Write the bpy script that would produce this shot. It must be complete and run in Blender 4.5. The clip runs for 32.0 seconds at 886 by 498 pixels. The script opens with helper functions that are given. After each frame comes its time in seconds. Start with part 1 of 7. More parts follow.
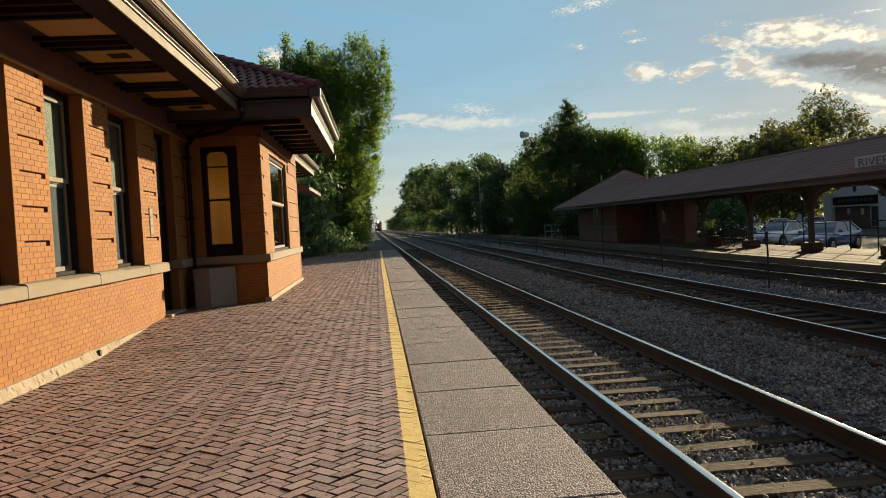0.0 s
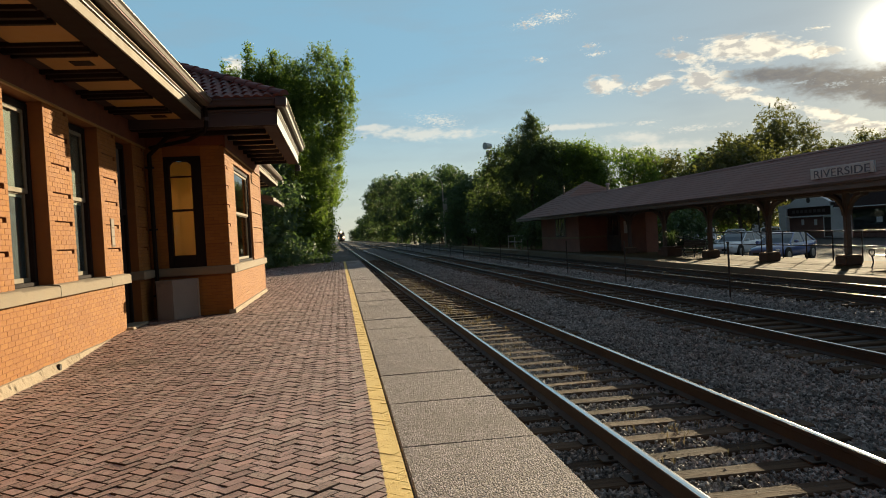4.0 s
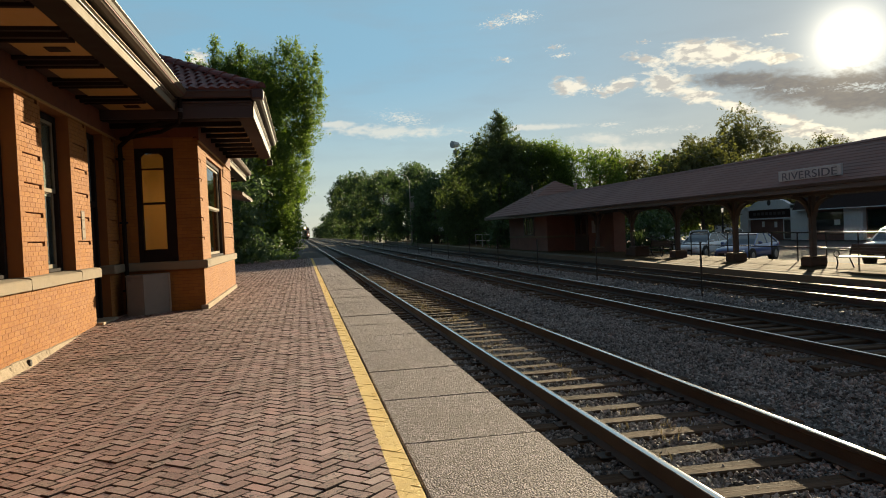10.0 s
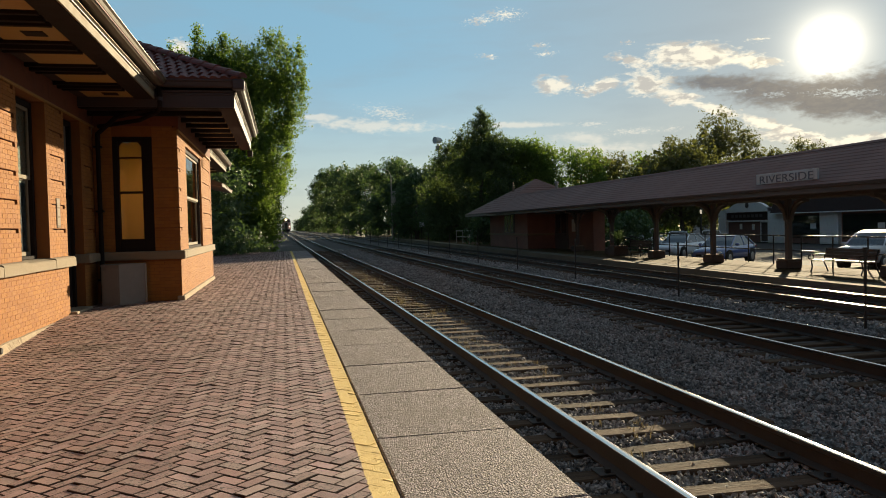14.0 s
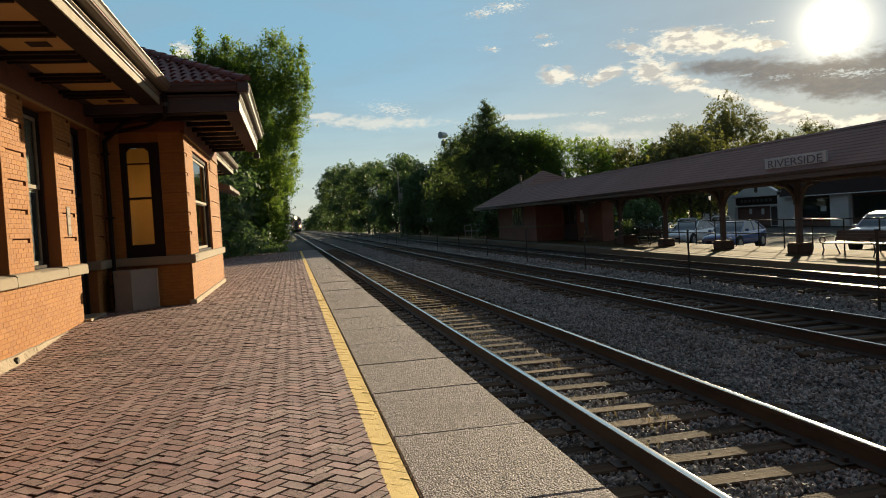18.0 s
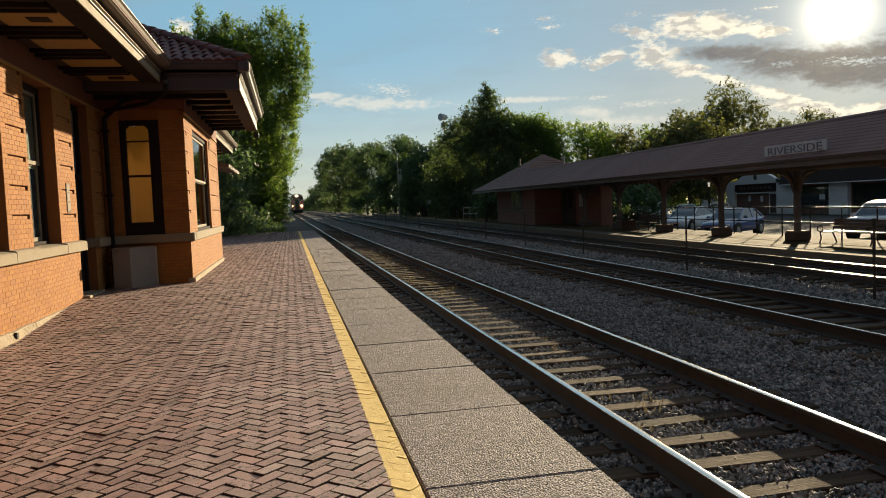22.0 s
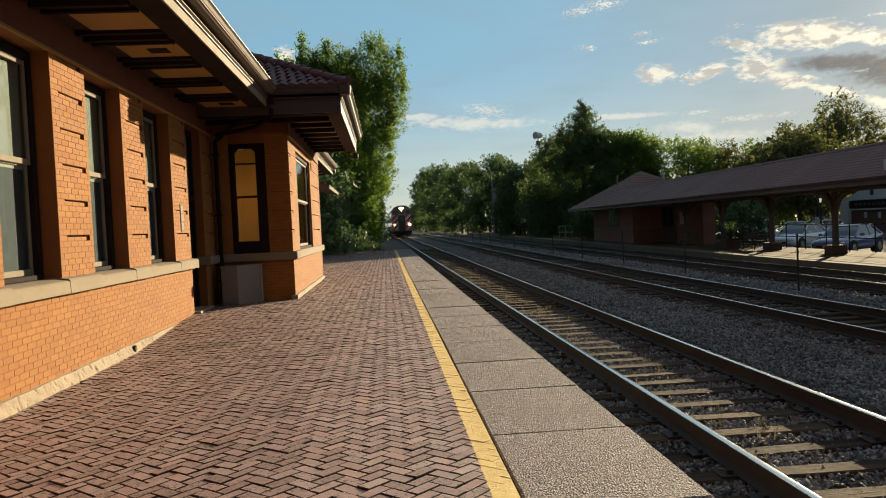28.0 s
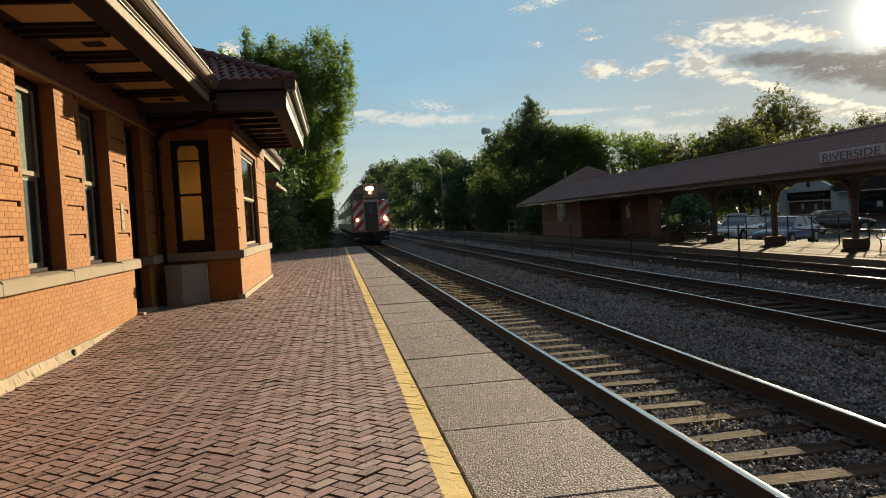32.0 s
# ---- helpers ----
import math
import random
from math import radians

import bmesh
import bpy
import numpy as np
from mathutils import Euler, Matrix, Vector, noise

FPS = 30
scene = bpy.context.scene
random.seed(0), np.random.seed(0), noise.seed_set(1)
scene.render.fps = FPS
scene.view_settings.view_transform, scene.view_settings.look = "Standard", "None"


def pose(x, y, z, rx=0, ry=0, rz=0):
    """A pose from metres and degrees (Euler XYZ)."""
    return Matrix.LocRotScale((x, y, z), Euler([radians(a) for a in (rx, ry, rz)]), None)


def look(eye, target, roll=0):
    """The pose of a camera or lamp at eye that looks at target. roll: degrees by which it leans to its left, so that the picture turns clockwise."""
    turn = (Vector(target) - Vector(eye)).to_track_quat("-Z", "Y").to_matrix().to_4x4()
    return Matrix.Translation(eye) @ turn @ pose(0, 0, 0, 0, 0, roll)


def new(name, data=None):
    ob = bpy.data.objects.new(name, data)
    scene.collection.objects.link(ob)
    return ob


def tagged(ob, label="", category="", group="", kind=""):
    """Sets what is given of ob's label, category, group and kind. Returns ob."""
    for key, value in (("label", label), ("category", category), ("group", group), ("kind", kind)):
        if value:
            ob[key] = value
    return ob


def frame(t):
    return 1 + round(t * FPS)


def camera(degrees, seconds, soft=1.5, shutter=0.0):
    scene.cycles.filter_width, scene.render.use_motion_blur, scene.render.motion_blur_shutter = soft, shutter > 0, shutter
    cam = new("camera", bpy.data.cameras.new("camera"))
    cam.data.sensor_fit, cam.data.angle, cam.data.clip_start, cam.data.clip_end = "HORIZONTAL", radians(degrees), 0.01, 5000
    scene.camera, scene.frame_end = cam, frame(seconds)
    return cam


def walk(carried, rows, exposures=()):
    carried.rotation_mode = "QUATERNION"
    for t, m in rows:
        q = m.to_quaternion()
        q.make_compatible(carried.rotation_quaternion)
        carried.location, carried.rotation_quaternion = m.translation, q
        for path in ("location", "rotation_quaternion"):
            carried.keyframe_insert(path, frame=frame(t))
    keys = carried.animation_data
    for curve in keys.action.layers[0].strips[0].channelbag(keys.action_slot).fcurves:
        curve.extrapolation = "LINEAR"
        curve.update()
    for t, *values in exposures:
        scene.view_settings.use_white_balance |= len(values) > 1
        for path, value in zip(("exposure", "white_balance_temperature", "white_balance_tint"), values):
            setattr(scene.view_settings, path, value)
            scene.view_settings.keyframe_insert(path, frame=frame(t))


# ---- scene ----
cam = camera(60.9, 32.0, soft=1.0)
PATH = [
    (0, (0.042, 0.194, 1.535), (0.213, 2.186, 1.474), -3.2),
    (0.5, (0.028, 0.217, 1.528), (0.19, 2.209, 1.47), -3.2),
    (1, (-0.001, 0.224, 1.529), (0.155, 2.217, 1.473), -3.0),
    (1.5, (-0.004, 0.201, 1.528), (0.153, 2.194, 1.478), -2.9),
    (2, (0.009, 0.227, 1.527), (0.177, 2.219, 1.481), -3.0),
    (2.5, (0.009, 0.212, 1.536), (0.195, 2.203, 1.493), -3.0),
    (4.5, (-0.1, 0.23, 1.535), (0.217, 2.205, 1.496), -3.5),
    (5, (-0.145, 0.296, 1.515), (0.227, 2.26, 1.465), -3.8),
    (5.5, (-0.195, 0.341, 1.503), (0.224, 2.295, 1.441), -3.9),
    (6, (-0.276, 0.298, 1.516), (0.172, 2.246, 1.451), -3.4),
    (6.5, (-0.262, 0.305, 1.514), (0.191, 2.252, 1.458), -2.8),
    (7, (-0.275, 0.374, 1.524), (0.164, 2.325, 1.486), -2.0),
    (7.5, (-0.298, 0.325, 1.532), (0.119, 2.281, 1.505), -1.6),
    (8, (-0.299, 0.333, 1.543), (0.094, 2.294, 1.518), -1.5),
    (8.5, (-0.324, 0.333, 1.521), (0.05, 2.298, 1.487), -1.8),
    (9, (-0.314, 0.309, 1.523), (0.046, 2.276, 1.48), -2.3),
    (9.5, (-0.323, 0.315, 1.521), (0.033, 2.282, 1.474), -2.5),
    (10, (-0.334, 0.348, 1.515), (0.03, 2.314, 1.468), -2.6),
    (10.5, (-0.331, 0.339, 1.52), (0.048, 2.302, 1.476), -2.5),
    (11, (-0.32, 0.336, 1.517), (0.073, 2.297, 1.478), -2.2),
    (11.5, (-0.335, 0.351, 1.522), (0.069, 2.31, 1.486), -1.8),
    (12, (-0.336, 0.336, 1.519), (0.07, 2.294, 1.483), -1.5),
    (12.5, (-0.327, 0.344, 1.521), (0.074, 2.303, 1.483), -1.4),
    (13, (-0.324, 0.323, 1.511), (0.074, 2.283, 1.468), -1.4),
    (13.5, (-0.317, 0.304, 1.517), (0.085, 2.263, 1.465), -1.3),
    (14, (-0.309, 0.344, 1.511), (0.105, 2.3, 1.451), -1.4),
    (14.5, (-0.297, 0.266, 1.506), (0.135, 2.218, 1.445), -1.3),
    (16.5, (-0.32, 0.342, 1.527), (0.11, 2.295, 1.471), -1.4),
    (17, (-0.312, 0.336, 1.53), (0.095, 2.293, 1.466), -2.0),
    (17.5, (-0.325, 0.349, 1.546), (0.068, 2.308, 1.474), -2.7),
    (18, (-0.313, 0.338, 1.531), (0.077, 2.299, 1.458), -3.3),
    (18.5, (-0.322, 0.35, 1.533), (0.069, 2.31, 1.461), -3.5),
    (19, (-0.316, 0.353, 1.52), (0.079, 2.313, 1.45), -3.8),
    (19.5, (-0.316, 0.337, 1.547), (0.083, 2.296, 1.479), -3.7),
    (20, (-0.309, 0.316, 1.541), (0.097, 2.273, 1.472), -3.7),
    (20.5, (-0.308, 0.303, 1.54), (0.103, 2.258, 1.465), -3.6),
    (21, (-0.311, 0.302, 1.539), (0.1, 2.258, 1.453), -3.3),
    (21.5, (-0.32, 0.306, 1.528), (0.085, 2.262, 1.425), -2.8),
    (22, (-0.33, 0.297, 1.536), (0.062, 2.254, 1.416), -2.4),
    (22.5, (-0.308, 0.304, 1.515), (0.065, 2.265, 1.388), -2.3),
    (23, (-0.333, 0.326, 1.539), (0.017, 2.292, 1.421), -2.2),
    (23.5, (-0.361, 0.368, 1.543), (-0.035, 2.339, 1.442), -2.2),
    (24, (-0.359, 0.388, 1.547), (-0.056, 2.363, 1.46), -2.0),
    (24.5, (-0.322, 0.36, 1.539), (-0.032, 2.337, 1.451), -1.8),
    (26.5, (-0.364, 0.375, 1.532), (-0.137, 2.359, 1.421), -1.5),
    (27, (-0.372, 0.379, 1.54), (-0.177, 2.367, 1.442), -1.8),
    (27.5, (-0.387, 0.364, 1.548), (-0.221, 2.355, 1.469), -2.2),
    (28, (-0.384, 0.32, 1.525), (-0.236, 2.314, 1.466), -2.7),
    (28.5, (-0.397, 0.334, 1.55), (-0.244, 2.328, 1.5), -3.0),
    (29, (-0.385, 0.328, 1.539), (-0.215, 2.32, 1.489), -3.1),
    (29.5, (-0.371, 0.357, 1.535), (-0.174, 2.346, 1.473), -2.9),
    (30, (-0.374, 0.352, 1.53), (-0.152, 2.338, 1.453), -2.5),
    (30.5, (-0.374, 0.363, 1.518), (-0.135, 2.347, 1.431), -2.4),
    (31, (-0.375, 0.357, 1.533), (-0.12, 2.339, 1.443), -2.5),
    (31.5, (-0.371, 0.379, 1.533), (-0.101, 2.359, 1.448), -2.8),
    (32, (-0.352, 0.37, 1.515), (-0.075, 2.349, 1.439), -3.4),
]
walk(cam, [(t, look(eye, target, roll)) for t, eye, target, roll in PATH])

# ---- world, sun, exposure ----
SUN_AZ, SUN_EL = 39.2, 11.3
S = Vector((math.sin(radians(SUN_AZ)) * math.cos(radians(SUN_EL)), math.cos(radians(SUN_AZ)) * math.cos(radians(SUN_EL)), math.sin(radians(SUN_EL))))
scene.view_settings.exposure = 1.24


class Nodes:
    """Short hand for building node trees."""
    def __init__(self, tree):
        self.t = tree
        tree.nodes.clear()

    def n(self, kind, ins=()):
        node = self.t.nodes.new(kind)
        for k, v in dict(ins).items():
            self.put(node.inputs[k], v)
        return node

    def put(self, socket, v):
        if isinstance(v, bpy.types.NodeSocket):
            self.t.links.new(v, socket)
        else:
            socket.default_value = v

    def math(self, op, a, b=0.0, c=0.0, clamp=False):
        node = self.t.nodes.new("ShaderNodeMath")
        node.operation, node.use_clamp = op, clamp
        for i, v in enumerate((a, b, c)):
            self.put(node.inputs[i], v)
        return node.outputs[0]

    def mix(self, f, a, b, mode="MIX"):
        node = self.t.nodes.new("ShaderNodeMix")
        node.data_type, node.blend_type, node.clamp_factor = "RGBA", mode, True
        self.put(node.inputs[0], f)
        self.put(node.inputs[6], a)
        self.put(node.inputs[7], b)
        return node.outputs[2]

    def ramp(self, f, lo, hi):
        node = self.t.nodes.new("ShaderNodeMapRange")
        node.interpolation_type = "SMOOTHSTEP"
        for k, v in (("Value", f), ("From Min", lo), ("From Max", hi)):
            self.put(node.inputs[k], v)
        return node.outputs[0]

    def noise(self, vec, scale, detail=4.0, rough=0.55, distort=0.0):
        node = self.n("ShaderNodeTexNoise", {"Vector": vec, "Scale": scale, "Detail": detail, "Roughness": rough, "Distortion": distort})
        return node.outputs[0]


def rgb(r, g, b):
    return (r, g, b, 1.0)


world = bpy.data.worlds.new("sky")
world.use_nodes = True
scene.world = world
w = Nodes(world.node_tree)
sky = w.n("ShaderNodeTexSky")
sky.sky_type, sky.sun_disc = "NISHITA", False
sky.sun_elevation, sky.sun_rotation = radians(SUN_EL), radians(SUN_AZ)
sky.altitude, sky.air_density, sky.dust_density, sky.ozone_density = 200, 1.0, 0.6, 1.6
direction = w.n("ShaderNodeTexCoord").outputs["Generated"]
sep = w.n("ShaderNodeSeparateXYZ", {0: direction}).outputs
azim = w.math("MULTIPLY", w.math("ARCTAN2", sep[0], sep[1]), 180 / math.pi)
elev = w.math("MULTIPLY", w.math("ARCSINE", sep[2]), 180 / math.pi)
plane = w.n("ShaderNodeCombineXYZ", {0: azim, 1: w.math("MULTIPLY", elev, 2.2), 2: 0.0}).outputs[0]
puff = w.math("SUBTRACT", w.noise(plane, 0.5, 8.0, 0.66, 0.5), 0.5)
fine = w.math("SUBTRACT", w.noise(plane, 1.5, 6.0, 0.6), 0.5)
wob = w.math("ADD", w.math("MULTIPLY", puff, 2.5), w.math("MULTIPLY", fine, 1.6))


def cloud(az, el, ra, re, lean=0.0, edge=0.7, rag=1.0, shape=None):
    """A soft-edged patch of cloud about a direction, with a ragged outline."""
    da = w.math("SUBTRACT", azim, az)
    de = w.math("SUBTRACT", w.math("SUBTRACT", elev, el), w.math("MULTIPLY", da, lean))
    d = w.math("SQRT", w.math("ADD", w.math("POWER", w.math("DIVIDE", da, ra), 2.0), w.math("POWER", w.math("DIVIDE", de, re), 2.0)))
    return w.ramp(w.math("ADD", w.math("SUBTRACT", 1.0, d), w.math("MULTIPLY", shape or wob, rag)), 0.0, edge)


wisp = w.math("MULTIPLY", w.math("SUBTRACT", w.noise(plane, 3.2, 6.0, 0.68, 0.6), 0.5), 5.5)


def scrap(az, el, ra, re, lean=0.0):
    """A small torn shred of cloud."""
    return cloud(az, el, ra, re, lean, 1.3, 1.0, wisp)


def union(patches):
    out = patches[0]
    for p in patches[1:]:
        out = w.math("MAXIMUM", out, p)
    return out


lit_clouds = union([cloud(30.7, 11.6, 4.3, 1.15, -0.12, 0.55, 0.65), cloud(34.0, 10.9, 2.6, 0.5, -0.12, 0.6, 0.8), cloud(26.2, 11.6, 1.7, 0.6, -0.25), cloud(27.4, 10.0, 2.1, 1.15, -0.1, 0.6, 0.8), cloud(29.3, 8.9, 2.2, 0.75, -0.3, 0.6, 0.8), cloud(32.0, 7.75, 2.6, 0.5, -0.34, 0.6, 0.9),
                    cloud(20.5, 10.25, 1.5, 0.85, -0.05, 0.6, 0.75), cloud(24.2, 10.05, 1.6, 0.55, 0.25, 0.6, 0.8), scrap(22.6, 9.8, 0.8, 0.4), scrap(16.8, 15.4, 1.5, 0.42), scrap(15.2, 15.05, 1.2, 0.36, 0.05), scrap(19.6, 13.1, 0.7, 0.24), scrap(20.0, 12.5, 0.8, 0.2),
                    scrap(15.7, 12.5, 0.8, 0.2, -0.1), scrap(25.9, 12.9, 0.5, 0.2), scrap(34.7, 12.3, 0.6, 0.22), cloud(36.3, 6.1, 4.4, 0.5, -0.33, 0.6, 0.9), cloud(38.2, 5.2, 4.6, 0.5, -0.2, 0.6, 0.8), cloud(42.0, 5.0, 4.4, 0.5, 0.0, 0.6, 0.8), cloud(-6.8, 12.9, 1.1, 0.8), scrap(27.0, 16.6, 2.4, 0.4)])
veils = union([cloud(7.0, 7.65, 6.2, 0.6, -0.05, 0.8, 0.8), scrap(7.9, 8.6, 1.9, 0.5, -0.15), cloud(2.8, 8.3, 2.2, 0.35, 0.0, 0.8, 0.8), cloud(17.9, 7.45, 4.2, 0.3, -0.03, 0.8, 0.7), cloud(22.4, 6.3, 2.8, 0.6, -0.05, 1.0, 0.8), scrap(26.3, 6.6, 1.8, 0.26), scrap(23.3, 7.3, 1.1, 0.22), scrap(28.9, 6.6, 0.9, 0.22), cloud(-10.0, 8.5, 6.0, 0.7), cloud(24.0, 5.4, 7.0, 0.5, 0.02, 1.0, 0.8)])
dark_clouds = union([cloud(32.4, 9.6, 4.6, 0.75, -0.07, 0.7, 0.5), cloud(35.6, 8.7, 5.2, 1.45, -0.18, 0.7, 0.45), cloud(39.6, 7.9, 5.0, 1.75, -0.14, 0.5, 0.35), cloud(44.0, 7.9, 5.2, 2.35, -0.02, 0.5, 0.35), cloud(50.0, 8.0, 6.0, 2.6, 0.0, 0.5, 0.4)])
gap = union([scrap(40.3, 8.15, 2.4, 0.3, -0.09), scrap(35.8, 8.5, 0.8, 0.22), scrap(31.9, 9.0, 0.9, 0.16), scrap(33.6, 8.9, 0.8, 0.14)])
towards = w.n("ShaderNodeVectorMath", {0: direction, 1: tuple(S)})
towards.operation = "DOT_PRODUCT"
dot = towards.outputs["Value"]
angle = w.math("MULTIPLY", w.math("ARCCOSINE", w.math("MINIMUM", dot, 0.999999)), 180 / math.pi)
core = w.math("POWER", 2.718, w.math("MULTIPLY", angle, -1.25))
halo = w.math("POWER", 2.718, w.math("MULTIPLY", angle, -0.25))
SKY = 0.06
base = w.mix(1.0, sky.outputs[0], rgb(SKY, SKY, SKY), "MULTIPLY")
# evening haze: pale at the horizon, clear blue above, over the physical sky
haze = w.mix(w.ramp(elev, -2.0, 13.0), rgb(0.39, 0.425, 0.375), rgb(0.165, 0.32, 0.425))
haze = w.mix(w.ramp(elev, 12.0, 60.0), haze, rgb(0.10, 0.165, 0.235))
base = w.mix(0.8, base, haze)
# thin high haze greys the sky on the sun's side
base = w.mix(w.math("MULTIPLY", w.ramp(azim, 6.0, 36.0), 0.78), base, w.mix(w.ramp(elev, 3.0, 12.0), rgb(0.31, 0.33, 0.30), rgb(0.222, 0.262, 0.285)))
streaks = w.noise(w.n("ShaderNodeCombineXYZ", {0: w.math("MULTIPLY", azim, 0.25), 1: w.math("MULTIPLY", elev, 1.1), 2: 4.0}).outputs[0], 0.5, 4.0, 0.55)
base = w.mix(w.math("MULTIPLY", w.ramp(streaks, 0.42, 0.68), 0.2), base, rgb(0.20, 0.245, 0.275))
# the sky away from the setting sun is dimmer
away = w.ramp(dot, 0.45, -0.35)
base = w.mix(w.math("MULTIPLY", away, 0.8), base, rgb(0.028, 0.037, 0.052))
base = w.mix(1.0, base, w.mix(halo, rgb(0, 0, 0), rgb(0.16, 0.115, 0.055)), "ADD")
bright = w.mix(halo, rgb(0.62, 0.575, 0.47), rgb(1.2, 1.03, 0.68))
nudged = w.n("ShaderNodeVectorMath", {0: plane, 1: (0.7, 0.8, 0.0)}).outputs[0]
relief = w.math("SUBTRACT", w.noise(plane, 0.5, 7.0, 0.58, 0.3), w.noise(nudged, 0.5, 7.0, 0.58, 0.3))
bright = w.mix(w.math("MULTIPLY", w.ramp(relief, -0.03, 0.12), 0.85), bright, w.mix(halo, rgb(0.33, 0.315, 0.29), rgb(0.50, 0.42, 0.30)))
shade = w.mix(w.ramp(fine, -0.2, 0.25), rgb(0.115, 0.115, 0.12), rgb(0.17, 0.16, 0.145))
shade = w.mix(w.math("MULTIPLY", halo, 0.8), shade, rgb(0.25, 0.20, 0.135))
col = w.mix(w.math("MULTIPLY", veils, 0.62), base, rgb(0.56, 0.53, 0.45))
col = w.mix(w.math("MULTIPLY", lit_clouds, 0.9), col, bright)
dark = w.math("MULTIPLY", dark_clouds, w.math("SUBTRACT", 0.93, gap))
col = w.mix(dark, col, shade)
col = w.mix(1.0, col, w.mix(w.math("MULTIPLY", core, w.math("SUBTRACT", 1.0, w.math("MULTIPLY", dark, 0.9))), rgb(0, 0, 0), rgb(4.0, 3.6, 2.8)), "ADD")
w.n("ShaderNodeOutputWorld", {0: w.n("ShaderNodeBackground", {0: col, 1: 0.68}).outputs[0]})

sun_data = bpy.data.lights.new("sun", "SUN")
sun_data.energy, sun_data.angle, sun_data.color = 5.0, radians(0.55), (1.0, 0.82, 0.53)
sun = new("sun", sun_data)
sun.matrix_world = look(S * 100, (0, 0, 0))

# ---- geometry helpers ----


class Geo:
    """Collects vertices and faces of one mesh, in metres."""
    def __init__(self):
        self.v, self.f = [], []

    def add(self, verts, faces):
        k = len(self.v)
        self.v += [tuple(p) for p in verts]
        self.f += [tuple(i + k for i in q) for q in faces]
        return self

    def box(self, x0, x1, y0, y1, z0, z1, b=0.0):
        if b <= 0:
            return self.add([(x, y, z) for x in (x0, x1) for y in (y0, y1) for z in (z0, z1)],
                            [(0, 1, 3, 2), (4, 6, 7, 5), (0, 4, 5, 1), (2, 3, 7, 6), (0, 2, 6, 4), (1, 5, 7, 3)])
        vs, fs, idx = [], [], {}
        for sx in (0, 1):
            for sy in (0, 1):
                for sz in (0, 1):
                    p = ((x0, x1)[sx], (y0, y1)[sy], (z0, z1)[sz])
                    s = (1 - 2 * sx, 1 - 2 * sy, 1 - 2 * sz)
                    for a in range(3):
                        q = [p[i] + (0 if i == a else s[i] * b) for i in range(3)]
                        idx[(sx, sy, sz, a)] = len(vs)
                        vs.append(q)
        for a in range(3):
            i, j = [k for k in range(3) if k != a]
            for side in (0, 1):
                ring = []
                for u, v in ((0, 0), (1, 0), (1, 1), (0, 1)):
                    c = [0, 0, 0]
                    c[a], c[i], c[j] = side, u, v
                    ring.append(idx[(*c, a)])
                fs.append(ring)
            for u in (0, 1):
                for v in (0, 1):
                    c0, c1 = [0, 0, 0], [0, 0, 0]
                    c0[a], c1[a] = 0, 1
                    c0[i] = c1[i] = u
                    c0[j] = c1[j] = v
                    fs.append([idx[(*c0, i)], idx[(*c1, i)], idx[(*c1, j)], idx[(*c0, j)]])
        for sx in (0, 1):
            for sy in (0, 1):
                for sz in (0, 1):
                    fs.append([idx[(sx, sy, sz, a)] for a in range(3)])
        return self.add(vs, fs)

    def prism(self, outline, axis, a0, a1):
        """An outline of (p, q) pairs, drawn along x, y or z from a0 to a1."""
        n = len(outline)
        put = {"x": lambda p, q, a: (a, p, q), "y": lambda p, q, a: (p, a, q), "z": lambda p, q, a: (p, q, a)}[axis]
        vs = [put(p, q, a) for a in (a0, a1) for p, q in outline]
        fs = [(i, (i + 1) % n, n + (i + 1) % n, n + i) for i in range(n)]
        return self.add(vs, fs + [tuple(range(n))[::-1], tuple(range(n, 2 * n))])

    def tube(self, p, q, r0, r1=None, n=8):
        """A round bar from p to q."""
        p, q = Vector(p), Vector(q)
        r1 = r0 if r1 is None else r1
        m = (q - p).to_track_quat("Z", "Y").to_matrix()
        vs = []
        for c, r in ((p, r0), (q, r1)):
            vs += [c + m @ Vector((r * math.cos(2 * math.pi * k / n), r * math.sin(2 * math.pi * k / n), 0)) for k in range(n)]
        fs = [(k, (k + 1) % n, n + (k + 1) % n, n + k) for k in range(n)]
        return self.add(vs, fs + [tuple(range(n))[::-1], tuple(range(n, 2 * n))])

    def path(self, points, r, n=8):
        for a, b in zip(points, points[1:]):
            self.tube(a, b, r, r, n)
        return self

    def mesh(self, name, at=(0, 0, 0), fix=True):
        me = bpy.data.meshes.new(name)
        me.from_pydata([(x - at[0], y - at[1], z - at[2]) for x, y, z in self.v], [], self.f)
        if fix and len(self.f) < 40000:
            bm = bmesh.new()
            bm.from_mesh(me)
            bmesh.ops.recalc_face_normals(bm, faces=bm.faces)
            bm.to_mesh(me)
            bm.free()
        return me


def many(name, verts, faces, places, keep_normals=True):
    """One mesh of a template put at many places: an array of 4x4 matrices."""
    verts, faces, places = np.asarray(verts, float), np.asarray(faces, int), np.asarray(places, float)
    n, k = len(places), len(verts)
    out = np.einsum("nij,kj->nki", places[:, :3, :3], verts) + places[:, None, :3, 3]
    fs = faces[None] + (np.arange(n) * k)[:, None, None]
    return raw(name, out.reshape(-1, 3), fs.reshape(-1, faces.shape[1]))


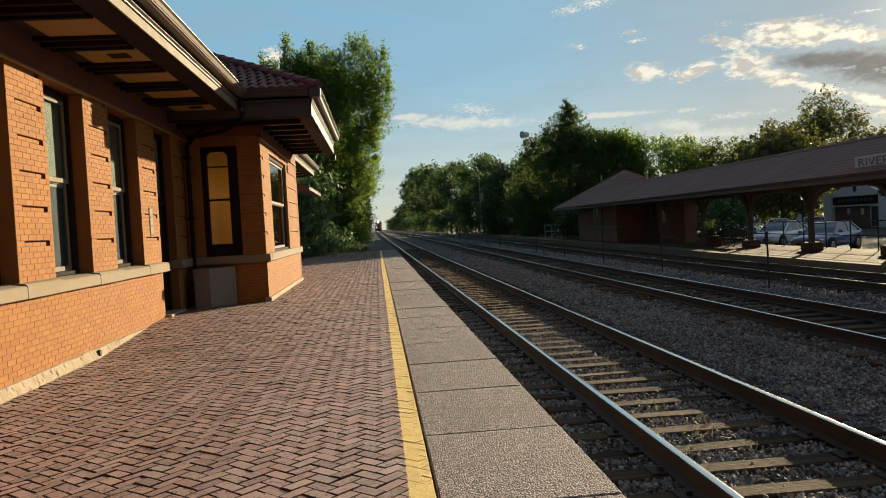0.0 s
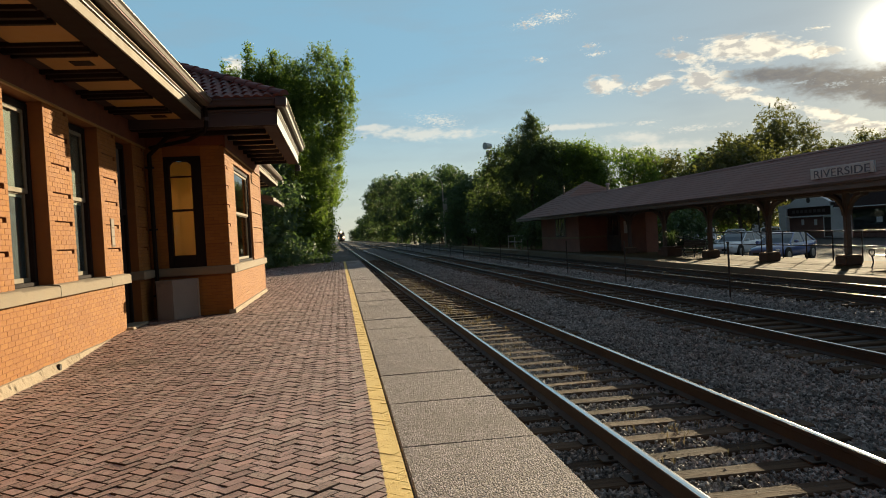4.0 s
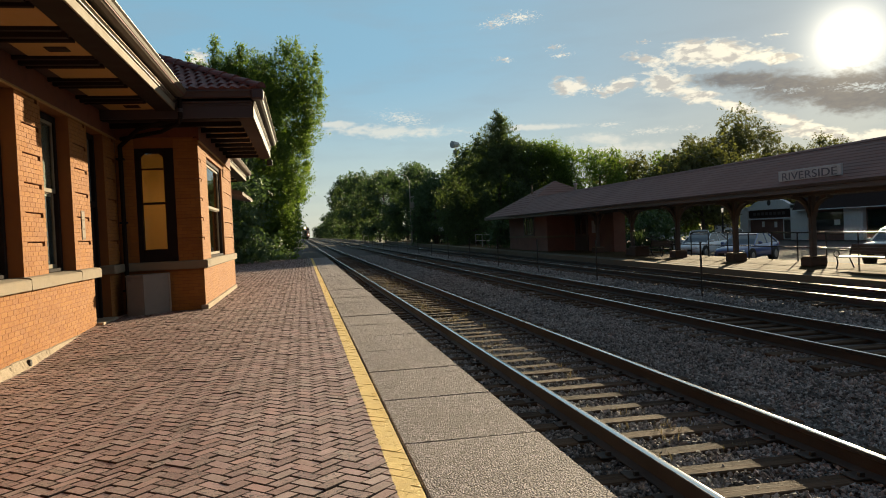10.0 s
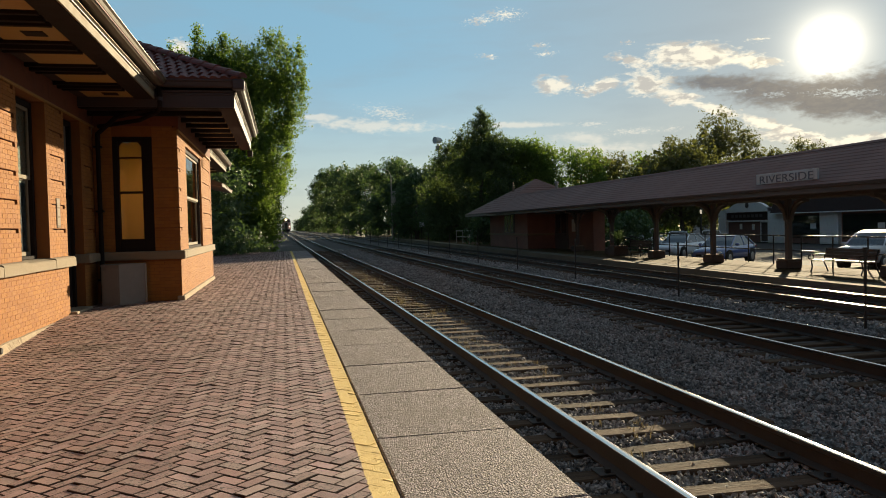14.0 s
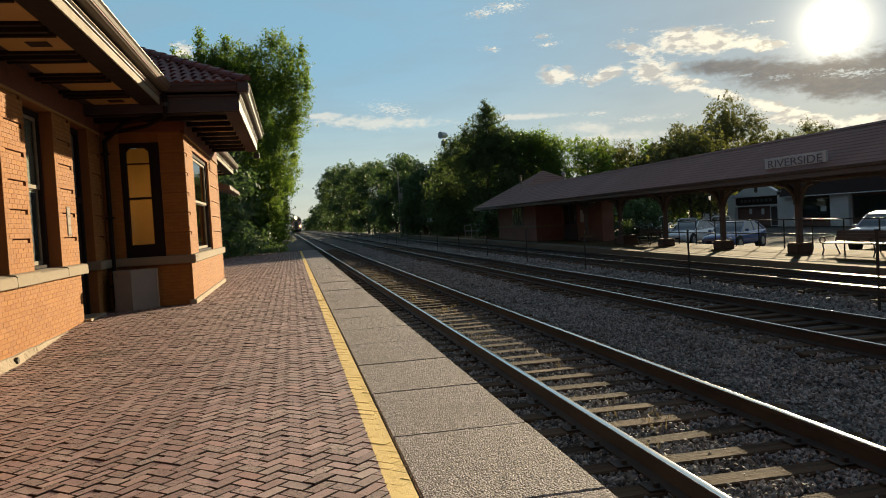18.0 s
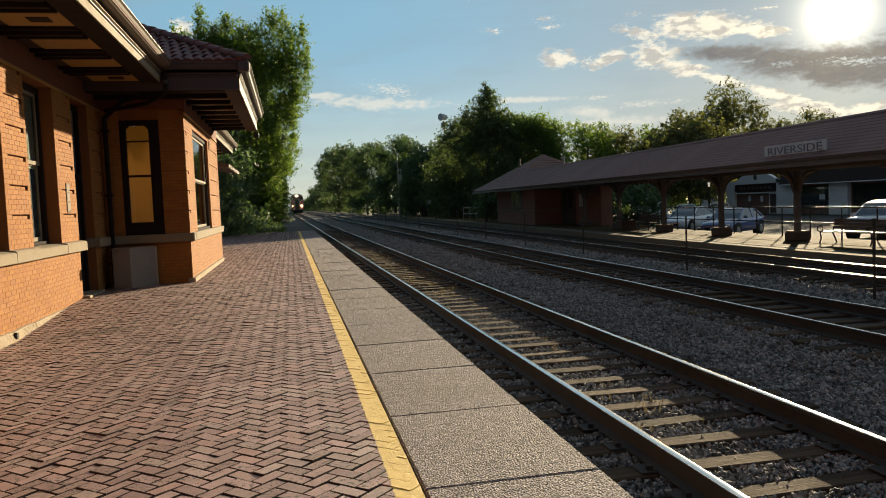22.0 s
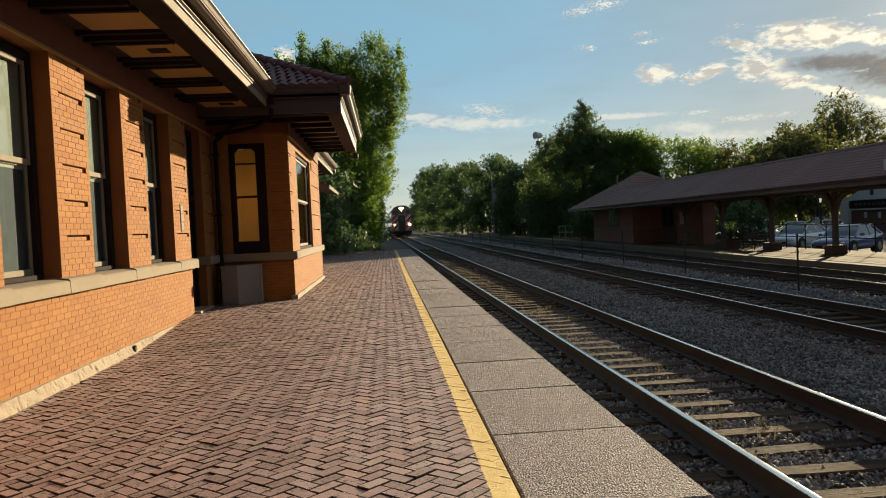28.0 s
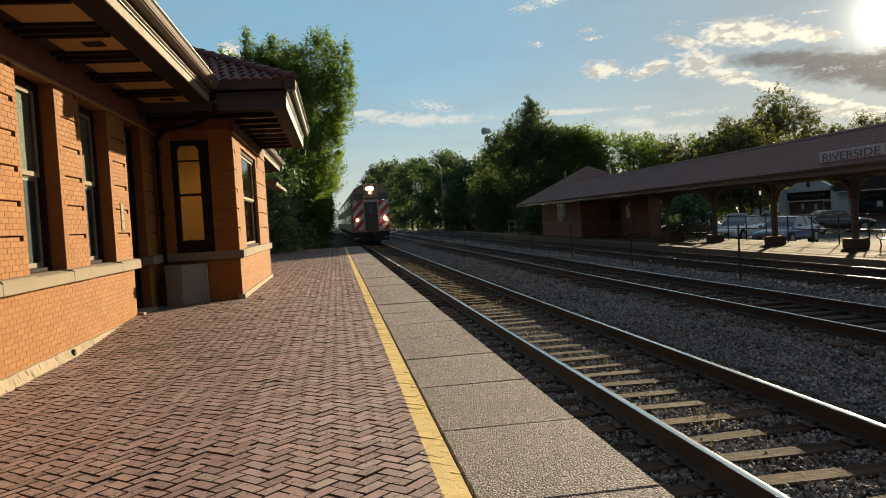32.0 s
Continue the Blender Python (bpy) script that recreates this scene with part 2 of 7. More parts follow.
def raw(name, verts, faces):
    me = bpy.data.meshes.new(name)
    c = faces.shape[1]
    me.vertices.add(len(verts))
    me.vertices.foreach_set("co", np.ascontiguousarray(verts, dtype=np.float32).ravel())
    me.loops.add(faces.size)
    me.loops.foreach_set("vertex_index", np.ascontiguousarray(faces, dtype=np.int32).ravel())
    me.polygons.add(len(faces))
    me.polygons.foreach_set("loop_start", np.arange(0, faces.size, c, dtype=np.int32))
    me.update(calc_edges=True)
    me.shade_flat()
    return me


def part(name, geo, material, parent, label="", kind=""):
    """One mesh under a thing or a part; geo is in the parent's own space."""
    me = geo.mesh(name) if isinstance(geo, Geo) else geo
    if material and not me.materials:
        me.materials.append(material)
    ob = new(name, me)
    ob.parent = parent
    return tagged(ob, label, kind=kind)


def thing(name, label, category, group="", at=(0, 0, 0), kind=""):
    ob = tagged(new(name), label, category, group, kind)
    ob.empty_display_size = 0.2
    ob.location = at
    return ob


def single(name, geo, material, label, category, group="", at=(0, 0, 0), kind=""):
    """A thing of one mesh; geo is in its own space."""
    me = geo.mesh(name) if isinstance(geo, Geo) else geo
    if material and not me.materials:
        me.materials.append(material)
    ob = tagged(new(name, me), label, category, group, kind)
    ob.location = at
    return ob


# ---- materials ----


def surface(name, a, b, rough=0.7, metal=0.0, scale=6.0, stain=0.6, bump=0.2, grain=60.0, dirt=None, dirt_amount=0.35, vary=0.0, island=0.0, stretch=(1, 1, 1), spec=0.5, world_space=False, trans=0.0):
    """A worn surface: two tones mixed by large stains and fine grain, relief, dirt, and a tone of its own for each piece."""
    m = bpy.data.materials.new(name)
    m.use_nodes = True
    k = Nodes(m.node_tree)
    if world_space:
        vec = k.n("ShaderNodeNewGeometry").outputs["Position"]
    else:
        vec = k.n("ShaderNodeTexCoord").outputs["Object"]
    vec = k.n("ShaderNodeMapping", {"Vector": vec, "Scale": stretch}).outputs[0]
    big = k.noise(vec, scale * 0.15, 4.0, 0.6)
    mid = k.noise(vec, scale, 5.0, 0.6)
    small = k.noise(vec, grain, 3.0, 0.6)
    f = k.math("ADD", k.math("MULTIPLY", k.math("SUBTRACT", big, 0.5), 2.2 * stain), k.math("ADD", k.math("MULTIPLY", k.math("SUBTRACT", mid, 0.5), 1.6 * stain), 0.5))
    f = k.math("ADD", f, k.math("MULTIPLY", k.math("SUBTRACT", small, 0.5), 0.7), clamp=True)
    if vary:
        f = k.math("ADD", f, k.math("MULTIPLY", k.math("SUBTRACT", k.n("ShaderNodeObjectInfo").outputs["Random"], 0.5), vary), clamp=True)
    if island:
        f = k.math("ADD", f, k.math("MULTIPLY", k.math("SUBTRACT", k.n("ShaderNodeNewGeometry").outputs["Random Per Island"], 0.5), island), clamp=True)
    col = k.mix(f, rgb(*a), rgb(*b))
    if dirt:
        spots = k.ramp(k.noise(vec, scale * 0.6, 6.0, 0.7, 0.5), 0.52, 0.72)
        col = k.mix(k.math("MULTIPLY", spots, dirt_amount), col, rgb(*dirt))
    ro = k.math("ADD", rough, k.math("MULTIPLY", k.math("SUBTRACT", mid, 0.5), 0.3), clamp=True)
    ins = {"Base Color": col, "Roughness": ro, "Metallic": metal, "Specular IOR Level": spec}
    if bump:
        ins["Normal"] = k.n("ShaderNodeBump", {"Strength": bump, "Distance": 0.01, "Height": k.math("ADD", small, k.math("MULTIPLY", mid, 0.8))}).outputs[0]
    shader = k.n("ShaderNodeBsdfPrincipled", ins).outputs[0]
    if trans:
        tr = k.n("ShaderNodeBsdfTranslucent", {0: col}).outputs[0]
        shader = k.n("ShaderNodeMixShader", {0: trans, 1: shader, 2: tr}).outputs[0]
    k.n("ShaderNodeOutputMaterial", {0: shader})
    return m


def glow(name, colour, strength):
    m = bpy.data.materials.new(name)
    m.use_nodes = True
    k = Nodes(m.node_tree)
    k.n("ShaderNodeOutputMaterial", {0: k.n("ShaderNodeEmission", {0: rgb(*colour), 1: strength}).outputs[0]})
    return m


def glass(name, tint=(0.9, 0.95, 0.95), rough=0.02):
    m = bpy.data.materials.new(name)
    m.use_nodes = True
    k = Nodes(m.node_tree)
    a = k.n("ShaderNodeBsdfTransparent", {0: rgb(*tint)}).outputs[0]
    b = k.n("ShaderNodeBsdfGlossy", {0: rgb(1, 1, 1), 1: rough}).outputs[0]
    f = k.math("ADD", k.math("MULTIPLY", k.math("POWER", k.n("ShaderNodeLayerWeight", {0: 0.5}).outputs["Facing"], 4.0), 0.5), 0.04, clamp=True)
    k.n("ShaderNodeOutputMaterial", {0: k.n("ShaderNodeMixShader", {0: f, 1: a, 2: b}).outputs[0]})
    return m


PAVE_A, PAVE_B = (0.182, 0.092, 0.085), (0.40, 0.250, 0.236)


def paving(name, by_object):
    """Red clay pavers, each with a tone of its own, and the yellow safety line painted across them beside the slabs."""
    m = bpy.data.materials.new(name)
    m.use_nodes = True
    k = Nodes(m.node_tree)
    pos = k.n("ShaderNodeNewGeometry").outputs["Position"]
    own = k.n("ShaderNodeObjectInfo").outputs["Random"] if by_object else k.n("ShaderNodeNewGeometry").outputs["Random Per Island"]
    grain = k.noise(pos, 90.0, 4.0, 0.65)
    mid = k.noise(pos, 9.0, 4.0, 0.6)
    big = k.noise(pos, 0.8, 4.0, 0.6)
    own2, own3 = k.math("FRACT", k.math("MULTIPLY", own, 7.13)), k.math("FRACT", k.math("MULTIPLY", own, 31.7))
    f = k.math("ADD", k.math("MULTIPLY", own, 0.7), k.math("ADD", k.math("MULTIPLY", k.math("SUBTRACT", grain, 0.5), 0.7), k.math("MULTIPLY", k.math("SUBTRACT", mid, 0.42), 0.6)), clamp=True)
    col = k.mix(f, rgb(*PAVE_A), rgb(*PAVE_B))
    col = k.mix(k.math("MULTIPLY", k.ramp(own2, 0.66, 0.82), 0.3), col, rgb(0.29, 0.26, 0.215))
    col = k.mix(k.math("MULTIPLY", k.ramp(own3, 0.74, 0.92), 0.65), col, rgb(0.15, 0.066, 0.056))
    col = k.mix(k.math("MULTIPLY", k.ramp(own3, 0.2, 0.05), 0.4), col, rgb(0.34, 0.165, 0.13))
    col = k.mix(k.math("MULTIPLY", k.ramp(big, 0.5, 0.75), 0.35), col, rgb(0.13, 0.075, 0.062))
    worn = k.math("ADD", 0.25, k.math("MULTIPLY", k.ramp(own3, 0.35, 0.6), 0.75))
    pits = k.math("MULTIPLY", k.ramp(k.noise(pos, 36.0, 2.0, 0.5), 0.555, 0.60), worn)
    col = k.mix(k.math("MULTIPLY", pits, 0.85), col, rgb(0.03, 0.020, 0.018))
    gouge = k.math("MULTIPLY", k.ramp(k.noise(pos, 15.0, 5.0, 0.72, 0.8), 0.60, 0.68), worn)
    col = k.mix(k.math("MULTIPLY", gouge, 0.7), col, rgb(0.055, 0.028, 0.022))
    xyz = k.n("ShaderNodeSeparateXYZ", {0: pos}).outputs
    x = xyz[0]
    damp = k.math("ADD", k.math("POWER", k.math("DIVIDE", k.math("ADD", x, 3.35), 0.85), 2.0), k.math("POWER", k.math("DIVIDE", k.math("SUBTRACT", xyz[1], 11.95), 0.42), 2.0))
    damp = k.ramp(k.math("ADD", damp, k.math("MULTIPLY", k.math("SUBTRACT", k.noise(pos, 3.5, 4.0, 0.6), 0.5), 1.6)), 1.1, 0.35)
    col = k.mix(k.math("MULTIPLY", damp, 0.6), col, rgb(0.07, 0.036, 0.026))
    edge = k.math("ADD", x, k.math("MULTIPLY", k.math("SUBTRACT", k.noise(pos, 14.0, 3.0), 0.5), 0.03))
    line = k.math("MULTIPLY", k.ramp(edge, 0.132, 0.142), k.ramp(k.math("ADD", grain, k.math("MULTIPLY", mid, 0.7)), 0.62, 0.76))
    line = k.math("MAXIMUM", k.math("MULTIPLY", k.ramp(edge, 0.132, 0.142), 0.9), line)
    col = k.mix(line, col, k.mix(mid, rgb(0.66, 0.42, 0.07), rgb(0.82, 0.60, 0.16)))
    ro = k.math("ADD", 0.45, k.math("MULTIPLY", grain, 0.3))
    bump = k.n("ShaderNodeBump", {"Strength": 0.8, "Distance": 0.006, "Height": k.math("SUBTRACT", k.math("ADD", grain, mid), k.math("ADD", pits, gouge))}).outputs[0]
    k.n("ShaderNodeOutputMaterial", {0: k.n("ShaderNodeBsdfPrincipled", {"Base Color": col, "Roughness": ro, "Specular IOR Level": 0.85, "Sheen Weight": 0.06, "Sheen Roughness": 0.45, "Sheen Tint": rgb(1.0, 0.86, 0.80), "Normal": bump}).outputs[0]})
    return m


def aggregate():
    """Concrete with its pebbles laid bare: pale and dark grains of about a centimetre, stains and damp marks."""
    m = bpy.data.materials.new("exposed_aggregate")
    m.use_nodes = True
    k = Nodes(m.node_tree)
    pos = k.n("ShaderNodeNewGeometry").outputs["Position"]
    cells = k.n("ShaderNodeTexVoronoi", {"Vector": pos, "Scale": 75.0, "Randomness": 1.0})
    tone = k.n("ShaderNodeSeparateColor", {0: cells.outputs["Color"]}).outputs[0]
    d = cells.outputs["Distance"]
    big, mid = k.noise(pos, 0.9, 5.0, 0.6), k.noise(pos, 7.0, 4.0, 0.6)
    own = k.n("ShaderNodeObjectInfo").outputs["Random"]
    col = k.mix(tone, rgb(0.102, 0.084, 0.086), rgb(0.425, 0.365, 0.385))
    col = k.mix(k.ramp(d, 0.45, 0.75), col, rgb(0.10, 0.085, 0.068))
    col = k.mix(k.math("MULTIPLY", k.ramp(big, 0.45, 0.7), 0.5), col, rgb(0.16, 0.133, 0.125))
    col = k.mix(k.math("MULTIPLY", k.ramp(k.noise(pos, 22.0, 5.0, 0.7), 0.5, 0.68), 0.5), col, rgb(0.10, 0.085, 0.068))
    col = k.mix(k.math("MULTIPLY", own, 0.22), col, rgb(0.30, 0.268, 0.24))
    h = k.math("ADD", k.math("MULTIPLY", k.math("SUBTRACT", 1.0, d), 1.0), k.math("ADD", k.math("MULTIPLY", tone, 0.7), k.math("MULTIPLY", mid, 0.6)))
    bump = k.n("ShaderNodeBump", {"Strength": 0.9, "Distance": 0.010, "Height": h}).outputs[0]
    k.n("ShaderNodeOutputMaterial", {0: k.n("ShaderNodeBsdfPrincipled", {"Base Color": col, "Roughness": 0.85, "Specular IOR Level": 0.3, "Normal": bump}).outputs[0]})
    return m


M = {}
M["paver"], M["paver_far"] = paving("paver", True), paving("paver_far", False)
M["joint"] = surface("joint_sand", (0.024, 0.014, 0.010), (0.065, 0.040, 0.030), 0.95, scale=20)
M["slab"] = aggregate()
M["ballast"] = surface("ballast", (0.036, 0.033, 0.032), (0.155, 0.143, 0.136), 0.95, scale=3, grain=22, stain=0.4, bump=1.0, world_space=True, spec=0.1)
M["stone"] = surface("ballast_stone", (0.078, 0.074, 0.072), (0.38, 0.355, 0.340), 0.85, scale=12, grain=80, island=1.0, bump=0.4, spec=0.25)
M["pale_stone"] = surface("pale_ballast_stone", (0.088, 0.082, 0.078), (0.39, 0.36, 0.34), 0.85, scale=12, grain=80, island=1.0, bump=0.4, spec=0.25)
M["tie"] = surface("weathered_tie", (0.022, 0.014, 0.009), (0.125, 0.081, 0.052), 0.9, scale=3, grain=14, stretch=(0.2, 5, 5), vary=0.5, bump=1.0, dirt=(0.03, 0.022, 0.018), spec=0.12)
M["rail_side"] = surface("rusted_rail", (0.026, 0.019, 0.015), (0.060, 0.043, 0.032), 0.7, 0.2, scale=5, grain=60, bump=0.3)
M["rail_top"] = surface("polished_rail", (0.74, 0.71, 0.66), (0.88, 0.85, 0.80), 0.17, 1.0, scale=6, grain=90, stretch=(8, 0.2, 1), bump=0.03, stain=0.2)
M["brick"] = surface("orange_brick", (0.208, 0.074, 0.0125), (0.312, 0.129, 0.0225), 0.88, scale=7, grain=90, stain=0.35, vary=0.42, bump=0.35)
M["brick_far"] = surface("orange_brick_courses", (0.208, 0.074, 0.0125), (0.312, 0.129, 0.0225), 0.88, scale=7, grain=90, stain=0.35, island=0.42, bump=0.35)
M["mortar"] = surface("red_mortar", (0.16, 0.051, 0.012), (0.23, 0.084, 0.019), 0.95, scale=8, grain=90)
M["brick_plain"] = surface("dark_red_brick", (0.17, 0.090, 0.070), (0.26, 0.14, 0.11), 0.85, scale=8, grain=60)
M["limestone"] = surface("limestone", (0.17, 0.131, 0.087), (0.262, 0.207, 0.14), 0.9, scale=4, grain=60, stain=0.5, dirt=(0.16, 0.12, 0.08), dirt_amount=0.5, bump=0.3)
M["footing"] = surface("worn_footing_stone", (0.24, 0.185, 0.125), (0.38, 0.305, 0.215), 0.95, scale=5, grain=50, bump=0.8, dirt=(0.12, 0.08, 0.05), dirt_amount=0.7)
M["cream"] = surface("cream_paint", (0.15, 0.118, 0.075), (0.195, 0.156, 0.102), 0.8, scale=4, grain=40, stain=0.3, bump=0.08, dirt=(0.3, 0.24, 0.16), dirt_amount=0.3)
M["drab"] = surface("grey_brown_metal_paint", (0.085, 0.066, 0.046), (0.125, 0.10, 0.072), 0.55, scale=4, grain=40, stain=0.4, bump=0.08)
M["taupe"] = surface("weathered_taupe_paint", (0.026, 0.019, 0.014), (0.045, 0.034, 0.024), 0.65, scale=4, grain=40, stain=0.4, bump=0.08)
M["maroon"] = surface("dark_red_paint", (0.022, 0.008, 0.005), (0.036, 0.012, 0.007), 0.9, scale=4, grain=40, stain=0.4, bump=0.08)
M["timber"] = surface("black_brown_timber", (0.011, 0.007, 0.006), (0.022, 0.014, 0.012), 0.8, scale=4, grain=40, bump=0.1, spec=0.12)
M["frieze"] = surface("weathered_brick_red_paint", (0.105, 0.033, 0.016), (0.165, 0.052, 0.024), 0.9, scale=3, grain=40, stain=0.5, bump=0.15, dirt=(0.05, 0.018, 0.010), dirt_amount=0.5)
M["plum"] = surface("dark_plum_paint", (0.030, 0.021, 0.026), (0.052, 0.038, 0.044), 0.55, scale=4, grain=40, stain=0.4, bump=0.1)
M["darkwood"] = surface("dark_brown_paint", (0.060, 0.045, 0.041), (0.10, 0.076, 0.069), 0.5, scale=4, grain=40, bump=0.1)
M["tan"] = surface("tan_soffit_board", (0.24, 0.13, 0.027), (0.30, 0.165, 0.037), 0.7, scale=3, grain=50, stain=0.35, bump=0.1)
M["roof_tile"] = surface("red_clay_tile", (0.075, 0.020, 0.017), (0.16, 0.046, 0.036), 0.6, scale=6, grain=60, vary=0.9, bump=0.3, dirt=(0.05, 0.03, 0.03))
M["roof_far"] = surface("red_clay_tile_far", (0.075, 0.020, 0.017), (0.16, 0.046, 0.036), 0.6, scale=6, grain=60, island=0.9, bump=0.3)
M["shingle"] = surface("brown_shingle", (0.165, 0.092, 0.080), (0.25, 0.150, 0.130), 0.85, scale=3, grain=30, island=0.4, bump=0.25, spec=0.3)
M["glass"] = glass("window_glass", (0.75, 0.8, 0.8))
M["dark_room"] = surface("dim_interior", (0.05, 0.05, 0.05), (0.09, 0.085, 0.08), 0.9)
M["blind"] = surface("pale_blind", (0.24, 0.25, 0.20), (0.32, 0.33, 0.27), 0.8, scale=3, stain=0.3, stretch=(1, 1, 6))
M["curtain"] = surface("slate_blue_curtain", (0.055, 0.068, 0.078), (0.09, 0.108, 0.12), 0.85, scale=3, stretch=(1, 1, 4))
M["shade"] = surface("tan_roller_shade", (0.50, 0.33, 0.13), (0.60, 0.41, 0.17), 0.85, scale=2, stain=0.3, trans=0.6)
M["asphalt"] = surface("asphalt", (0.045, 0.042, 0.040), (0.088, 0.083, 0.077), 0.95, scale=2, grain=40, world_space=True, bump=0.6, spec=0.12)
M["ground"] = surface("ground", (0.035, 0.045, 0.018), (0.08, 0.075, 0.035), 0.95, scale=1, grain=14, world_space=True, bump=0.6)
M["concrete"] = surface("far_concrete", (0.068, 0.045, 0.021), (0.125, 0.084, 0.041), 0.95, scale=1.2, grain=30, world_space=True, dirt=(0.07, 0.055, 0.035), dirt_amount=0.5, spec=0.06)
M["kerb"] = surface("pale_kerb_concrete", (0.12, 0.10, 0.072), (0.20, 0.17, 0.125), 0.95, scale=1.5, grain=30, world_space=True, spec=0.1)
M["iron"] = surface("black_iron", (0.012, 0.012, 0.012), (0.03, 0.028, 0.026), 0.45, 0.6, scale=8)
M["white"] = surface("white_paint", (0.72, 0.71, 0.70), (0.84, 0.83, 0.81), 0.6, scale=3, grain=30, dirt=(0.4, 0.36, 0.3), dirt_amount=0.3, bump=0.05)
M["grey"] = surface("grey_painted_metal", (0.26, 0.235, 0.205), (0.36, 0.33, 0.29), 0.55, scale=3, grain=40, dirt=(0.12, 0.1, 0.08))
M["bark"] = surface("bark", (0.045, 0.034, 0.025), (0.13, 0.10, 0.075), 0.95, scale=6, grain=30, stretch=(3, 3, 0.5), bump=1.0)


def foliage(name, a, b, c, thin=0.55):
    m = bpy.data.materials.new(name)
    m.use_nodes = True
    k = Nodes(m.node_tree)
    own = k.n("ShaderNodeNewGeometry").outputs["Random Per Island"]
    pos = k.n("ShaderNodeNewGeometry").outputs["Position"]
    clump = k.noise(pos, 0.35, 3.0, 0.6)
    col = k.mix(own, rgb(*a), rgb(*b))
    col = k.mix(k.ramp(clump, 0.4, 0.68), col, rgb(*c))
    d = k.n("ShaderNodeBsdfPrincipled", {"Base Color": col, "Roughness": 0.55, "Specular IOR Level": 0.25}).outputs[0]
    t = k.n("ShaderNodeBsdfTranslucent", {0: k.mix(1.0, col, rgb(1.3, 1.3, 0.55), "MULTIPLY")}).outputs[0]
    k.n("ShaderNodeOutputMaterial", {0: k.n("ShaderNodeMixShader", {0: thin, 1: d, 2: t}).outputs[0]})
    return m


M["leaf_a"] = foliage("broad_leaves", (0.084, 0.142, 0.042), (0.155, 0.232, 0.068), (0.118, 0.175, 0.052))
M["leaf_b"] = foliage("dark_leaves", (0.054, 0.096, 0.060), (0.104, 0.160, 0.090), (0.078, 0.124, 0.072), 0.34)
M["leaf_c"] = foliage("warm_leaves", (0.082, 0.090, 0.046), (0.142, 0.148, 0.072), (0.115, 0.120, 0.058), 0.42)
M["leaf_d"] = foliage("needle_leaves", (0.062, 0.097, 0.052), (0.112, 0.155, 0.080), (0.086, 0.122, 0.064), 0.42)

# ---- ground, tracks, platforms ----
RAILS = ((2.18, 3.687), (6.555, 8.062), (10.905, 12.412))
TOP, FARZ = -0.25, -0.2
PLAT_END, SLAB0, SLAB1 = 55.3, 0.302, 1.318


def bend(y):
    """The line swings very slightly to the left past the station, then runs straight again."""
    a, b = min(max(y - 12.0, 0.0), 10.0), min(max(y - 22.0, 0.0), 240.0)
    return -0.0085 * (a * a / 20.0 + b)


def drift(y):
    return -0.0085 * min(max((y - 12.0) / 10.0, 0.0), 1.0) if y < 262.0 else 0.0


def rise(y):
    """Past the station the line climbs very gently."""
    a, b = min(max(y - 12.0, 0.0), 10.0), min(max(y - 22.0, 0.0), 240.0)
    return 0.0041 * (a * a / 20.0 + b)


STATIONS = [-30.0, 4.0, 8.0] + list(np.arange(12.0, 23.0, 1.0)) + [40.0, 80.0, 140.0, 200.0, 258.0, 264.0, 500.0, 900.0]


def sweep(profile):
    """A profile drawn along the slightly bent line."""
    n = len(profile)
    vs = [(x + bend(y), y, z + rise(y)) for y in STATIONS for x, z in profile]
    fs = [(r * n + i, r * n + (i + 1) % n, (r + 1) * n + (i + 1) % n, (r + 1) * n + i) for r in range(len(STATIONS) - 1) for i in range(n)]
    return Geo().add(vs, fs + [tuple(range(n)), tuple(range(len(vs) - n, len(vs)))[::-1]])


def sheet(x0, x1, y0, y1, z, nx, ny, amp=0.0, size=1.0, climb=False):
    xs, ys = np.linspace(x0, x1, nx + 1), np.linspace(y0, y1, ny + 1)
    vs = np.array([(x, y, z + (amp * noise.noise(Vector((x / size, y / size, 3.1))) if amp else 0) + (rise(y) if climb else 0)) for y in ys for x in xs])
    i = np.arange(nx)[None, :] + np.arange(ny)[:, None] * (nx + 1)
    fs = np.stack([i, i + 1, i + nx + 2, i + nx + 1], -1).reshape(-1, 4)
    return raw("sheet", vs, fs)


single("ground", sheet(-900, 900, -300, 1500, -0.85, 60, 60), M["ground"], "green and brown ground beside the railway", "ground", kind="structure")
single("ballast_bed", sheet(1.2, 13.9, -25, 56, -0.475, 60, 320, 0.014, 0.6, True), M["ballast"], "grey crushed stone ballast under three tracks", "ballast", kind="structure")
single("ballast_bed_far", sheet(-2.2, 13.9, 56, 1100, -0.475, 24, 160, 0.02, 1.3, True), M["ballast"], "grey crushed stone ballast running into the distance", "ballast", kind="structure")

RAIL = [(-0.07, 0), (0.07, 0), (0.07, 0.012), (0.012, 0.035), (0.012, 0.125), (0.036, 0.14), (0.036, 0.166), (0.030, 0.171), (-0.030, 0.171), (-0.036, 0.166), (-0.036, 0.14), (-0.012, 0.125), (-0.012, 0.035), (-0.07, 0.012)]
CROWN = sweep([(-0.035, 0.158), (0.035, 0.158)] + [(0.035 * math.sin(a), 0.1645 + 0.0100 * math.cos(a)) for a in np.linspace(math.pi / 2, -math.pi / 2, 13)]).mesh("running_surface")
for poly in CROWN.polygons:
    poly.use_smooth = True
tie_mesh = Geo().box(-1.3, 1.3, -0.10, 0.10, -0.17, 0, 0.012).mesh("tie")
tie_mesh.materials.append(M["tie"])
plate = Geo().box(-0.19, 0.19, -0.09, 0.09, 0, 0.014, 0.003)
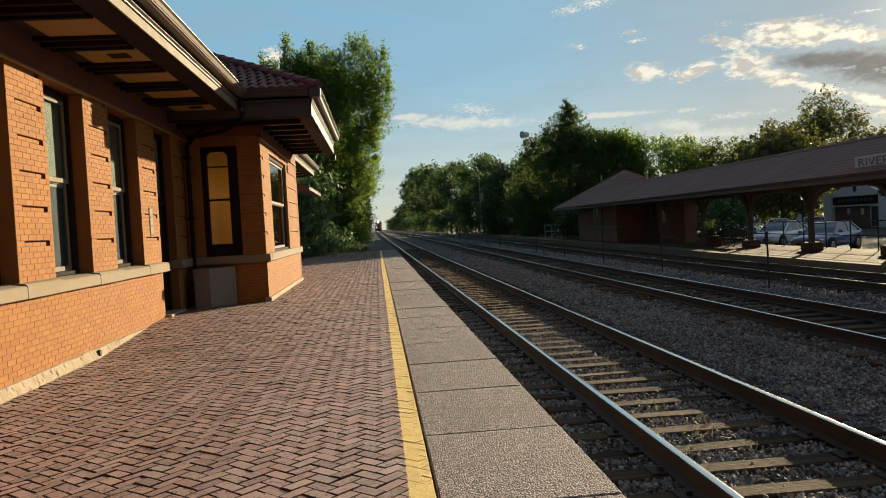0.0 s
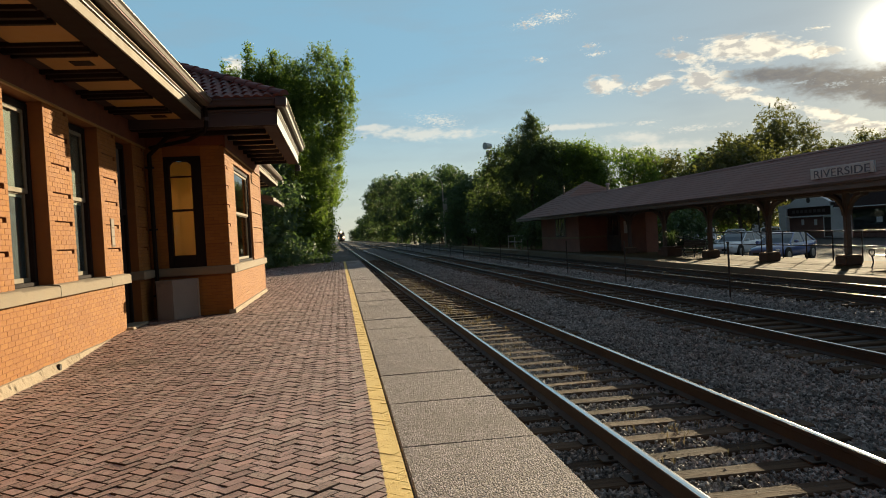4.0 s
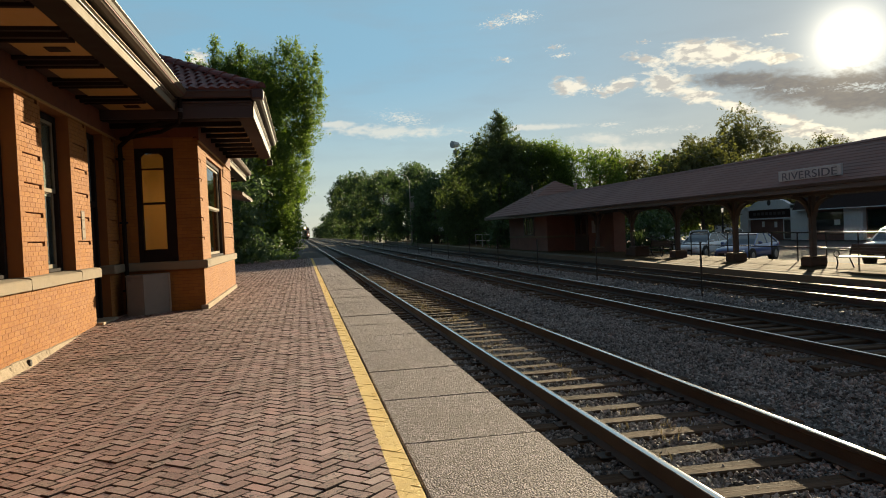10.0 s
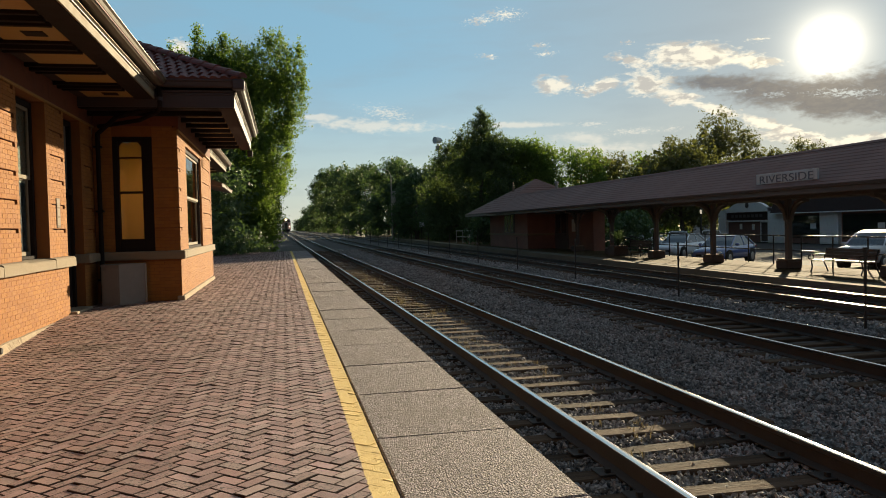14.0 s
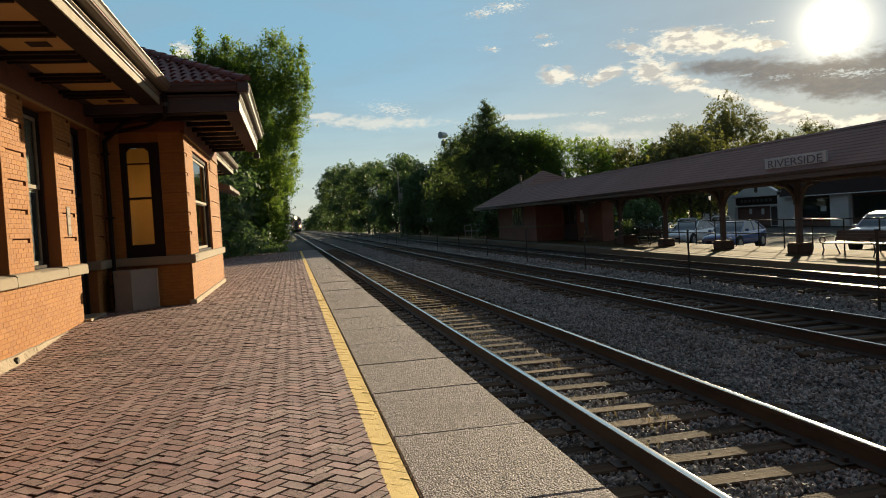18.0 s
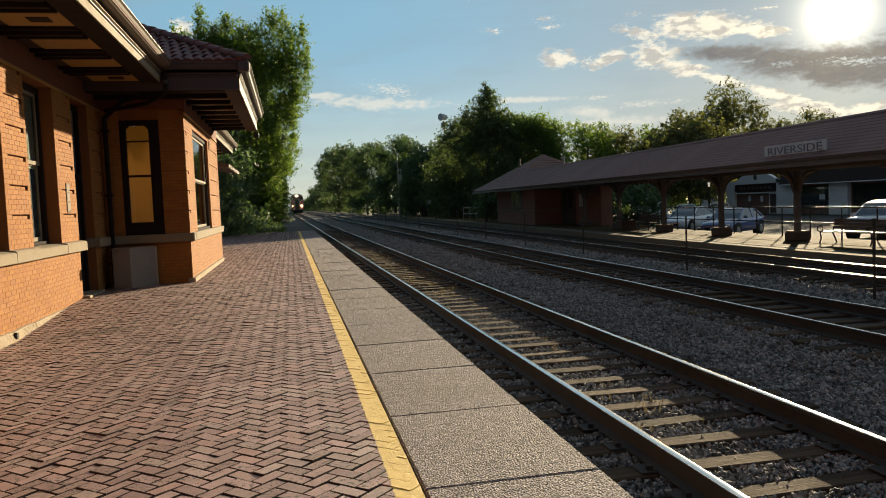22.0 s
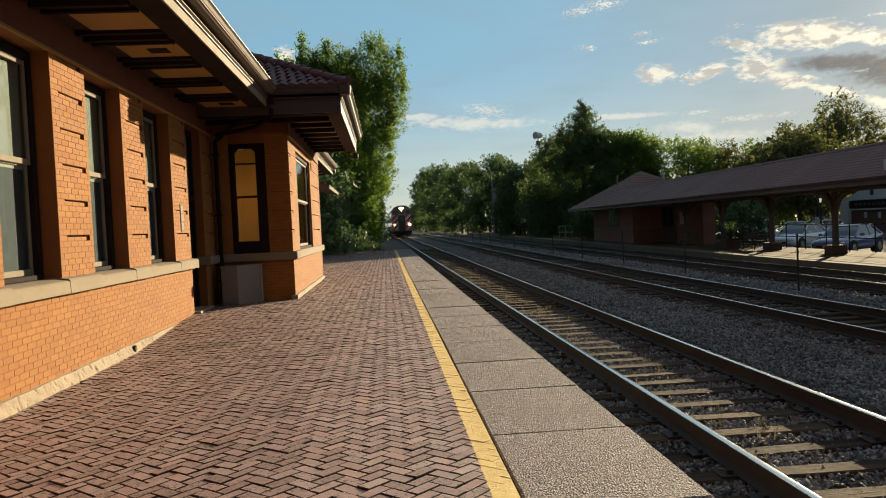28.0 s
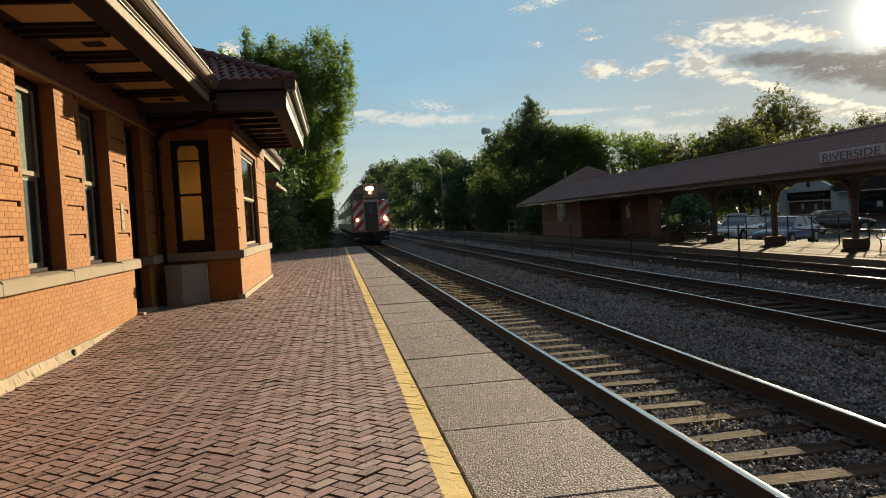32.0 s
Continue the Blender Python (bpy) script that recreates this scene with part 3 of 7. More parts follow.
for sx in (-0.11, 0.11):
    plate.box(sx - 0.02, sx + 0.02, -0.05, -0.02, 0.014, 0.045)
plate_mesh = plate.mesh("tie_plate")
plate_mesh.materials.append(M["rail_side"])
rng = np.random.default_rng(4)
for n, (xa, xb) in enumerate(RAILS):
    c = (xa + xb) / 2
    track = thing("railway_track", ("near", "middle", "far")[n] + " railway track with polished steel rails on weathered timber ties", "track", "railway tracks", (c, 0, TOP - 0.171), "structure")
    for x in (xa, xb):
        rail = part("rail", sweep(RAIL), M["rail_side"], track, "rusted steel rail")
        rail.location = (x - c, 0, 0)
        part("running_surface", CROWN, M["rail_top"], rail, "polished top of the rail")
        for k in range(40 if n == 0 else 0):
            p = part("tie_plate", plate_mesh, None, track)
            p.location = (x - c + bend(3.61 + 0.53 * k), 3.61 + 0.53 * k, rise(3.61 + 0.53 * k))
    for k in range(-16, 112):
        t = part("tie", tie_mesh, None, track)
        t.matrix_basis = pose(bend(3.61 + 0.53 * k) + rng.normal(0, 0.03), 3.61 + 0.53 * k, rise(3.61 + 0.53 * k) - 0.004 + rng.normal(0, 0.007), rng.normal(0, 1.2), rng.normal(0, 0.3), rng.normal(0, 1.0))


def stones(name, region, count, size, seed, material="pale_stone", label="loose pale grey crushed stones between the tracks"):
    """Loose crushed stone as one joined mesh of rough six-cornered lumps."""
    r = np.random.default_rng(seed)
    box = np.array([(1.1, 0, 0), (-1.1, 0, 0), (0, 1.1, 0), (0, -1.1, 0), (0, 0, 1.1), (0, 0, -1.1)])
    fs = np.array([(0, 2, 4), (2, 1, 4), (1, 3, 4), (3, 0, 4), (2, 0, 5), (1, 2, 5), (3, 1, 5), (0, 3, 5)])
    x0, x1, y0, y1 = region
    p = np.stack([r.uniform(x0, x1, count), y0 + (y1 - y0) * r.uniform(0, 1, count) ** 1.35, -0.470 + r.uniform(-0.012, 0.020, count)], -1)
    p[:, 2] += np.array([rise(y) for y in p[:, 1]])
    keep = np.ones(count, bool)
    off = np.array([bend(y) for y in p[:, 1]])
    for xa, xb in RAILS:
        for x in (xa, xb):
            keep &= np.abs(p[:, 0] - x - off) > 0.05
        on = (p[:, 0] > xa - 0.5) & (p[:, 0] < xb + 0.5)
        ph = np.abs((p[:, 1] - 3.61 + 0.265) % 0.53 - 0.265)
        keep &= ~(on & (ph < (0.118 if size < 0.035 else 0.135)) & (r.uniform(0, 1, count) > (0.05 if size < 0.035 else 0.02)))
        p[:, 2] += np.where(on, 0.020 if size < 0.035 else -0.008, 0.0)
    p = p[keep]
    n = len(p)
    s = size * r.uniform(0.55, 1.25, (n, 1)) * r.uniform(0.6, 1.1, (n, 3))
    q = r.normal(size=(n, 4))
    q /= np.linalg.norm(q, axis=1, keepdims=True)
    a, b, c, d = q.T
    rot = np.stack([1 - 2 * (c * c + d * d), 2 * (b * c - a * d), 2 * (b * d + a * c), 2 * (b * c + a * d), 1 - 2 * (b * b + d * d), 2 * (c * d - a * b), 2 * (b * d - a * c), 2 * (c * d + a * b), 1 - 2 * (b * b + c * c)], -1).reshape(n, 3, 3)
    corner = (box[None] * r.uniform(0.75, 1.15, (n, 6, 1)) + r.uniform(-0.32, 0.32, (n, 6, 3))) * s[:, None]
    v = np.einsum("nij,nkj->nki", rot, corner) + p[:, None]
    me = raw(name, v.reshape(-1, 3), (fs[None] + (np.arange(n) * 6)[:, None, None]).reshape(-1, 3))
    return single(name, me, M[material], label, "ballast", kind="stuff")


DARK = ("stone", "loose dark crushed stones between the rails")
stones("ballast_stones", (1.33, 4.25, 3.4, 17), 44000, 0.023, 7, *DARK)
stones("ballast_stones", (4.25, 6.5, 3.4, 17), 24000, 0.027, 11)
stones("ballast_stones", (1.33, 4.25, 15, 36), 16000, 0.036, 8, *DARK)
stones("ballast_stones", (4.25, 9.0, 14, 36), 24000, 0.038, 12)
stones("ballast_stones", (8.8, 13.4, 7, 34), 26000, 0.042, 10)
stones("ballast_stones", (1.33, 13.4, 32, 64), 34000, 0.050, 9)
stones("ballast_stones", (1.33, 6.5, -1, 3.45), 5000, 0.032, 13, *DARK)

# near platform


def pave_z(x, y):
    """The paving falls a little towards the long wall, less so near the bay."""
    a = min(max((-1.2 - x) / 3.0, 0.0), 1.0)
    b = min(max((15.9 - y) / 4.5, 0.0), 1.0)
    return -0.18 * a * b * b * (3 - 2 * b)


xs, ys = np.linspace(-5.0, 0.29, 30), np.linspace(-10, PLAT_END, 200)
bed_v = np.array([(x, y, pave_z(x, y) - 0.022) for y in ys for x in xs])
bed_i = np.arange(29)[None, :] + np.arange(199)[:, None] * 30
bed_f = np.stack([bed_i, bed_i + 1, bed_i + 31, bed_i + 30], -1).reshape(-1, 4)
joint = Geo().box(-6, 0.29, -10, PLAT_END, -0.55, -0.30)
platform = thing("platform", "brick-paved station platform with a concrete edge", "platform", kind="structure")
part("platform_body", joint, M["joint"], platform, "body of the platform")
part("joint_sand", raw("joint_sand", bed_v, bed_f), M["joint"], platform, "dark sand between the pavers")
slab_mesh = Geo().box(0, SLAB1 - SLAB0, 0.006, 1.461, -0.16, 0, 0.012).mesh("edge_slab")
slab_mesh.materials.append(M["slab"])
for k in range(-9, 34):
    s = part("edge_slab", slab_mesh, None, platform)
    s.matrix_basis = pose(SLAB0, 5.70 + 1.467 * k, rng.normal(0, 0.003), rng.normal(0, 0.06), rng.normal(0, 0.1), 0)
part("platform_wall", Geo().box(0.31, SLAB1 - 0.05, -10, PLAT_END, -0.6, -0.162), M["slab"], platform, "concrete wall under the platform edge")


# ---- station building ----
WALL, BAYX, BAY0, BAY1 = -4.33, -2.56, 18.1, 25.6
HEAD, SILL, EAVE, BAYEAVE = 3.86, 1.12, 4.27, 4.1
COURSE = 0.0742
station = thing("station_building", "orange brick railway station with limestone sills and a red tile roof", "building", kind="structure")
bricks_near, bricks_far = [], []


def wall_bricks(face, u0, u1, z0, z1, bucket, holes=(), slots=()):
    """Courses of brick in running bond on a face: ('x', position) looks to +x, ('y', position) looks to -y."""
    rows = int((z1 - z0) / COURSE + 0.4)
    for r in range(rows):
        za, zb = z0 + r * COURSE + 0.004, z0 + (r + 1) * COURSE - 0.004
        u = u0 - (0.1075 if r % 2 else 0.0)
        cuts = [h for h in holes if h[2] < (za + zb) / 2 < h[3]]
        while u < u1 - 0.01:
            a, b = max(u, u0), min(u + 0.215, u1)
            u += 0.215
            for h in cuts:
                if a < h[0] < b:
                    if b > h[1]:
                        bucket.append((face, h[1] + 0.003, b - 0.003, za, zb))
                    b = h[0]
                elif a < h[1] < b:
                    a = h[1]
                elif h[0] <= a and b <= h[1]:
                    b = a
            if b - a < 0.03:
                continue
            low = any(s[0] < (a + b) / 2 < s[1] and s[2] < (za + zb) / 2 < s[3] for s in slots)
            bucket.append((face, a + 0.003, b - 0.003, za, zb - (0.018 if low else 0.0)))


def quoin_rows(z0, z1):
    """Heights of the recessed courses that mark the piers, six courses apart."""
    return [z0 + (6 + 6 * k) * COURSE for k in range(9) if z0 + (6 + 6 * k) * COURSE < z1 - 0.05]


core = Geo()


def pier(u0, u1, z0, z1, bucket, x=WALL, left=False):
    """A brick pier on the track face: recessed slots over a mortar backing that is left open behind them."""
    rows = quoin_rows(z0, z1)
    a, b = (u0 + 0.24, u0 + 0.36) if left else (u1 - 0.24, u1 - 0.12)
    s0 = u0 if left else u0 + 0.22
    wall_bricks(("x", x), u0, u1, z0, z1, bucket, [(a, b, z, z + COURSE) for z in rows], [(s0, a, z, z + COURSE) for z in rows])
    z = z0
    for q in rows:
        core.box(x - 0.10, x - 0.006, u0, u1, z, q)
        if not left:
            core.box(x - 0.10, x - 0.006, u0, s0, q, q + COURSE)
        core.box(x - 0.10, x - 0.006, s0, a, q, q + COURSE - 0.024)
        core.box(x - 0.10, x - 0.006, b, u1, q, q + COURSE)
        z = q + COURSE
    if z < z1 - 0.005:
        core.box(x - 0.10, x - 0.006, u0, u1, z, z1)
    core.box(x - 0.23, x - 0.10, u0 + 0.002, u1 - 0.002, z0, z1)


# lower wall, piers and bay faces
core.box(WALL - 0.4, WALL - 0.006, -6, 15.9, -0.4, 0.95)
wall_bricks(("x", WALL), 3.0, 15.9, -0.05, 0.93, bricks_near)
for a, b in ((6.9, 8.4), (9.78, 10.84), (12.2, 13.3), (14.76, 15.9)):
    pier(a, b, SILL, HEAD, bricks_near)
core.box(WALL - 0.23, WALL - 0.006, -6, 6.9, SILL, HEAD)
pier(17.1, BAY0 - 0.004, SILL, HEAD, bricks_far)
wall_bricks(("x", WALL), 17.1, BAY0, 0.0, 0.93, bricks_far)
core.box(WALL - 0.4, WALL - 0.006, 17.1, BAY0 - 0.002, 0.0, 0.95)
core.box(WALL - 0.4, WALL - 0.012, -6, BAY0, HEAD, EAVE)
# bay, facing along the platform
wall_bricks(("y", BAY0), WALL + 0.01, BAYX, 0.0, 0.93, bricks_far)
wall_bricks(("y", BAY0), WALL + 0.01, -3.93, SILL, HEAD, bricks_far)
wall_bricks(("y", BAY0), -3.10, BAYX, SILL, HEAD, bricks_far, (), [(-3.0, BAYX, z, z + COURSE) for z in quoin_rows(SILL, 3.79)])
core.box(WALL, BAYX - 0.006, BAY0 + 0.006, BAY0 + 0.3, 0.0, 0.95)
core.box(WALL, -3.93, BAY0 + 0.006, BAY0 + 0.3, 0.95, EAVE)
core.box(-3.10, BAYX - 0.101, BAY0 + 0.006, BAY0 + 0.3, 0.95, EAVE)
core.box(-3.93, -3.10, BAY0 + 0.006, BAY0 + 0.3, HEAD - 0.2, EAVE)
# bay, track face
wall_bricks(("x", BAYX), BAY0, BAY1, 0.1, 0.93, bricks_far)
pier(BAY0 + 0.01, 19.55, SILL, 3.79, bricks_far, BAYX, True)
pier(22.95, BAY1, SILL, 3.79, bricks_far, BAYX)
wall_bricks(("x", BAYX), 19.55, 22.95, 3.6, 3.79, bricks_far)
core.box(BAYX - 0.3, BAYX - 0.006, BAY0 + 0.302, BAY1, 0.0, 0.95)
core.box(BAYX - 0.3, BAYX - 0.006, 19.55, 22.95, 3.6, EAVE)
core.box(BAYX - 0.3, BAYX - 0.012, BAY0 + 0.302, 19.55, 3.79, EAVE)
core.box(BAYX - 0.3, BAYX - 0.012, 22.95, BAY1, 3.79, EAVE)
core.box(WALL, BAYX, BAY1, BAY1 + 0.3, 0.0, EAVE)
core.box(WALL - 0.4, WALL, BAY1, 36.9, 0.0, EAVE)
core.box(-12.0, WALL, 34.2, 36.9, 0.0, EAVE)
core.box(-12.0, WALL, -6.3, -6, 0.0, EAVE)
core.box(-12.3, -12.0, -6.3, 36.9, 0.0, EAVE)
part("wall", core, M["mortar"], station, "orange brick wall")
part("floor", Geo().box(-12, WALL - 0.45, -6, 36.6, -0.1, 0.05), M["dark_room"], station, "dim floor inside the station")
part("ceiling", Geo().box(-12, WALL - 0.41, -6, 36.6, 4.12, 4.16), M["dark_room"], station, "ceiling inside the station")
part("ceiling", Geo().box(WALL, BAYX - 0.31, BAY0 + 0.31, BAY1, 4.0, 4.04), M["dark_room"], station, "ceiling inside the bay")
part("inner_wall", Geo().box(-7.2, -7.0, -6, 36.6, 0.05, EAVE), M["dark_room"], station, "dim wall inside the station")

FULL = Geo()
FULL.add([(0, 0, 0), (0, 0.209, 0), (0, 0.209, 0.0662), (0, 0, 0.0662), (0.010, 0.0015, 0.0015), (0.010, 0.2075, 0.0015), (0.010, 0.2075, 0.0647), (0.010, 0.0015, 0.0647)],
         [(4, 5, 6, 7), (0, 1, 5, 4), (1, 2, 6, 5), (2, 3, 7, 6), (3, 0, 4, 7)])


def lay(bucket):
    """Joined courses of bricks from their places."""
    vs, fs = [], []
    for (axis, p), a, b, za, zb in bucket:
        k = len(vs)
        i, d = 0.0015, 0.010
        pts = [(0, a, za), (0, b, za), (0, b, zb), (0, a, zb), (d, a + i, za + i), (d, b - i, za + i), (d, b - i, zb - i), (d, a + i, zb - i)]
        if axis == "x":
            vs += [(p - 0.01 + q[0], q[1], q[2]) for q in pts]
            quads = [(4, 5, 6, 7), (0, 1, 5, 4), (1, 2, 6, 5), (2, 3, 7, 6), (3, 0, 4, 7)]
        else:
            vs += [(q[1], p + 0.01 - q[0], q[2]) for q in pts]
            quads = [(4, 5, 6, 7), (0, 1, 5, 4), (1, 2, 6, 5), (2, 3, 7, 6), (3, 0, 4, 7)]
        fs += [tuple(k + j for j in q) for q in quads]
    return raw("brick_courses", np.array(vs), np.array(fs))


# stone sills, footing and belt course, each block a piece
SILL_ENDS = [2.4, 4.6, 5.5, 6.84, 8.32, 9.72, 10.77, 12.14, 13.22, 14.68, 15.97]
for k, (ya, yb) in enumerate(zip(SILL_ENDS, SILL_ENDS[1:])):
    if k % 2:
        # under a pier: a square-topped block
        g = Geo().prism([(WALL - 0.32, 0.93), (WALL + 0.12, 0.93), (WALL + 0.125, 0.94), (WALL + 0.12, 1.085), (WALL + 0.095, 1.11), (WALL + 0.0, 1.122), (WALL - 0.32, 1.122)], "y", ya + 0.002, yb - 0.002)
    else:
        # under a window: a wash that falls from the frame to the front edge
        g = Geo().prism([(WALL - 0.32, 0.932), (WALL + 0.115, 0.932), (WALL + 0.120, 0.945), (WALL + 0.116, 1.073), (WALL + 0.095, 1.090), (WALL - 0.05, 1.110), (WALL - 0.32, 1.118)], "y", ya + 0.002, yb - 0.002)
    part("sill_stone", g, M["limestone"], station)
part("sill_bedding", Geo().box(WALL - 0.30, WALL + 0.10, 2.42, 15.95, 0.936, 1.04), M["joint"], station, "dark joints between the sill stones")
for k in range(9):
    y1 = 15.94 - 1.5 * k
    ny, nz, vs = 44, 6, []
    for j in range(ny):
        y = y1 - 1.497 * j / (ny - 1)
        top = -0.036 + 0.014 * noise.noise(Vector((y * 2.1, 7.0, 0))) - (0.006 if j in (0, ny - 1) else 0.0)
        for i in range(nz):
            z = -0.22 + (top + 0.22) * min(1.0, i / (nz - 2))
            d = 0.085 - 0.012 * i + 0.014 * noise.noise(Vector((y * 1.7, z * 2, 1.0))) + 0.009 * noise.noise(Vector((y * 7.0, z * 14, 4.0)))
            d -= 0.05 * max(0.0, noise.noise(Vector((y * 15.0, z * 24, 2.0))) - 0.22)
            if i == nz - 1:
                d, z = -0.03, top + 0.012
            vs.append((WALL + d - (0.008 if j in (0, ny - 1) else 0.0), y, z))
    fs = [(j * nz + i, j * nz + i + 1, (j + 1) * nz + i + 1, (j + 1) * nz + i) for j in range(ny - 1) for i in range(nz - 1)]
    part("footing_stone", raw("footing_stone", np.array(vs), np.array(fs)), M["footing"], station, "chipped pale footing stone")
part("footing_stone", Geo().box(BAYX - 0.1, BAYX + 0.06, BAY0 - 0.05, BAY1 + 0.05, -0.05, 0.1, 0.015), M["footing"], station, "pale footing stone under the bay")
belt = Geo().box(WALL + 0.125, BAYX + 0.10, BAY0 - 0.10, BAY0 + 0.25, 0.93, 1.12, 0.02)
part("belt_course", belt, M["limestone"], station, "limestone belt course")
part("belt_course", Geo().box(BAYX - 0.2, BAYX + 0.10, BAY0 + 0.252, BAY1 + 0.05, 0.93, 1.12, 0.02), M["limestone"], station, "limestone belt course")
part("belt_course", Geo().box(WALL - 0.2, WALL + 0.12, 17.05, BAY0 - 0.10, 0.93, 1.12, 0.02), M["limestone"], station, "limestone belt course")

# frieze, soffit and gutters of the long eave
part("frieze", Geo().box(WALL, WALL + 0.035, -6, BAY0 - 0.02, 3.89, 4.32, 0.006), M["frieze"], station, "dark red timber frieze")
part("trim", Geo().box(WALL, WALL + 0.05, -6, BAY0 - 0.02, HEAD - 0.01, HEAD + 0.028, 0.006), M["tan"], station, "thin timber moulding over the windows")
FX = -2.83


def eave(y0, y1, first, name="soffit"):
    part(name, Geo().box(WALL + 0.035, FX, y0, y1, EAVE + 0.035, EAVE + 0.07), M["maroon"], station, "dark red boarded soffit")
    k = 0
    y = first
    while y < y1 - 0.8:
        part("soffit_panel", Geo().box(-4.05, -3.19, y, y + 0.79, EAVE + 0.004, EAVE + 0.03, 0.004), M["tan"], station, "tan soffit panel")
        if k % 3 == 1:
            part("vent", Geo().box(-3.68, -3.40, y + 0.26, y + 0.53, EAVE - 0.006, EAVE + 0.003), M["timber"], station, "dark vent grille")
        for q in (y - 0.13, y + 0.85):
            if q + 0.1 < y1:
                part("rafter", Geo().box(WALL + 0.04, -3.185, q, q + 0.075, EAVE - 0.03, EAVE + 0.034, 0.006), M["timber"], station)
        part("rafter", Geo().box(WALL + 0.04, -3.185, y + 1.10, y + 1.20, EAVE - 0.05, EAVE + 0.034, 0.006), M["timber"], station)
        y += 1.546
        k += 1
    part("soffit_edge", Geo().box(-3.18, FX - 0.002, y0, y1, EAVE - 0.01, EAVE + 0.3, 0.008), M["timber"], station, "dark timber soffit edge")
    part("fascia", Geo().box(FX, FX + 0.03, y0, y1, 4.27, 4.405, 0.004), M["cream"], station, "cream timber fascia")
    part("moulding", Geo().prism([(FX, 4.41), (FX + 0.05, 4.418), (FX + 0.05, 4.432), (FX + 0.03, 4.44), (FX + 0.03, 4.458), (FX + 0.06, 4.472), (FX + 0.06, 4.49), (FX, 4.49)], "y", y0, y1), M["drab"], station, "stepped grey-brown moulding")
    part("moulding_edge", Geo().box(FX + 0.06, FX + 0.066, y0, y1, 4.474, 4.488), M["cream"], station, "thin cream moulding edge")
    part("gutter", Geo().prism([(FX + 0.02, 4.55), (FX + 0.13, 4.52), (FX + 0.20, 4.53), (FX + 0.25, 4.57), (FX + 0.27, 4.61), (FX + 0.30, 4.63), (FX + 0.30, 4.645), (FX + 0.27, 4.645), (FX + 0.02, 4.63)], "y", y0, y1), M["drab"], station, "grey-brown metal gutter")


eave(-6, 16.75, 0.39)
eave(25.9, 36.7, 26.0)
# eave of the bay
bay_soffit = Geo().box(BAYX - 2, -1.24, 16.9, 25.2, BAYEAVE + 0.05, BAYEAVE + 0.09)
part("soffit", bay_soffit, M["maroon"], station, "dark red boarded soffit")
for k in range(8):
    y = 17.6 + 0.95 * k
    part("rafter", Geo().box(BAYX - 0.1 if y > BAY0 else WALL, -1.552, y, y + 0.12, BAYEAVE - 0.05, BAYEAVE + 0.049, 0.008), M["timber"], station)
    part("soffit_batten", Geo().box(BAYX + 0.2, -1.56, y + 0.5, y + 0.56, BAYEAVE - 0.004, BAYEAVE + 0.049, 0.004), M["tan"], station, "tan soffit batten")
PROFILE = [(0, 4.11), (0.03, 4.11), (0.03, 4.36), (0.05, 4.37), (0.05, 4.40), (0.03, 4.41), (0.07, 4.44), (0.07, 4.46), (0.0, 4.47), (0.0, 4.52), (0.16, 4.50), (0.21, 4.53), (0.22, 4.60), (0.26, 4.63), (0.26, 4.66), (0.22, 4.66), (0.2, 4.62), (0, 4.62)]
part("fascia", Geo().prism([(-1.26 + a, b) for a, b in PROFILE], "y", 16.85, 25.25), M["taupe"], station, "weathered taupe fascia and gutter of the bay")
part("moulding", Geo().box(-1.232, -1.205, 16.85, 25.25, 4.385, 4.402, 0.004), M["cream"], station, "thin cream moulding on the fascia")
part("moulding", Geo().box(-0.998, -0.985, 16.85, 25.25, 4.63, 4.655, 0.004), M["cream"], station, "pale lip of the gutter")
part("fascia", Geo().prism([(16.85 - a, b) for a, b in PROFILE], "x", -4.9, -1.26), M["plum"], station, "dark plum timber fascia and gutter of the bay")
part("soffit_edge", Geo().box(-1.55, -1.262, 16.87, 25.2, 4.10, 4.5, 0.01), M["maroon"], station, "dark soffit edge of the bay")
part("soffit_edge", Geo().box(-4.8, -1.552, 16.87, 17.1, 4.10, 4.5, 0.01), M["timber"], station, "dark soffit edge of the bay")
part("gutter_corner", Geo().box(-1.26, -1.0, 16.59, 16.85, 4.46, 4.68, 0.03), M["plum"], station, "mitred gutter corner")
part("frieze", Geo().box(WALL + 0.04, BAYX + 0.03, BAY0 - 0.04, BAY0 - 0.002, 3.89, 4.15, 0.006), M["frieze"], station, "dark red timber frieze of the bay")
part("frieze", Geo().box(BAYX, BAYX + 0.035, BAY0 - 0.04, BAY1, 3.81, 4.15, 0.006), M["frieze"], station, "timber frieze of the bay")
part("trim", Geo().box(BAYX, BAYX + 0.05, BAY0 - 0.05, BAY1, 3.785, 3.815, 0.006), M["tan"], station, "thin timber moulding")
# lower annex roof past the bay
part("annex_roof", Geo().prism([(WALL - 2, 4.2), (-2.75, 3.32), (-2.62, 3.32), (-2.62, 3.45), (-2.75, 3.5), (WALL - 2, 4.5)], "y", 31.5, 37.6), M["drab"], station, "lower roof with a weathered eave")
for z in (3.335, 3.395, 3.44):
    part("moulding", Geo().box(-2.618, -2.60, 31.5, 37.6, z, z + 0.018, 0.003), M["cream"], station, "thin cream moulding of the lower eave")

# roofs
RT = math.tan(radians(26))


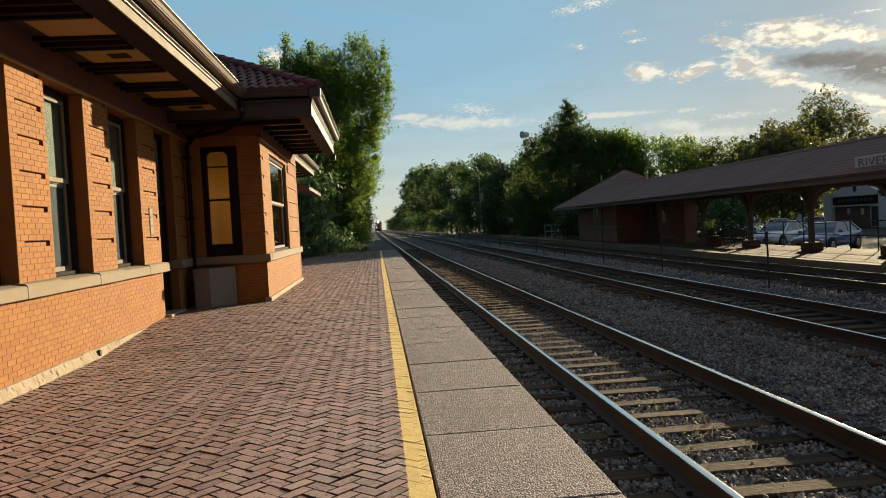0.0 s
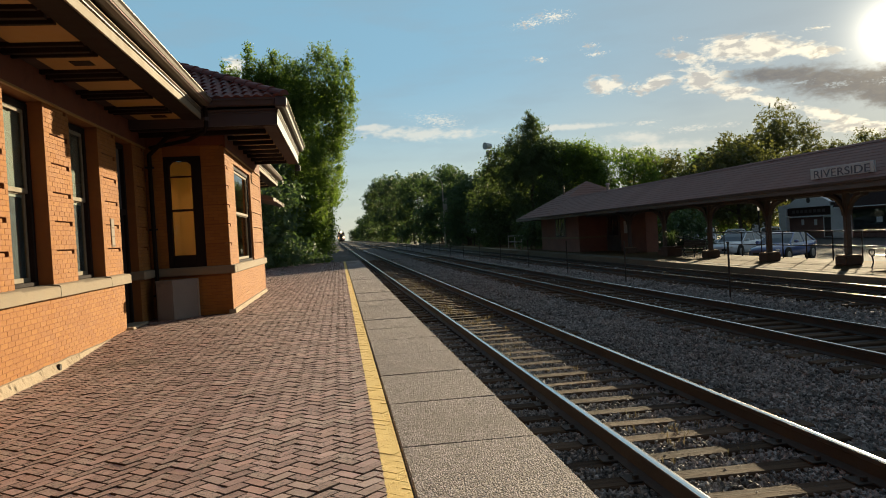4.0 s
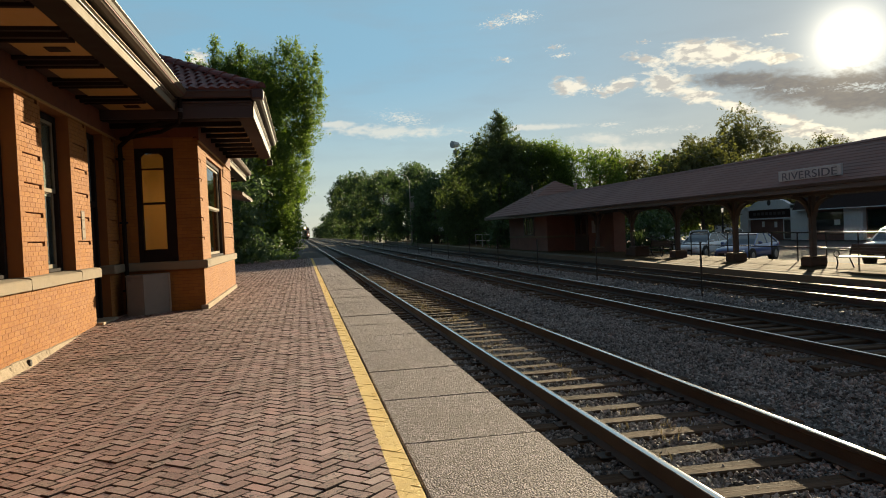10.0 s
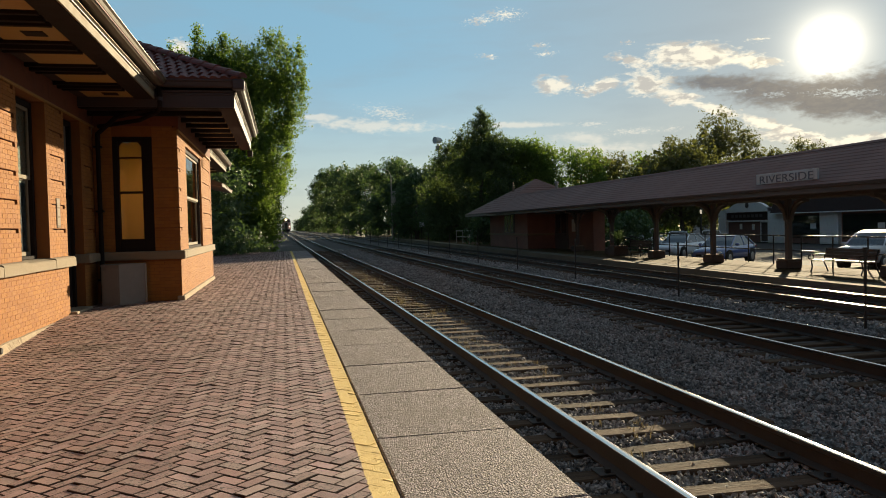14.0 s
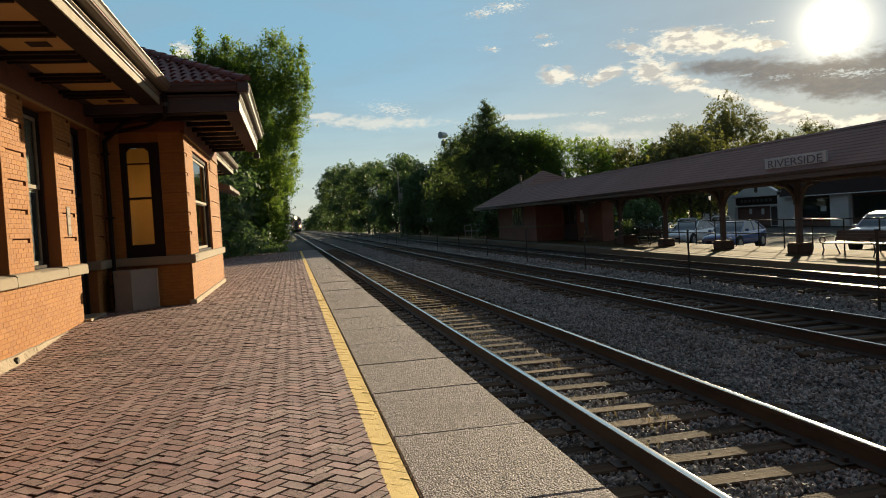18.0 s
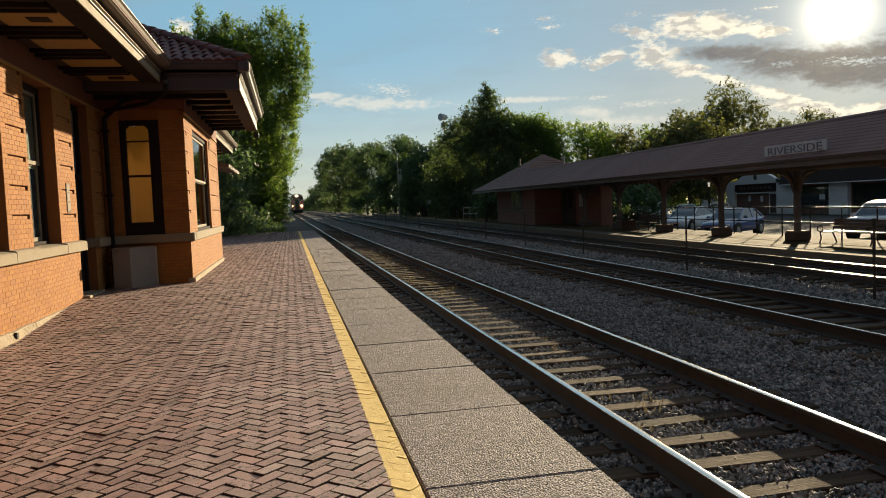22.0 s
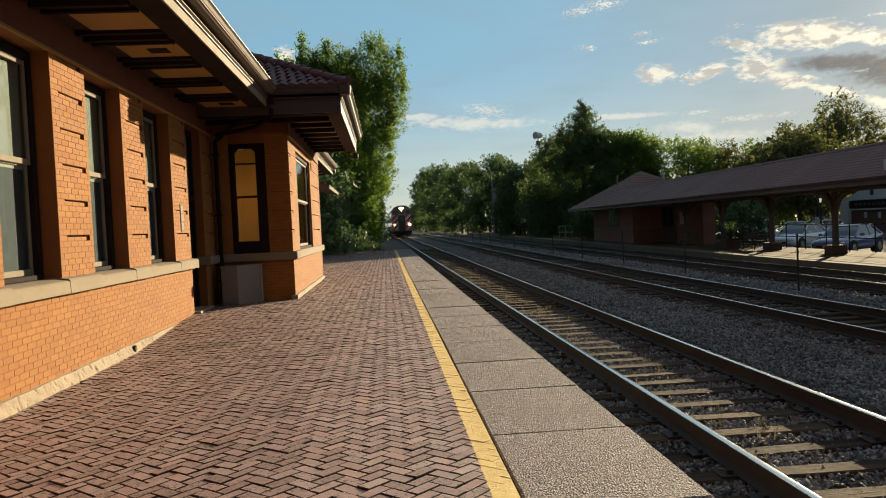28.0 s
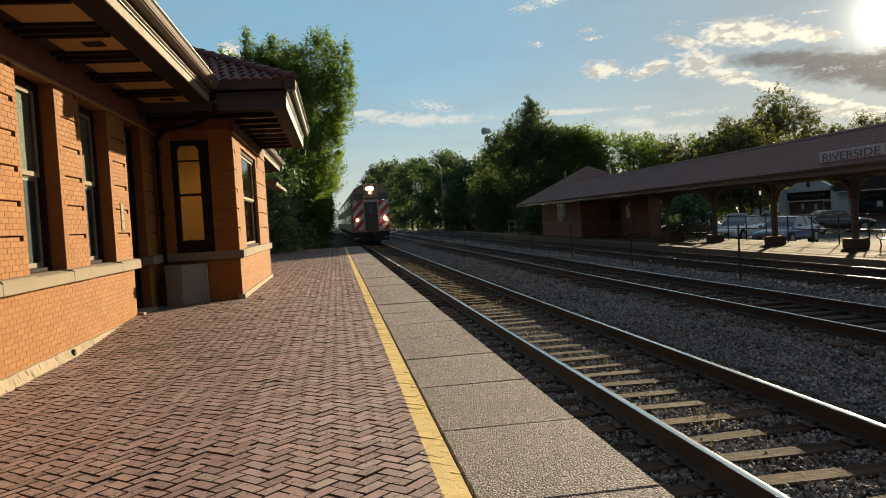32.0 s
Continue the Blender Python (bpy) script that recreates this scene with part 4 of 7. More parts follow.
def slope(name, corners, material, label):
    vs = [Vector(c) for c in corners]
    nrm = (vs[1] - vs[0]).cross(vs[2] - vs[0]).normalized()
    if nrm.z < 0:
        nrm = -nrm
    n = len(vs)
    g = Geo().add([v for v in vs] + [v - nrm * 0.08 for v in vs], [tuple(range(n)), tuple(range(n, 2 * n))[::-1]] + [(i, (i + 1) % n, n + (i + 1) % n, n + i) for i in range(n)])
    return part(name, g, material, station, label)


BX, BZ = -1.05, 4.66
slope("roof_slope", [(BX, 16.65, BZ), (BX - 4.3, 20.95, BZ + 4.3 * RT), (-9.5, 20.95, BZ + 4.3 * RT), (-9.5, 16.65, BZ)], M["roof_far"], "red clay tile roof slope of the bay")
slope("roof_slope", [(BX, 16.65, BZ), (BX, 25.25, BZ), (BX - 4.3, 20.95, BZ + 4.3 * RT)], M["roof_far"], "red clay tile hip of the bay")
slope("roof_slope", [(BX, 25.25, BZ), (BX - 4.3, 20.95, BZ + 4.3 * RT), (-9.5, 20.95, BZ + 4.3 * RT), (-9.5, 25.25, BZ)], M["roof_far"], "red clay tile roof slope behind the bay")
slope("roof_slope", [(-2.56, -6.5, 4.62), (-2.56, 36.8, 4.62), (-7.2, 36.8, 4.62 + 4.64 * RT), (-7.2, -6.5, 4.62 + 4.64 * RT)], M["roof_far"], "red clay tile roof over the long wall")
slope("roof_slope", [(-12.5, -6.5, 4.4), (-12.5, 36.8, 4.4), (-7.2, 36.8, 6.87), (-7.2, -6.5, 6.87)], M["roof_far"], "red clay tile roof slope at the back")
tile_mesh = Geo()
arc = [(-0.11, 0.0), (-0.095, 0.026), (-0.06, 0.040), (-0.02, 0.040), (0.02, 0.024), (0.045, 0.006), (0.08, 0.0), (0.11, 0.002)]
n = len(arc)
tile_mesh.add([(p, y, q + (0.022 if y == 0 else 0.0)) for y in (0.0, 0.33) for p, q in arc] + [(p, 0.0, -0.015) for p, q in arc],
              [(i, i + 1, n + i + 1, n + i) for i in range(n - 1)] + [(2 * n + i, 2 * n + i + 1, i + 1, i) for i in range(n - 1)])
tile_mesh = tile_mesh.mesh("roof_tile")
tile_mesh.materials.append(M["roof_tile"])
front = pose(0, 0, 0, 26, 0, 0)
cosr = math.cos(radians(26))
tiles = thing("roof_tiling", "weathered dark red clay tiles on the bay roof", "roof tiles", kind="structure")
count, more_tiles = 0, []
for r in range(17):
    dy = r * 0.28 * cosr
    xr = BX - 0.12 - dy
    k = 0
    while xr - 0.205 * k > -6.9:
        mt = Matrix.Translation((xr - 0.205 * k, 16.62 + dy, BZ + 0.012 + dy * RT + rng.normal(0, 0.002))) @ front @ pose(0, 0, 0, rng.normal(0, 0.5), 0, rng.normal(0, 0.5))
        if count < 300:
            part("roof_tile", tile_mesh, None, tiles).matrix_basis = mt
        else:
            more_tiles.append(np.array(mt))
        k += 1
        count += 1
tv = np.array([v.co for v in tile_mesh.vertices])
tf = np.array([tuple(p.vertices) for p in tile_mesh.polygons])
if more_tiles:
    part("upper_tiles", many("upper_tiles", tv, tf, more_tiles), M["roof_far"], tiles, "upper courses of clay tiles", "stuff")
hip_cap = Geo()
hip_cap.add([(p, y, q + (0.03 if y == 0 else 0)) for y in (0.0, 0.42) for p, q in [(0.13 * math.cos(a), 0.11 * math.sin(a)) for a in np.linspace(0, math.pi, 9)]], [(i, i + 1, 10 + i, 9 + i) for i in range(8)] + [tuple(range(9))])
hip_cap = hip_cap.mesh("hip_tile")
hip_cap.materials.append(M["roof_tile"])
way = Vector((-1, 1, RT)).normalized()
turn = way.to_track_quat("Y", "Z").to_matrix().to_4x4()
for k in range(15):
    t = part("hip_tile", hip_cap, None, tiles)
    t.matrix_basis = Matrix.Translation(Vector((BX, 16.65, BZ + 0.02)) + way * 0.4 * k) @ turn


def window(name, y0, y1, z0, z1, x, blind):
    """A tall double-hung window set back in the track wall."""
    win = tagged(new(name), "tall double-hung window in dark timber with a pale blind", "window", kind="structure")
    win.location = (x, (y0 + y1) / 2, z0)
    h, ww = z1 - z0, (y1 - y0) / 2
    part("frame", Geo().box(-0.095, 0.0, -ww, -ww + 0.09, 0, h, 0.008).box(-0.095, 0.0, ww - 0.09, ww, 0, h, 0.008).box(-0.095, 0.0, -ww + 0.09, ww - 0.09, h - 0.1, h, 0.008).box(-0.095, 0.02, -ww + 0.09, ww - 0.09, 0, 0.06, 0.008), M["timber"], win, "dark brown window frame")
    mid = h * 0.52
    for a, b, d, mt in ((0.06, mid, -0.075, "timber"), (mid - 0.04, h - 0.1, -0.035, "cream")):
        sash = part("sash", Geo().box(d - 0.04, d, -ww + 0.09, -ww + 0.15, a, b, 0.005).box(d - 0.04, d, ww - 0.15, ww - 0.09, a, b, 0.005).box(d - 0.04, d, -ww + 0.15, ww - 0.15, a, a + 0.07, 0.005).box(d - 0.04, d, -ww + 0.15, ww - 0.15, b - 0.06, b, 0.005), M["cream"], win, "cream timber sash")
        pane = part("pane", Geo().box(d - 0.026, d - 0.020, -ww + 0.15, ww - 0.15, a + 0.07, b - 0.06), M["glass"], sash, "clear window pane")
        pane.visible_shadow = False
    if blind == 2:
        return win
    part("blind", Geo().box(-0.105, -0.098, -ww + 0.1, ww - 0.1, mid - 0.1 if blind == 1 else 0.12, h - 0.12), M["blind"], win, "pale roller blind")
    if blind == 1:
        part("curtain", Geo().box(-0.12, -0.108, -ww + 0.1, ww - 0.1, 0.1, mid), M["curtain"], win, "slate-blue curtain behind the lower sash")
    return win


window("window_1", 8.4, 9.78, SILL, HEAD - 0.03, WALL - 0.21, 1)
window("window_2", 10.84, 12.2, SILL, HEAD - 0.03, WALL - 0.21, 1)
window("window_3", 13.3, 14.76, SILL, HEAD - 0.03, WALL - 0.21, 1)
window("window_4", 19.55, 22.95, SILL, 3.6, BAYX - 0.06, 2)

# window of the bay that looks along the platform
wb = tagged(new("window_5"), "double-hung bay window in dark timber with a lit tan shade", "window", kind="structure")
wb.location = (-3.515, BAY0, 1.25)
part("frame", Geo().box(-0.415, -0.30, 0.0, 0.14, -0.13, 2.41, 0.01).box(0.19, 0.415, 0.0, 0.14, -0.13, 2.41, 0.01).box(-0.30, 0.19, 0.0, 0.14, 2.30, 2.41, 0.01).box(-0.30, 0.19, 0.0, 0.14, -0.13, 0.15, 0.01), M["timber"], wb, "dark brown window frame")
part("meeting_rail", Geo().box(-0.30, 0.19, 0.03, 0.10, 1.155, 1.205, 0.006), M["timber"], wb, "dark meeting rail")
for a, b in ((0.15, 1.155), (1.205, 2.30)):
    p = part("pane", Geo().box(-0.30, 0.19, 0.07, 0.076, a, b), M["glass"], wb, "window pane")
    p.visible_shadow = False
part("upper_rail", Geo().box(-0.30, 0.19, 0.045, 0.09, 1.93, 1.965, 0.004), M["timber"], wb, "thin dark glazing bar")
for sx in (-0.30, 0.19):
    k = 1 if sx < 0 else -1
    part("corner_block", Geo().prism([(sx, 2.30), (sx + k * 0.10, 2.30), (sx, 2.20)], "y", 0.03, 0.10), M["timber"], wb)
part("roller_shade", Geo().box(-0.30, 0.19, 0.16, 0.164, 0.15, 2.30), M["shade"], wb, "tan roller shade lit from inside")
room = bpy.data.lights.new("bay_room_lamp", "POINT")
room.energy, room.color, room.shadow_soft_size = 44, (1.0, 0.78, 0.5), 0.15
new("bay_room_lamp", room).location = (-3.55, 19.6, 2.5)

# door in the recess beside the bay
door = tagged(new("door_1"), "dark timber station door set back in the brick wall", "door", kind="structure")
door.location = (WALL - 0.22, 16.5, 0.03)
part("frame", Geo().box(-0.1, 0.05, -0.6, -0.5, 0, 3.8, 0.008).box(-0.1, 0.05, 0.5, 0.6, 0, 3.8, 0.008).box(-0.1, 0.05, -0.5, 0.5, 2.3, 2.42, 0.008).box(-0.1, 0.05, -0.5, 0.5, 3.7, 3.8, 0.008), M["timber"], door)
part("door_leaf", Geo().box(-0.06, -0.01, -0.5, 0.5, 0, 2.3, 0.006).box(-0.01, 0.005, -0.4, 0.4, 0.15, 0.9, 0.01), M["timber"], door, "dark panelled door leaf")
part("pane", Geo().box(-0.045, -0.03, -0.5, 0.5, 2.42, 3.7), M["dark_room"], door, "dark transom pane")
part("door_handle", Geo().tube((0.0, -0.42, 1.05), (0.06, -0.42, 1.05), 0.02).tube((0.06, -0.42, 1.05), (0.06, -0.32, 1.05), 0.012), M["rail_top"], door, "metal door handle")
part("doorstep", Geo().box(-0.35, 0.34, -0.6, 0.6, -0.06, 0.012, 0.008), M["footing"], door, "worn stone doorstep")

# ---- trees ----
LEAF = np.array([(-0.5, 0, 0), (0, -0.32, 0.08), (0.5, 0, 0), (0, 0.32, 0.08)])


def leaves(name, blobs, per_area, size, seed, material, hollow=0.55, spray=9, fill=0.09, twig=2.6):
    """Leaves set along short twigs that reach outwards and up from the rounded masses of a crown."""
    r = np.random.default_rng(seed)
    tips, ways = [], []
    for cx, cy, cz, rx, ry, rz in blobs:
        n = max(2, int(per_area * (rx * ry + ry * rz + rx * rz) * 1.4 / spray))
        d = r.normal(size=(n, 3))
        d /= np.linalg.norm(d, axis=1, keepdims=True)
        rad = r.uniform(hollow, 1.0, (n, 1)) ** 0.5
        rough = np.array([1 + 0.34 * noise.noise(Vector((a[0] * 2.2 + cx, a[1] * 2.2 + cy, a[2] * 2.2 + cz))) + 0.30 * noise.noise(Vector((a[0] * 5 + cz, a[1] * 5 + cx, a[2] * 5))) for a in d])[:, None]
        tips.append(d * rad * rough * (rx, ry, rz) + (cx, cy, cz))
        way = d + (0, 0, 0.55) + r.normal(0, 0.45, (n, 3))
        ways.append(way / np.linalg.norm(way, axis=1, keepdims=True))
    tips, ways = np.concatenate(tips), np.concatenate(ways)
    m = len(tips)
    along = r.uniform(-0.6, 1.0, (m, spray, 1)) * (0.35 + 1.7 * r.uniform(0, 1, (m, 1, 1)) ** 3) * size * twig
    p = (tips[:, None] + ways[:, None] * along + r.normal(0, 0.5 * size, (m, spray, 3))).reshape(-1, 3)
    # denser, larger leaves hidden in each mass, added to block light through it
    deep = []
    for cx, cy, cz, rx, ry, rz in (blobs if hollow > 0.3 else []):
        d = r.normal(size=(max(2, int(per_area * (rx * ry + ry * rz + rx * rz) * fill)), 3))
        d *= r.uniform(0.15, 0.72, (len(d), 1)) / np.linalg.norm(d, axis=1, keepdims=True)
        deep.append(d * (rx, ry, rz) + (cx, cy, cz))
    inner = slice(len(p), None)
    p = np.concatenate([p] + deep)
    n = len(p)
    q = r.normal(size=(n, 4))
    q /= np.linalg.norm(q, axis=1, keepdims=True)
    a, b, c, d = q.T
    rot = np.stack([1 - 2 * (c * c + d * d), 2 * (b * c - a * d), 2 * (b * d + a * c), 2 * (b * c + a * d), 1 - 2 * (b * b + d * d), 2 * (c * d - a * b), 2 * (b * d - a * c), 2 * (c * d + a * b), 1 - 2 * (b * b + c * c)], -1).reshape(n, 3, 3)
    s = size * r.uniform(0.5, 1.3, (n, 1, 1))
    s[inner] *= 2.2
    v = np.einsum("nij,kj->nki", rot, LEAF) * s + p[:, None]
    return raw(name, v.reshape(-1, 3), np.arange(n * 4).reshape(-1, 4))


def tree(label, x, y, z, blobs, material, seed, per_area=60, size=0.34, trunk=0.3, group="trees along the railway", limbs=7, fill=0.09, twig=2.6):
    """A tree with a tapered trunk, limbs that reach into each mass of the crown, and a leafy crown."""
    t = thing("tree", label, "tree", group, (x, y, z))
    g = Geo()
    top = max(b[2] + 0.3 * b[5] for b in blobs)
    r = random.Random(seed)
    base = Vector((0, 0, -0.1))
    prev, pr = base, trunk
    spine = [base]
    for k in range(1, 6):
        f = k / 5
        cx = sum(b[0] for b in blobs) / len(blobs)
        cy = sum(b[1] for b in blobs) / len(blobs)
        q = Vector((cx * f * f + r.uniform(-0.2, 0.2), cy * f * f + r.uniform(-0.2, 0.2), top * 0.8 * f))
        g.tube(prev, q, pr, trunk * (1 - 0.8 * f), 8)
        prev, pr = q, trunk * (1 - 0.8 * f)
        spine.append(q)
    part("trunk", g, M["bark"], t, "rough brown trunk")
    for b in blobs[:limbs]:
        c = Vector(b[:3])
        s = min(spine[1:5], key=lambda p: (p - c).length + 0.6 * abs(p.z - c.z * 0.6))
        m = s.lerp(c, 0.5) + Vector((0, 0, 0.1 * (c - s).length))
        lg = Geo().tube(s, m, trunk * 0.32, trunk * 0.2, 6).tube(m, c, trunk * 0.2, trunk * 0.07, 6)
        for k in range(3):
            e = c + Vector((r.uniform(-0.7, 0.7) * b[3], r.uniform(-0.7, 0.7) * b[4], r.uniform(-0.2, 0.8) * b[5]))
            lg.tube(m.lerp(c, 0.5), e, trunk * 0.1, trunk * 0.03, 5)
        part("limb", lg, M["bark"], t)
    crown = leaves("crown", blobs, per_area, size, seed, material, fill=fill, twig=twig)
    part("crown", crown, material, t, "crown of many small green leaves", kind="stuff")
    return t


def scatter(seed, n, cx, cy, z0, z1, rad, fat=(0.9, 1.6), taper=0.6):
    """Rounded masses of a crown, spread over its height and thinner at the top."""
    r = random.Random(seed)
    out = []
    for k in range(n):
        f = (k + 0.5) / n
        z = z0 + (z1 - z0) * f
        ring = rad * (math.sin(math.pi * (0.16 + 0.80 * f)) ** taper)
        a = k * 2.4 + r.uniform(-0.5, 0.5)
        s = r.uniform(*fat)
        out.append((cx + ring * 0.72 * math.cos(a), cy + ring * 0.72 * math.sin(a), z, s * r.uniform(0.9, 1.3), s * r.uniform(0.9, 1.3), s * r.uniform(0.75, 1.1)))
    return out


# the tall tree past the platform's end
big = scatter(3, 34, -0.2, 0.5, 1.0, 15.2, 3.6, (1.1, 1.9), 0.35) + [(3.5, -0.5, 14.2, 1.4, 1.4, 1.9), (3.7, 0, 12.0, 1.4, 1.4, 1.6), (3.3, 0, 10.0, 1.3, 1.3, 1.4), (2.5, 0, 16.2, 1.1, 1.1, 1.2), (-4.6, 0, 14.4, 1.2, 1.2, 1.3), (-2.7, 0, 15.0, 1.2, 1.2, 1.4), (-3.7, 0, 13.2, 1.3, 1.3, 1.5)]
big = [(x, y, z * 1.075, rx, ry, rz * 1.06) for x, y, z, rx, ry, rz in big]
big = [(x - 1.0 * max(0.0, 1.0 - z / 9.0), y, z, rx, ry, rz) for x, y, z, rx, ry, rz in big]
shoot = random.Random(12)
for k in range(60):
    x, y, z, rx, ry, rz = big[shoot.randrange(len(big))]
    a = shoot.uniform(0, 6.283)
    big.append((x + 0.85 * rx * math.cos(a), y + 0.85 * ry * math.sin(a), z + 0.75 * rz, 0.32, 0.32, shoot.uniform(0.7, 1.3)))
tree("tall leafy broadleaf tree in low sun beyond the brick platform", -3.2, 65.0, -0.6, big, M["leaf_a"], 11, 330, 0.165, 0.35, limbs=14)
tree("dark leafy tree in shade behind the station", -6.0, 60.0, -0.6, scatter(5, 16, 0, 0, 0.8, 11.0, 2.6, (1.2, 1.9)), M["leaf_b"], 12, 60, 0.36, 0.28)
tree("dark leafy shrub beside the platform end", -5.0, 51.0, -0.6, scatter(6, 10, 0, 0, 0.8, 6.2, 1.9, (1.0, 1.5)), M["leaf_b"], 13, 60, 0.32, 0.15)
tree("low dark bush at the end of the platform", -3.0, 58.5, -0.6, scatter(7, 8, 0, 0, 0.4, 1.5, 1.4, (0.5, 0.8)), M["leaf_b"], 14, 110, 0.2, 0.06)
tree("low green bush by the station", -4.8, 57.5, -0.6, scatter(8, 8, 0, 0, 0.4, 2.6, 1.6, (0.6, 1.0)), M["leaf_b"], 15, 90, 0.24, 0.06)
for k in range(10):
    tree("broadleaf tree along the near side of the line", -5.5 - 1.2 * (k % 3), 75 + 13.0 * k, -0.6, scatter(30 + k, 12, 0, 0, 1.0, 11 + 2 * (k % 3), 3.0, (1.4, 2.2)), M["leaf_b"], 40 + k, 14, 0.6, 0.3)

# trees beyond the far platform
needles = random.Random(31)
spire = []
for k in range(190):
    z = 14.0 - 6.2 * ((k + needles.uniform(0, 1)) / 190) ** 0.62
    reach, ang = (0.12 + 0.86 * (14.1 - z) ** 0.9) * needles.uniform(0.55, 1.12), needles.uniform(0, 6.283)
    for f in (0.35, 0.68, 1.0):
        fat = 0.14 + 0.10 * reach * (1 - f) + 0.05
        spire.append((reach * f * math.cos(ang), reach * f * math.sin(ang), z - 0.3 * reach * f + 0.4 * reach * f * f, fat, fat, 0.17))
skirt = []
for k in range(44):
    f = (k + 0.5) / 44
    ring, ang = 5.0 * (1 - f) ** 0.55 * (0.7 if k % 3 == 0 else 1.0), 2.4 * k
    skirt.append((ring * math.cos(ang), ring * math.sin(ang), 0.8 + 9.4 * f, 0.7 + 0.75 * (1 - f), 0.7 + 0.75 * (1 - f), 0.8 + 0.6 * (1 - f)))
skirt += [(-4.2, 0, 8.9, 0.9, 0.9, 0.9), (-4.7, 0, 7.4, 1.2, 1.1, 1.3), (-5.2, 0, 5.4, 1.4, 1.2, 1.5), (-5.5, 0, 3.4, 1.6, 1.4, 1.6), (-3.4, 0.4, 9.8, 0.9, 0.9, 0.9), (-2.2, 0, 10.6, 0.8, 0.8, 0.8), (2.0, 0, 10.5, 0.8, 0.8, 0.8), (3.2, 0, 9.8, 1.0, 1.0, 1.0), (0.3, -1.5, 9.8, 1.1, 1.0, 1.0), (4.6, 0, 7.0, 1.4, 1.3, 1.5), (5.2, 0, 4.4, 1.5, 1.3, 1.5)]
conifer = tree("tall dark conical tree behind the shelter building", 19.75, 75.0, -0.6, skirt, M["leaf_d"], 21, 190, 0.19, 0.3, limbs=10)
part("spire", leaves("spire", spire, 420, 0.12, 22, M["leaf_d"], 0.1, 7), M["leaf_d"], conifer, "open spiky top of dark needles", "stuff")
part("leader", Geo().tube((0, 0, 8.0), (0, 0, 14.05), 0.12, 0.02, 6), M["bark"], conifer)
tree("dense broadleaf tree behind the shelter building", 24.6, 76.0, -0.6, scatter(10, 30, 0, 0, 1.2, 10.2, 3.7, (1.1, 1.8), 0.5), M["leaf_a"], 22, 210, 0.19, 0.3)
# mostly hidden wood behind the shelter, added to keep sun off the tracks
SHADE_BELT = [(27.0, 92, 9), (31.0, 104, 11), (25.5, 112, 12), (28.0, 127, 12), (40.0, 130, 12), (31.0, 143, 13), (45.0, 146, 13), (28.0, 170, 15), (42.0, 182, 15)]
for k, (x, y, h) in enumerate(SHADE_BELT):
    tree("broadleaf tree added behind the railway to shade the tracks", x, y, -0.6, scatter(160 + k, 13, 0, 0, 0.8, h - 1.0, 4.6, (1.6, 2.5)), M["leaf_b"], 180 + k, 20, 0.55, 0.3, "trees of the wood", limbs=4, twig=1.1)
FAR = [(15.6, 90, 9.6, 3.0, "leaf_b"), (19.5, 101, 10.6, 3.6, "leaf_d"), (17.0, 118, 13.2, 4.2, "leaf_b"), (18.5, 136, 14.8, 4.4, "leaf_b"), (16.5, 156, 15.8, 4.7, "leaf_b"), (18.0, 182, 17.4, 5.2, "leaf_d"),
       (16.0, 212, 19.2, 5.4, "leaf_b"), (15.4, 246, 21.5, 5.6, "leaf_d"), (13.6, 268, 22.5, 4.6, "leaf_b"), (17.0, 285, 24.0, 6.0, "leaf_b"), (12.5, 340, 13.0, 4.5, "leaf_b"), (13, 430, 10, 5, "leaf_b"), (12, 540, 10, 5, "leaf_b"),
       # (23.5, 97.5) and (27, 103) stand hidden, added only to shade the tall tree
       (32.0, 79, 10.9, 3.4, "leaf_a"), (37.0, 84, 10.9, 3.6, "leaf_c"), (42.5, 82, 10.7, 3.8, "leaf_a"), (28.5, 86, 8.6, 3.0, "leaf_b"), (23.5, 97.5, 14.0, 3.4, "leaf_d"), (27.0, 103, 14.0, 4.0, "leaf_d"), (47.5, 84, 12.4, 3.9, "leaf_c"), (54.0, 84, 14.4, 4.9, "leaf_c"), (58.6, 81, 10.8, 3.0, "leaf_c"), (61.6, 80, 12.0, 2.6, "leaf_c"), (66, 82, 8.0, 4.0, "leaf_c"),
       (74, 76, 8.5, 4.0, "leaf_c"), (84, 66, 9.0, 4.5, "leaf_c"), (94, 52, 9.0, 4.5, "leaf_c")]
for k, (x, y, h, r, mt) in enumerate(FAR):
    per, leaf = (24, 0.5) if y > 200 or x > 70 else (46, 0.33) if y > 110 else (110, 0.21)
    masses, fat, fill = (12, (r * 0.34, r * 0.60), 0.24) if y > 86 else (15, (r * 0.30, r * 0.55), 0.12)
    tree("broadleaf tree with an uneven crown beyond the tracks", x, y, -0.6, scatter(60 + k, masses, 0, 0, 1.2, h - 1.2, r, fat, 0.5), M[mt], 80 + k, per, leaf, 0.3, limbs=5, fill=fill, twig=1.1 if y > 86 else 1.7)
single("distant_woods", leaves("distant_woods", [(x, 700 + 60 * math.sin(x), 3, 30, 20, 11) for x in range(-420, 900, 45) if not -40 < x < 40 and x < 700] + [(60 + 40 * k, 130 + 10 * (k % 3), 3, 24, 14, 7) for k in range(9)] + [(-60 - 20 * k, 30 + 30 * k, 3, 14, 24, 9) for k in range(8)], 1.6, 1.3, 5, M["leaf_b"]), M["leaf_b"], "distant dark woods along the horizon", "woods", kind="stuff")

# ---- far platform and its canopy ----
CX, EZ, RIDGE = 16.15, 2.37, 3.61
far = thing("far_platform", "pale concrete platform with a canopy across the tracks", "platform", kind="structure")
